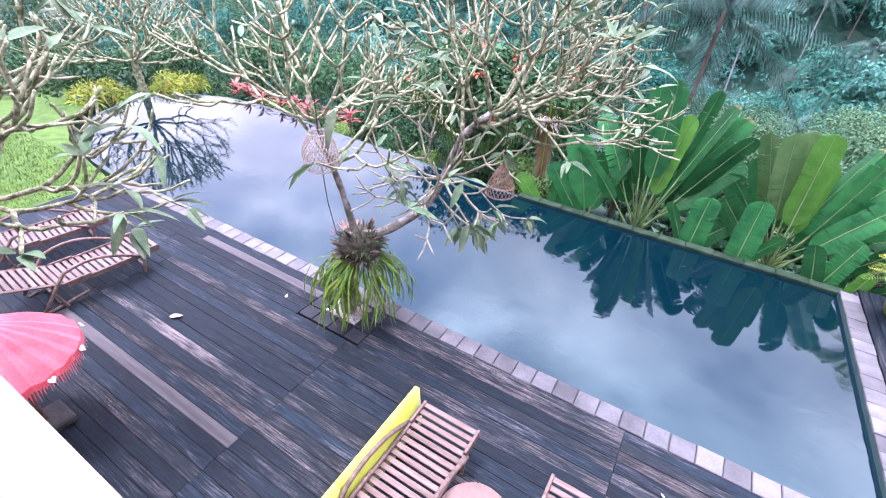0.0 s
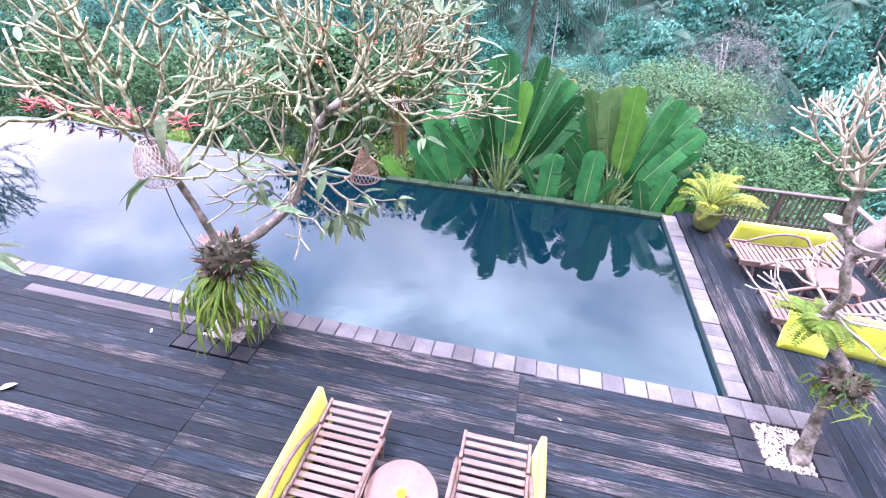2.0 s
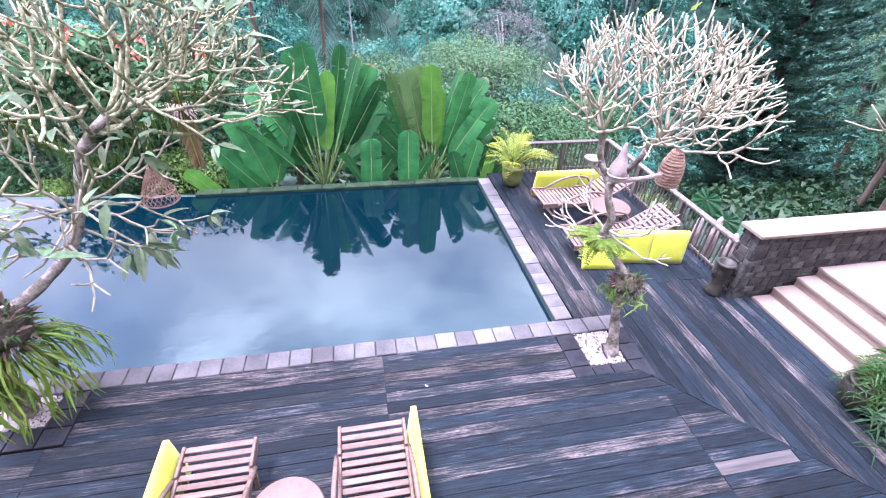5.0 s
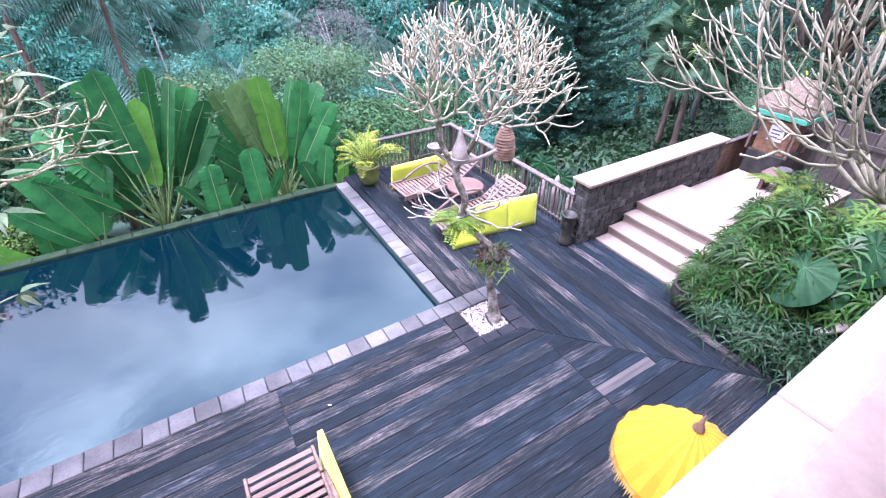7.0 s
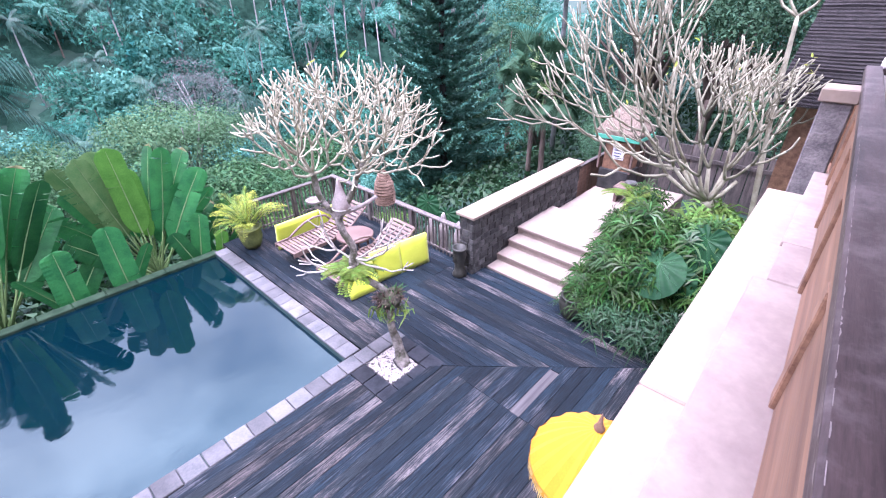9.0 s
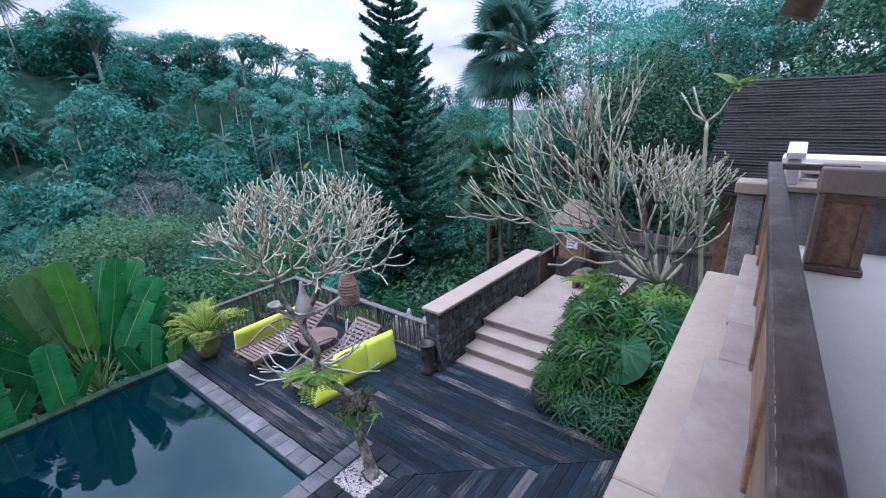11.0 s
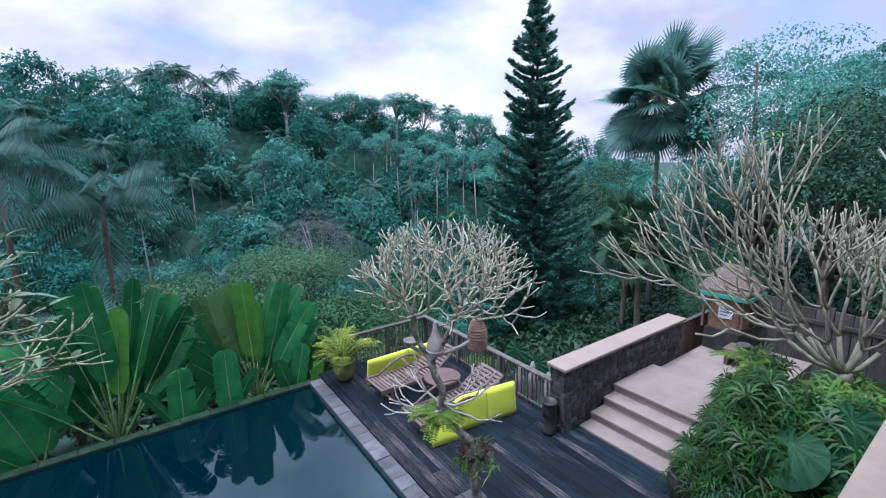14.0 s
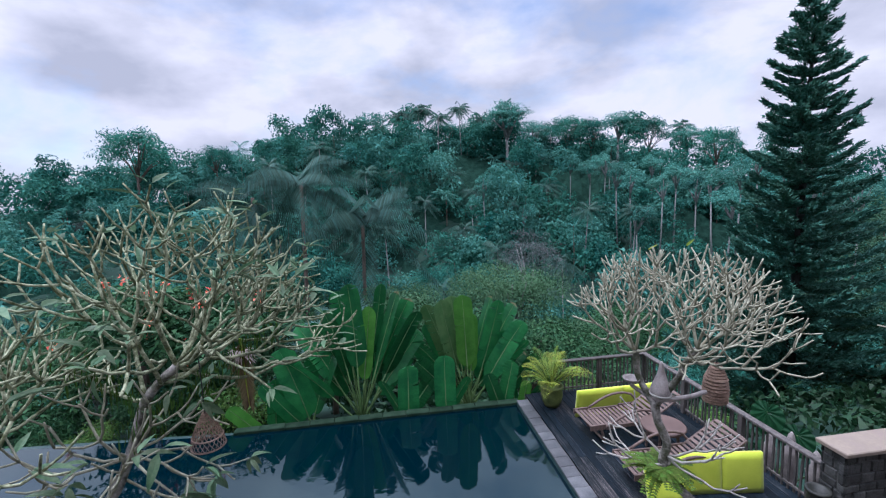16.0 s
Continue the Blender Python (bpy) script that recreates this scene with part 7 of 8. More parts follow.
def far_woods(seed):
    """The wooded hillside: thousands of leaf clumps on some hundreds of trunks, in one sheet of woods."""
    rng = np.random.default_rng(seed)
    near_k, far_k = [], []
    for k in range(6):
        b = blobs_in(rng, 20 + 3 * k, (0, 0, 0), (2.3, 2.3, 2.4 + 0.8 * (k % 3)), 0.95, 0.8, 0.35)
        near_k.append(pointed(crown_quads(rng, b, 62, 0.34, 0.21, 0.5, 0.5, 0.45)))
        b = blobs_in(rng, 18 + 2 * k, (0, 0, 0), (2.2, 2.2, 3.0 + 1.0 * (k % 3)), 0.95, 0.85, 0.3)
        far_k.append(pointed(crown_quads(rng, b, 34, 0.58, 0.38, 0.6, 0.4, 0.3)))
    for k in range(3):
        p = pointed(feather_palm_parts(rng, 0.0, 3.1, 16, 0.0)[1])
        near_k.append(p)
        far_k.append(p)
    green, grey, trunks = [], [], Mesh()
    n = 0
    while n < 1060:
        az = rng.uniform(-66, 76)
        if n > 780:
            az = rng.uniform(-34, 47)
        d = 22 + (92 if az < 38 else 135) * rng.random() ** 0.72
        if n > 780:
            d = rng.uniform(98, 118)
        x, y = polar(az, d)
        if y < (19 if x < 22 else 9):
            continue
        gz = ground_z(x, y)
        kinds = near_k if d < 55 else far_k
        k = int(rng.integers(len(kinds)))
        s = rng.uniform(0.85, 1.45) * (1.0 if d > 50 else 0.75)
        lift = (rng.uniform(3.5, 9.0) if az < 33 else rng.uniform(0.5, 4.0)) if n > 780 else rng.uniform(1.2, 6.5) if d < 60 else (rng.uniform(1.0, 4.5) if rng.random() < 0.68 else rng.uniform(4.5, 10.5))
        if n <= 780:
            lift += (4.2 if az < 33 else 4.2 - 3.0 * smooth(33, 40, az)) * smooth(82, 96, d) * smooth(-34, -4, az)
        q = moved(kinds[k], (x, y, gz + lift), s, rng.uniform(0, 6.28))
        (green if rng.random() < 0.6 else grey).append(q)
        if rng.random() < 0.12 or k >= 6:
            trunks.tube([(x, y, gz - 1), (x + rng.uniform(-0.4, 0.4), y, gz + lift * 0.5), (x, y, gz + lift)], [0.11, 0.085, 0.06], 5)
        n += 1
    # added bumpy sheet that closes gaps; its dark colour paints shade below the crowns
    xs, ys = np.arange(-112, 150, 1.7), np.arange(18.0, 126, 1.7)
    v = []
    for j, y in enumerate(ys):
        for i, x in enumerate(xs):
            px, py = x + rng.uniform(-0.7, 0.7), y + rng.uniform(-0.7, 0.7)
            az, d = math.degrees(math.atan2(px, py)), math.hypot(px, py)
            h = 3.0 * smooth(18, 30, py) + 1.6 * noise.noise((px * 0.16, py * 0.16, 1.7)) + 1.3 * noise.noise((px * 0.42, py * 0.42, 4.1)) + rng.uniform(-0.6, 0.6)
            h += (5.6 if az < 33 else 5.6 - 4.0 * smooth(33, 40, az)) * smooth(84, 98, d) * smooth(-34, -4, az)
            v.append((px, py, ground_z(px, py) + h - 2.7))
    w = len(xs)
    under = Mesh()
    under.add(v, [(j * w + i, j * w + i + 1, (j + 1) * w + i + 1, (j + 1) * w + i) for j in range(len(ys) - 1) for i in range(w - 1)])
    ob = tagged(new("far_woods"), "dense far hillside woods with haze painted into their blue-green", "woods", kind="stuff")
    # both crown colours carry the painted haze
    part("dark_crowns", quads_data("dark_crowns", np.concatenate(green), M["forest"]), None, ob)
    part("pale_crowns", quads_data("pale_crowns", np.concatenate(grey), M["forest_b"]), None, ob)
    part("trunks", trunks, M["bark_brown"], ob)
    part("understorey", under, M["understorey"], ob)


far_woods(160)


def undergrowth(seed):
    """Low leaf litter and saplings over the slope, to close it between the trees."""
    rng = np.random.default_rng(seed)
    rows = []
    while len(rows) < 1500:
        az = rng.uniform(-75, 85)
        d = 9 + 34 * rng.random() ** 0.9 
        x, y = polar(az, d)
        if y < shelf_edge(x) + 0.6 and not (x < -17.5 or x > 13.8):
            continue
        r = rng.uniform(0.5, 1.0) * (0.6 + d / 40)
        rows.append((x, y, ground_z(x, y) + rng.uniform(0.1, 0.5), r, r, r * 0.6))
    ob = tagged(new("undergrowth", quads_data("undergrowth", pointed(crown_quads(rng, rows, 44, 0.34, 0.20, 0.5, 0.5, 0.15)), M["grass_dark"])), "tangled green undergrowth on the valley slope", "undergrowth", kind="stuff")
    return ob


undergrowth(170)


# red flowering plants at the far end of the pool, lawn beside it
def red_border():
    rng = np.random.default_rng(77)
    for k in range(8):
        x = -14.6 + 0.75 * k + rng.uniform(-0.2, 0.2)
        pl = thing("cordyline", "red-leaved cordyline at the pool's far end", "plant", (x, 10.35 + 0.12 * math.sin(k * 2), -0.5), 0, "red border plants")
        m = Mesh()
        for j in range(26):
            w = rng.uniform(0, 6.28)
            m.blade((0, 0, 0.35 + rng.uniform(0, 0.4)), (math.cos(w), math.sin(w), rng.uniform(0.3, 1.4)), (0, 0, 1), rng.uniform(0.28, 0.48), 0.06, 0.4, 4, 0.2, 0.7)
        part("leaves", m, M["red_leaf"], pl)
        s = Mesh()
        s.tube([(0, 0, -0.4), (0, 0, 0.7)], [0.03, 0.02], 6)
        part("stem", s, M["bark_brown"], pl)


red_border()


def flower_tree(at, seed):
    rng = np.random.default_rng(seed)
    pl = thing("flame_tree", "green tree dotted with orange-red flowers", "tree", at)
    b = blobs_in(rng, 40, (0, 0, 3.6), (1.8, 1.6, 1.3), 0.62, 0.75, 0.35)
    part("crown", quads_data("crown", crown_quads(rng, b, 60, 0.2, 0.10), M["bush"]), None, pl)
    b2 = blobs_in(rng, 12, (0, 0, 3.8), (1.8, 1.6, 1.35), 0.12, 0.8, 0.9)
    tagged(part("blossom_mass", quads_data("flowers", crown_quads(rng, b2, 16, 0.11, 0.08), M["red_flower"]), None, pl), kind="stuff")
    m = Mesh()
    m.tube([(0, 0, -2), (0.1, 0, 1.5), (0, 0.1, 3.6)], [0.14, 0.11, 0.06], 7)
    part("trunk", m, M["bark_brown"], pl, smooth=True)


flower_tree((-6.2, 11.9, -2.3), 171)
flower_tree((-4.2, 12.2, -2.8), 172)

lawn = Mesh()
lawn.add([(-24, -4, -0.04), (-10.52, -4, -0.04), (-10.52, 4.14, -0.04), (-12.2, 4.4, -0.04), (-13.8, 4.75, -0.04), (-15.2, 5.4, -0.04), (-16.4, 6.6, -0.06), (-24, 9, -0.2)], [tuple(range(8))])
solid("lawn", lawn, M["grass"], "sunlit mown lawn beyond the deck", "lawn", "structure")
rng = np.random.default_rng(12)
n = 9000
gp = np.column_stack([rng.uniform(-16, -10.6, n), rng.uniform(0.5, 4.3, n), np.full(n, -0.045)])
gd = unit(np.column_stack([rng.normal(size=n) * 0.4, rng.normal(size=n) * 0.4, np.ones(n)]))
gn = unit(np.cross(gd, rng.normal(size=(n, 3))))
tagged(new("grass", quads_data("grass", leaf_quads(gp, gd, gn, rng.uniform(0.05, 0.09, n), np.full(n, 0.012), rng), M["grass"])), "short green lawn grass", "grass", kind="stuff")

# ---- loungers and cushions ----


def lounger(at, turn, back=24, seed=0, label="weathered teak sun lounger with slatted bed and curved arms", arms=True, group="sun loungers"):
    """Foot end at the origin, head along +y."""
    lg = thing("sun_lounger", label, "sun lounger", at, turn, group)
    W, H = 0.31, 0.35
    hinge, end = 1.25, 1.95
    c, s = math.cos(radians(back)), math.sin(radians(back))

    def prof(v):
        if v < hinge:
            return v, H + 0.035 * math.sin(v / hinge * math.pi * 1.0) * -1 + 0.03 * (1 - v / hinge) * 0 + (0.05 * max(0, 0.35 - v))
        return hinge + (v - hinge) * c, H + (v - hinge) * s

    n = 23
    for k in range(n):
        v = 0.04 + (end - 0.06) * k / (n - 1)
        y0, z0 = prof(v)
        m = Mesh()
        m.box((-W, -0.029, -0.009), (W, 0.029, 0.009), 0.004)
        ob = part("slat", m, M["teak"], lg)
        ob.matrix_basis = pose(0, y0, z0 + 0.012, back if v > hinge else 0, 0, 0)
    for sx in (-1, 1):
        m = Mesh()
        pts = [(sx * (W + 0.018), *prof(v)) for v in (0.0, 0.3, 0.6, 0.95, 1.25)]
        for a, b in zip(pts[:-1], pts[1:]):
            m.box((min(a[0], b[0]) - 0.016, a[1], min(a[2], b[2]) - 0.035), (max(a[0], b[0]) + 0.016, b[1] + 0.004, max(a[2], b[2]) + 0.03), 0.006)
        part("side_rail", m, M["teak"], lg)
        m = Mesh()
        m.tube([(sx * (W + 0.012), *prof(1.26)), (sx * (W + 0.012), *prof(1.6)), (sx * (W + 0.012), *prof(1.95))], [0.022, 0.022, 0.02], 6)
        part("back_rail", m, M["teak"], lg)
        for yy, lean in ((0.22, 0.08), (1.45, -0.10)):
            m = Mesh()
            m.tube([(sx * W, yy, H - 0.01), (sx * (W + 0.01), yy + lean, 0.005)], [0.026, 0.022], 6)
            part("leg", m, M["teak"], lg)
        m = Mesh()
        m.tube([(sx * W, 1.05, 0.10), (sx * W, 1.62, 0.012)], [0.02, 0.02], 6)
        part("strut", m, M["teak"], lg)
        if arms:
            m = Mesh()
            pts = []
            for i in range(11):
                u = i / 10
                pts.append((sx * (W + 0.05), 0.30 + 1.35 * u, 0.34 + 0.25 * math.sin(math.pi * min(1, u * 1.02)) - 0.30 * max(0, u - 0.7) / 0.3))
            m.tube(pts, [0.024] * 11, 7)
            part("arm", m, M["teak"], lg, "curved wooden arm", smooth=True)
    for yy in (0.24, 1.38):
        m = Mesh()
        m.box((-W, yy, 0.08), (W, yy + 0.04, 0.11), 0.004)
        part("stretcher", m, M["teak"], lg)
    return lg


def cushion(at, turn, length, height, thick, label, fold=None, tilt=0.0, bend=None):
    """A mattress standing on its long edge, in tufted panels."""
    cu = thing("lounger_cushion", label, "cushion", at, turn, "lime cushions")
    cuts = [0.0] + (fold or []) + [length]
    for k, (a, b) in enumerate(zip(cuts[:-1], cuts[1:])):
        m = Mesh()
        nx, nz = 10, 6
        L = b - a - 0.008
        v, f = [], []
        for sgn in (-1, 1):
            for j in range(nz + 1):
                for i in range(nx + 1):
                    x, z = L * i / nx, height * j / nz
                    e = min(1, min(i, nx - i) / 1.6) ** 0.5 * min(1, min(j, nz - j) / 1.4) ** 0.5
                    v.append((x, sgn * thick * 0.5 * (0.62 + 0.38 * e), z))
        q = (nx + 1) * (nz + 1)
        for j in range(nz):
            for i in range(nx):
                a0 = j * (nx + 1) + i
                f += [(a0, a0 + 1, a0 + nx + 2, a0 + nx + 1), (q + a0 + nx + 1, q + a0 + nx + 2, q + a0 + 1, q + a0)]
        for i in range(nx):
            t = nz * (nx + 1) + i
            f += [(q + i, q + i + 1, i + 1, i), (t, t + 1, q + t + 1, q + t)]
        for j in range(nz):
            s0, s1 = j * (nx + 1), (j + 1) * (nx + 1)
            f += [(s0, s1, q + s1, q + s0), (s1 + nx, s0 + nx, q + s0 + nx, q + s1 + nx)]
        m.add(v, f)
        ob = part("panel", m, M["lime"], cu, smooth=True)
        extra = (bend or {}).get(k)
        ob.matrix_basis = pose(a, 0, 0, tilt, 0, 0) if extra is None else pose(*extra)
    return cu


# the pair in front of the balcony, heads towards the house
lounger((-1.28, 2.94, 0.0), 180, 26)
lounger((0.195, 2.92, 0.0), 180, 26)
cushion((-1.66, 0.95, 0.006), 90, 1.98, 0.56, 0.09, "lime green lounger cushion standing on its long edge", [0.72], -6)
cushion((0.575, 0.95, 0.006), 90, 1.98, 0.56, 0.09, "lime green lounger cushion standing on its long edge", [0.72], 6)
# the pair at the left end of the deck
lounger((-7.12, 3.06, 0.0), 176, 20)
lounger((-8.56, 3.06, 0.0), 172, 20)
# the pair in the fenced corner
lounger((3.72, 5.99, 0.0), -91, 33, label="teak sun lounger with raised slatted back beside the fence")
lounger((3.70, 7.40, 0.0), -88, 33, label="teak sun lounger with raised slatted back beside the fence")
cushion((3.86, 5.52, 0.006), 0, 1.82, 0.62, 0.10, "lime green cushion folded in panels on its edge beside a lounger", [0.58, 1.20], -6,
        {0: (0.0, 0.0, 0.0, -20, 0, -8), 1: (0.60, 0.10, 0.0, -6, 0, -8), 2: (1.22, 0.01, 0.0, -6, 0, -9)})
cushion((3.90, 8.12, 0.006), 0, 1.75, 0.60, 0.10, "lime green cushion leaning behind the far lounger", [0.98], 10)

# ---- tables ----


def round_table(at, r, h, label, mat_top, legs=4, thick=0.045):
    tb = thing("round_table", label, "table", at)
    m = Mesh()
    m.lathe([(r * 0.97, h - thick), (r, h - thick + 0.012), (r, h - 0.012), (r * 0.975, h)], n=40, wob=0.004)
    part("tabletop", m, mat_top, tb)
    for k in range(legs):
        w = 6.28 * (k + 0.5) / legs
        m = Mesh()
        m.tube([(math.cos(w) * r * 0.62, math.sin(w) * r * 0.62, h - thick), (math.cos(w) * r * 0.72, math.sin(w) * r * 0.72, 0.0)], [0.028, 0.024], 8)
        part("leg", m, M["teak"], tb)
    return tb


round_table((-0.58, 2.12, 0.0), 0.335, 0.43, "round weathered wooden side table between the loungers", M["table_wood"])
round_table((4.88, 6.69, 0.0), 0.37, 0.50, "low round wooden table with a pinkish worn top", M["table_wood"])
fl = thing("flower", "yellow flower in a small cup on the table", "flower", (-0.57, 2.10, 0.43))
m = Mesh()
m.lathe([(0.025, 0.0), (0.035, 0.03), (0.03, 0.045), (0.004, 0.04)], n=14)
part("cup", m, M["pot_dark"], fl)
m = Mesh()
for k in range(9):
    w = 6.28 * k / 9
    m.blade((0, 0, 0.045), (math.cos(w), math.sin(w), 0.7), (0, 0, 1), 0.062, 0.036, 0.2, 3, 0.2, 0.7)
part("petals", m, M["yellow_cloth"], fl)

# ---- ceremonial umbrellas ----


def umbrella(at, r, top, cloth, label, tilt=(0, 0), finial="gold"):
    um = thing("parasol", label, "parasol", at)
    n = 20
    drop = 0.40
    cn = part("canopy", umbrella_cloth(r, drop, n), cloth, um, smooth=False)
    cn.matrix_basis = pose(0, 0, top, tilt[0], tilt[1], 0)
    fr = Mesh()
    rng = np.random.default_rng(int(r * 1000))
    for k in range(150):
        w = 6.28 * k / 150
        x, y = math.cos(w) * r, math.sin(w) * r
        L = rng.uniform(0.10, 0.2)
        fr.add([(x, y, -drop - 0.03), (x - 0.022 * y / r, y + 0.022 * x / r, -drop - 0.03), (x * 1.005, y * 1.005, -drop - 0.03 - L)], [(0, 1, 2)])
    part("fringe", fr, cloth if finial != "gold" else M["gold"], cn)
    for k in range(n // 2):
        w = 6.28 * k / (n // 2)
        m = Mesh()
        m.tube([(0, 0, -0.02), (math.cos(w) * r * 0.97, math.sin(w) * r * 0.97, -drop + 0.0)], [0.007, 0.006], 4)
        part("rib", m, M["teak_dark"], cn)
    m = Mesh()
    m.tube([(0, 0, 0.0), (0, 0, top - 0.02)], [0.022, 0.018], 8)
    part("pole", m, M["teak_dark"], um, smooth=True)
    m = Mesh()
    m.lathe([(0.03, 0.0), (0.045, 0.04), (0.02, 0.10), (0.012, 0.16), (0.002, 0.2)], n=12)
    fi = part("finial", m, M["teak_dark"], um, smooth=True)
    fi.matrix_basis = pose(0, 0, top - 0.02, tilt[0], tilt[1], 0)
    m = Mesh()
    m.box((-0.2, -0.2, 0.0), (0.2, 0.2, 0.09), 0.02)
    part("base", m, M["wallstone"], um, "rough stone base")
    return um


def umbrella_cloth(r, drop, n):
    m = Mesh()
    rings = [0.0, 0.25, 0.5, 0.75, 0.92, 1.0]
    v = [(0, 0, 0.02)]
    seg = n * 2
    for u in rings[1:]:
        for k in range(seg):
            w = 2 * math.pi * k / seg
            sag = 0.0 if k % 2 == 0 else 0.035 * u
            rr = r * u * (1 if k % 2 == 0 else 0.985)
            v.append((math.cos(w) * rr, math.sin(w) * rr, -drop * u ** 1.7 - sag))
    f = [(0, 1 + k, 1 + (k + 1) % seg) for k in range(seg)]
    for i in range(len(rings) - 2):
        for k in range(seg):
            a, b = 1 + i * seg + k, 1 + i * seg + (k + 1) % seg
            f.append((a, a + seg, b + seg, b))
    last = 1 + (len(rings) - 2) * seg
    hem = len(v)
    for k in range(seg):
        x, y, z = v[last + k]
        v.append((x * 1.01, y * 1.01, z - 0.07))
    f += [(last + k, hem + k, hem + (k + 1) % seg, last + (k + 1) % seg) for k in range(seg)]
    m.add(v, f)
    return m


red = umbrella((-5.0, 0.66, 0.0), 0.62, 1.46, M["red_cloth"], "faded red ceremonial parasol with a fringe and stone base", (0, 0), "cloth")
for k in range(10):
    w = 2 * math.pi * (k + 0.35) / 10
    m = Mesh()
    out = []
    for i in range(20):
        a = 2 * math.pi * i / 20
        out.append((0.0022 * 16 * math.sin(a) ** 3, 0.0022 * (13 * math.cos(a) - 5 * math.cos(2 * a) - 2 * math.cos(3 * a) - math.cos(4 * a))))
    m.prism(out, -0.004, 0.004)
    ht = part("heart", m, M["sign"], red, "white heart ornament")
    ht.matrix_basis = pose(0.645 * math.cos(w), 0.645 * math.sin(w), 1.46 - 0.45, 0, 0, math.degrees(w) + 90) @ pose(0, 0, 0, 62, 0, 0)
umbrella((2.92, 0.72, 0.0), 0.50, 1.68, M["yellow_cloth"], "bright yellow ceremonial parasol with gold fringe", (0, 0))

# ---- pots and vases ----
va = thing("vase", "dark mossy carved clay vase against the wall", "vase", (5.74, 4.66, 0.0))
m = Mesh()
m.lathe([(0.12, 0.0), (0.14, 0.03), (0.10, 0.10), (0.09, 0.22), (0.115, 0.36), (0.13, 0.46), (0.11, 0.52), (0.145, 0.57), (0.145, 0.60), (0.11, 0.60), (0.09, 0.5), (0.01, 0.48)], n=26)
part("body", m, M["pot_dark"], va, smooth=True)
for sx in (-1, 1):
    m = Mesh()
    m.tube([(sx * 0.11, 0, 0.5), (sx * 0.17, 0, 0.46), (sx * 0.16, 0, 0.36), (sx * 0.11, 0, 0.32)], [0.014] * 4, 6)
    part("handle", m, M["pot_dark"], va, smooth=True)
po = thing("clay_pot", "round black glazed clay pot beside the steps", "pot", (6.05, 2.47, 0.0))
m = Mesh()
m.lathe([(0.13, 0.0), (0.19, 0.08), (0.235, 0.22), (0.225, 0.34), (0.20, 0.38), (0.22, 0.41), (0.18, 0.41), (0.17, 0.36), (0.01, 0.34)], n=28)
part("body", m, M["pot_dark"], po, smooth=True)
ro = thing("driftwood", "pale bleached driftwood root among the plants", "driftwood", (6.9, 0.75, 0.1))
m = Mesh()
knobby(m, [(-0.35, 0.3, 0.3), (-0.1, 0.15, 0.42), (0.2, 0.1, 0.4), (0.45, -0.05, 0.5)], [0.05, 0.075, 0.06, 0.025])
knobby(m, [(0.1, 0.12, 0.4), (0.2, -0.1, 0.5), (0.35, -0.25, 0.65)], [0.05, 0.035, 0.015])
part("root", m, M["driftwood"], ro, smooth=True)

# ---- lanterns in the trees ----


def wicker_lantern(at, prof, label, mat_key, cord=0.6, n=16):
    la = thing("wicker_lantern", label, "lantern", at)
    m = Mesh()
    zs = [p[1] for p in prof]

    def rad(z):
        for (r0, z0), (r1, z1) in zip(prof[:-1], prof[1:]):
            if z0 <= z <= z1:
                return r0 + (r1 - r0) * (z - z0) / max(1e-6, z1 - z0)
        return prof[-1][0]

    lo, hi = zs[0], zs[-1]
    for k in range(n):
        for sg in (-1, 1):
            pts = []
            for i in range(9):
                z = lo + (hi - lo) * i / 8
                w = 6.28 * k / n + sg * 1.3 * i / 8
                pts.append((math.cos(w) * rad(z), math.sin(w) * rad(z), z))
            m.tube(pts, 0.0045, 4)
    part("weave", m, M[mat_key], la)
    for z in (lo, lo + (hi - lo) * 0.3, hi):
        h = Mesh()
        h.tube([(math.cos(6.2832 * i / 24) * rad(z), math.sin(6.2832 * i / 24) * rad(z), z) for i in range(25)], 0.009, 5)
        part("hoop", h, M[mat_key], la)
    c = Mesh()
    c.tube([(0, 0, hi), (0, 0, hi + cord)], 0.006, 5)
    part("cord", c, M["cable"], la)
    return la


wicker_lantern((-3.68, 3.74, 2.30), [(0.17, 0.0), (0.205, 0.08), (0.205, 0.20), (0.17, 0.33), (0.11, 0.42)], "open-weave grey wicker lantern hanging in the frangipani", "wicker", 0.65, 26)
wicker_lantern((-1.80, 4.72, 2.15), [(0.17, 0.0), (0.155, 0.1), (0.11, 0.22), (0.03, 0.36)], "small open-weave wicker lantern hanging over the pool", "wicker_brown", 0.6, 22)


def solid_lantern(at, prof, label, cord):
    la = thing("cone_lantern", label, "lantern", at)
    m = Mesh()
    for k in range(len(prof) - 1):
        (r0, z0), (r1, z1) = prof[k], prof[k + 1]
        steps = 4
        for i in range(steps):
            u = (i + 0.5) / steps
            r, z = r0 + (r1 - r0) * u, z0 + (z1 - z0) * u
            m.tube([(math.cos(6.2832 * j / 20) * r, math.sin(6.2832 * j / 20) * r, z + 0.004 * (j % 2)) for j in range(21)], (z1 - z0) / steps * 0.62, 5)
    tagged(part("coil", m, M["wicker_brown"], la), kind="stuff")
    c = Mesh()
    c.tube([(0, 0, prof[-1][1]), (0, 0, prof[-1][1] + cord)], 0.006, 5)
    part("cord", c, M["cable"], la)
    return la


solid_lantern((3.86, 4.32, 2.22), [(0.115, 0.0), (0.12, 0.14), (0.10, 0.30), (0.05, 0.42), (0.02, 0.46)], "tall brown coiled wicker lantern hanging in the tree", 0.35)

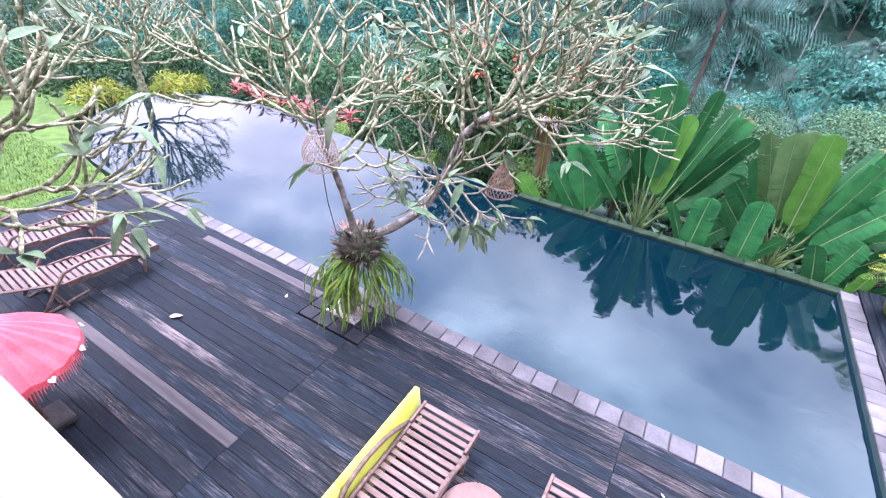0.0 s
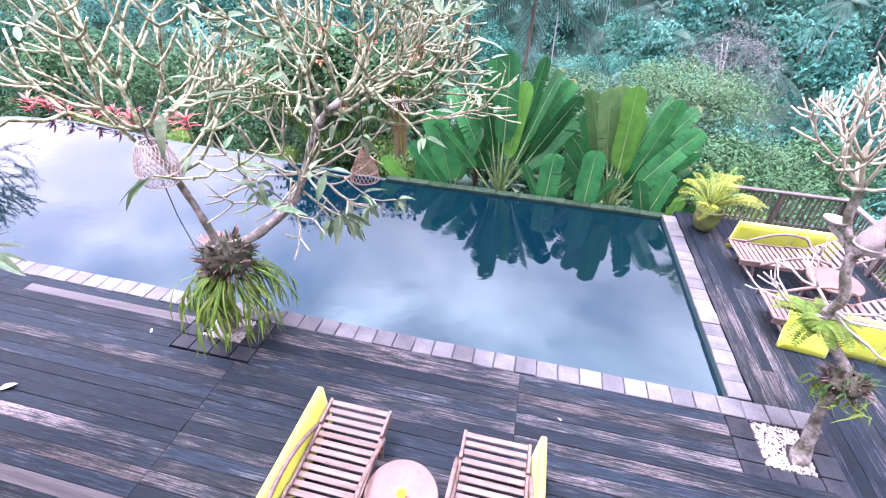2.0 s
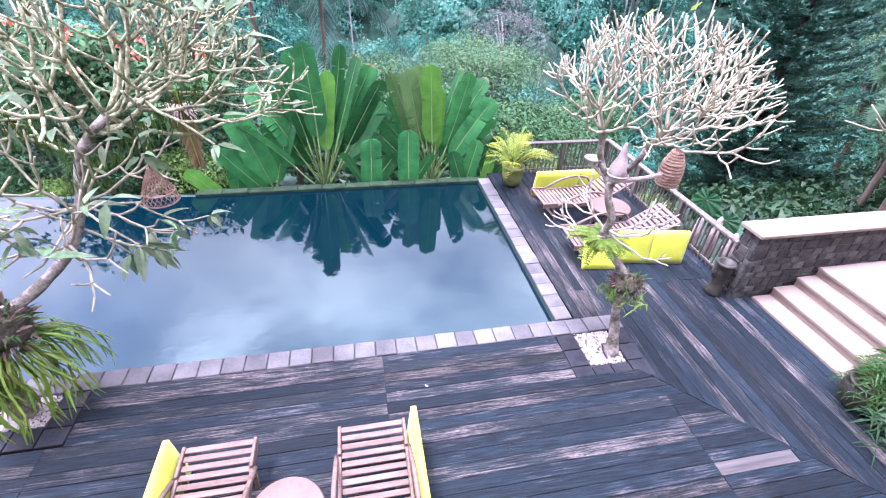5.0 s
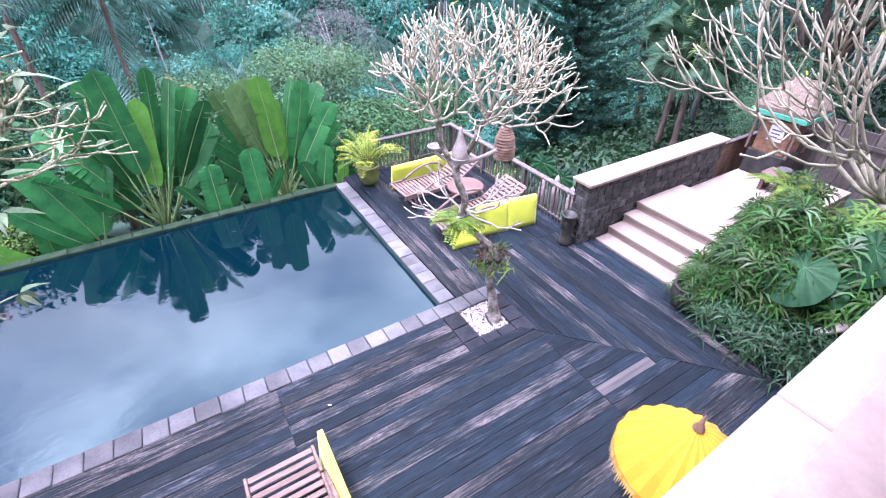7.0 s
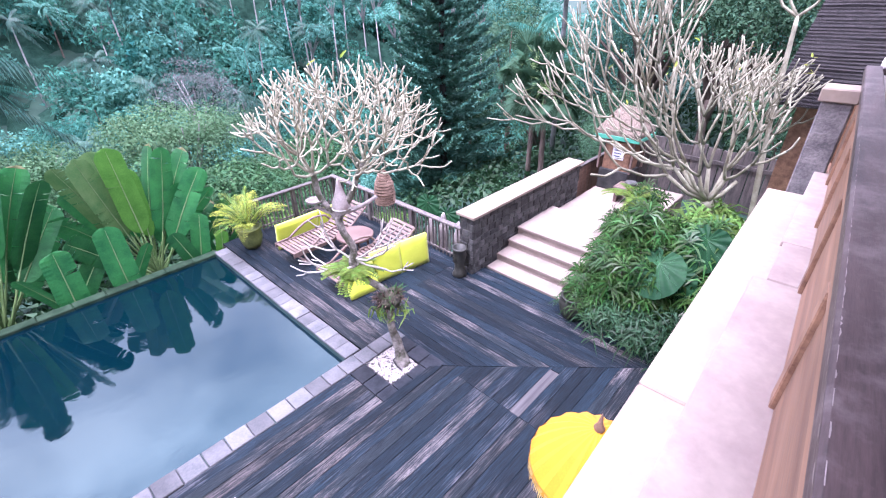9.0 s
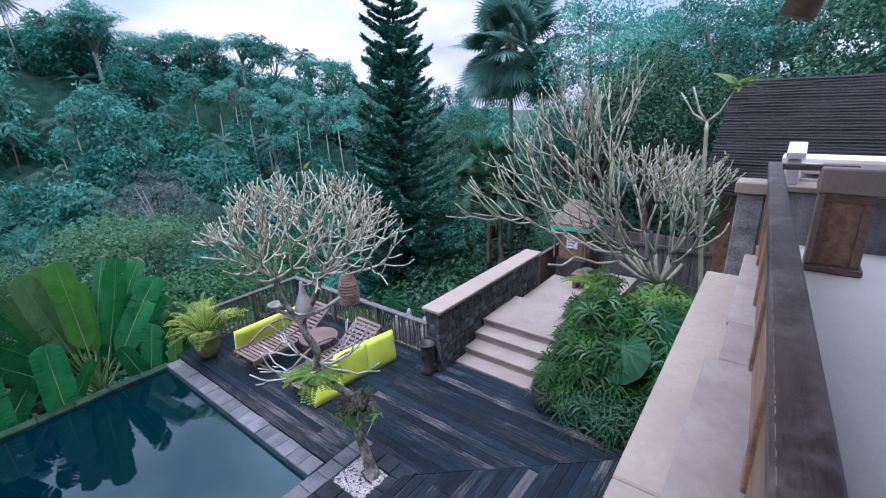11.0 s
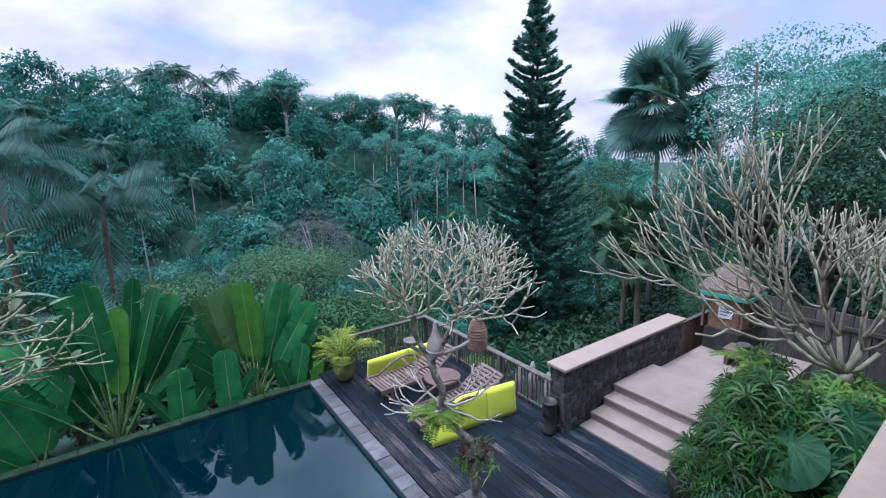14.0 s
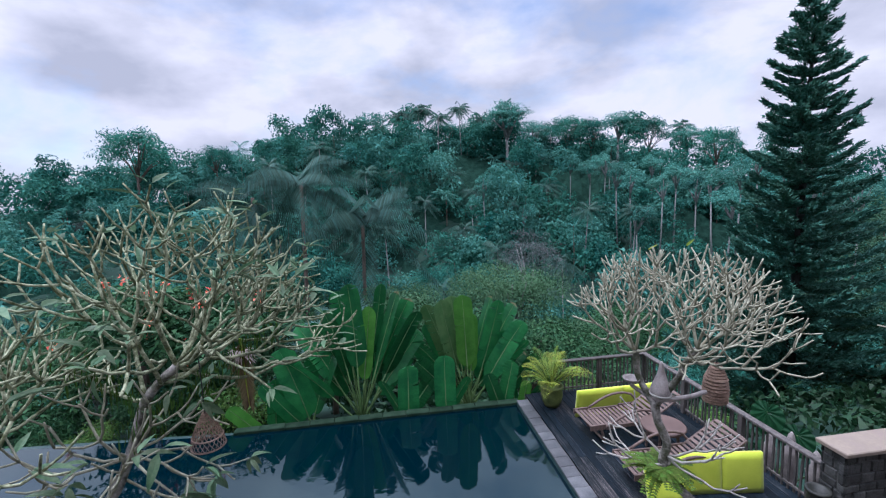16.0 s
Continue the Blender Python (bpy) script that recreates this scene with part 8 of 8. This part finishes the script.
# pale bell lantern, bowl and log in the fork of the slim frangipani
bell = thing("bell_lantern", "pale bell-shaped woven lantern in the tree's fork", "lantern", (3.15, 4.28, 2.40))
m = Mesh()
m.lathe([(0.105, 0.0), (0.11, 0.03), (0.10, 0.09), (0.072, 0.16), (0.046, 0.23), (0.03, 0.30), (0.024, 0.35), (0.01, 0.38)], n=22, wob=0.03)
part("shade", m, M["carved"], bell, smooth=True)
m = Mesh()
m.tube([(math.cos(6.2832 * i / 24) * 0.11, math.sin(6.2832 * i / 24) * 0.11, 0.01) for i in range(25)], 0.01, 5)
part("rim", m, M["driftwood"], bell)
dish = thing("feeding_dish", "shallow pale wooden dish on a branch", "dish", (2.93, 4.50, 2.47))
m = Mesh()
m.lathe([(0.04, 0.0), (0.08, 0.015), (0.10, 0.045), (0.10, 0.055), (0.075, 0.03), (0.01, 0.02)], n=22)
part("bowl", m, M["carved"], dish, smooth=True)
perch = thing("perch_log", "pale weathered log wedged across the tree's fork", "log", (3.13, 4.30, 2.33))
m = Mesh()
knobby(m, [(-0.20, 0.22, 0.10), (-0.02, 0.02, 0.0), (0.18, -0.20, 0.10), (0.32, -0.34, 0.22)], [0.022, 0.03, 0.028, 0.02])
part("log", m, M["carved"], perch, smooth=True)

# cables
cb = Mesh()
cb.tube([(-3.68, 3.74, 2.32), (-3.60, 3.70, 1.9), (-3.52, 3.72, 1.45), (-3.40, 3.85, 1.3)], 0.006, 5)
solid("lamp_cable", cb, M["cable"], "black lamp cable running down the tree", "cable")
gh = Mesh()
gh.tube([(3.34, 3.62, 0.01), (3.33, 3.72, 0.03), (3.38, 3.86, 0.02), (3.5, 3.88, 0.015)], 0.012, 6)
solid("hose", gh, M["cable"], "short black hose looped at the tree's foot", "hose")

# fallen leaves and a frangipani bloom on the deck
for k, (x, y, w, L, key) in enumerate(((-5.55, 2.35, 0.5, 0.2, "dead_leaf"), (-1.95, 2.35, 1.2, 0.11, "dead_leaf"), (-4.55, 3.55, 2.0, 0.07, "white_flower"), (0.9, 3.55, 2.6, 0.05, "dead_leaf"))):
    m = Mesh()
    m.blade((0, 0, 0.012), (math.cos(w), math.sin(w), 0.05), (0, 0, 1), L, L * 0.4, -0.12, 5, 0.35, 0.62)
    solid("fallen_leaf" if key == "dead_leaf" else "fallen_bloom", m, M[key], "dry curled fallen leaf on the deck" if key == "dead_leaf" else "white fallen frangipani bloom on the deck", "leaf" if key == "dead_leaf" else "flower", at=(x, y, 0.0))

# dry palm flower sheath hanging from the mossy limb
sh = thing("palm_sheath", "dry brown palm frond with a pale tuft hanging from the limb", "palm sheath", (-1.56, 5.3, 3.12))
m = Mesh()
rng = np.random.default_rng(31)
m.tube([(0, 0, 0), (0.01, 0, -0.35), (0.03, 0.0, -0.86)], [0.018, 0.012, 0.004], 6)
part("rib", m, M["areca"], sh, "yellowish rib")
m = Mesh()
for k in range(110):
    u = 0.06 + 0.9 * k / 109
    w = rng.uniform(-0.5, 0.5) + (0 if k % 2 else math.pi)
    out = Vector((math.cos(w), math.sin(w) * 0.5, -1.3 - 0.8 * u))
    m.blade((0.03 * u, 0, -0.86 * u), out, (0, 1, 0.2), 0.30 * (1 - 0.55 * u) * rng.uniform(0.8, 1.15), 0.016, rng.uniform(-0.1, 0.25), 3, 0.2, 0.7)
tagged(part("dry_plume", m, M["blossom"], sh, "dry brown leaflets"), kind="stuff")
m = Mesh()
for k in range(90):
    w = rng.uniform(0, 6.28)
    m.blade((math.cos(w) * 0.06, math.sin(w) * 0.06, -0.12 - rng.uniform(0, 0.12)), (math.cos(w), math.sin(w), rng.uniform(-1.2, 0.5)), (0, 0, 1), rng.uniform(0.06, 0.16), 0.022, 0.4, 3, 0.2, 0.7)
part("tuft", m, M["wicker"], sh, "pale dry flower tuft")

# ---- shrine beyond the steps ----
shr = thing("shrine", "small wooden shrine with a thatched roof and green trim", "shrine", (10.95, 4.0, 0.36))
m = Mesh()
m.box((-0.40, -0.44, 0.0), (0.40, 0.44, 0.62), 0.02)
part("plinth", m, M["wallstone"], shr)
m = Mesh()
m.box((-0.34, -0.38, 0.62), (0.34, 0.38, 1.45), 0.01)
part("cabin", m, M["panel_wood"], shr)
for sx in (-1, 1):
    for sy in (-1, 1):
        m = Mesh()
        m.box((sx * 0.42 - 0.03, sy * 0.48 - 0.03, 0.62), (sx * 0.42 + 0.03, sy * 0.48 + 0.03, 1.6), 0.005)
        part("post", m, M["teak"], shr)
m = Mesh()
m.add([(-0.55, -0.63, 1.62), (0.55, -0.63, 1.62), (0.55, 0.63, 1.62), (-0.55, 0.63, 1.62), (-0.55, -0.63, 1.76), (0.55, -0.63, 1.76), (0.55, 0.63, 1.76), (-0.55, 0.63, 1.76), (0, -0.25, 2.4), (0, 0.25, 2.4)],
      [(3, 2, 1, 0), (0, 1, 5, 4), (1, 2, 6, 5), (2, 3, 7, 6), (3, 0, 4, 7), (4, 5, 8), (5, 6, 9, 8), (6, 7, 9), (7, 4, 8, 9)])
part("roof", m, M["thatch_brown"], shr, "brown thatch roof")
m = Mesh()
for lo, hi in (((-0.57, -0.65, 1.55), (0.57, -0.62, 1.66)), ((-0.57, 0.62, 1.55), (0.57, 0.65, 1.66)), ((-0.58, -0.618, 1.55), (-0.55, 0.618, 1.66)), ((0.55, -0.618, 1.55), (0.58, 0.618, 1.66))):
    m.box(lo, hi, 0.004)
part("eave_board", m, M["green_paint"], shr, "green painted eave board")
m = Mesh()
m.box((-0.375, -0.22, 0.95), (-0.345, 0.12, 1.32), 0.004)
sg = part("notice_board", m, M["sign"], shr, "white notice board")
for k in range(3):
    m = Mesh()
    m.box((-0.379, -0.17 + 0.03 * k, 1.20 - 0.085 * k), (-0.3755, 0.07, 1.235 - 0.085 * k))
    part("text_bar", m, M["ink"], sg)
shr.matrix_basis = pose(10.95, 4.05, 0.36) @ Matrix.Scale(0.82, 4)
tb = thing("stone_basin", "stone basin on a worn timber trestle before the shrine", "basin", (10.05, 3.42, 0.36))
m = Mesh()
m.box((-0.28, -0.4, 0.42), (0.28, 0.4, 0.50), 0.02)
m.box((-0.22, -0.36, 0.0), (0.22, -0.26, 0.42), 0.01)
m.box((-0.22, 0.26, 0.0), (0.22, 0.36, 0.42), 0.01)
part("shelf", m, M["teak"], tb)
m = Mesh()
m.lathe([(0.08, 0.50), (0.15, 0.54), (0.18, 0.62), (0.16, 0.64), (0.13, 0.58), (0.01, 0.56)], n=24)
part("bowl", m, M["wallstone"], tb, smooth=True)
tb.matrix_basis = pose(10.2, 3.42, 0.36) @ Matrix.Scale(0.78, 4)
fb = thing("garden_fence", "brown board fence behind the shrine", "fence", kind="structure")
for k in range(26):
    m = Mesh()
    m.box((11.6, -3.0 + 0.3 * k, 0.2), (11.63, -2.72 + 0.3 * k, 1.55 + 0.05 * math.sin(k * 2.2)), 0.004)
    part("board", m, M["fence"], fb)
m = Mesh()
m.box((11.56, -3.0, 1.2), (11.598, 4.8, 1.28))
part("cross_rail", m, M["fence"], fb)


# pale stone figures behind the fence, one plain piece each
for at, h, w in (((6.52, 5.80, -0.55), 1.22, 0.11), ((6.5, 5.36, -0.55), 1.16, 0.12), ((6.52, 6.2, -0.55), 1.0, 0.10)):
    m = Mesh()
    m.lathe([(w * 1.1, 0.0), (w * 1.15, 0.08 * h), (w * 0.9, 0.12 * h), (w, 0.4 * h), (w * 0.95, 0.62 * h), (w * 1.05, 0.72 * h), (w * 0.5, 0.80 * h), (w * 0.58, 0.88 * h), (w * 0.4, 0.95 * h), (w * 0.08, h)], n=16, wob=0.06)
    solid("garden_statue", m, M["carved"], "pale weathered stone garden statue behind the picket fence", "statue", group="statues behind the fence", smooth=True, at=at)
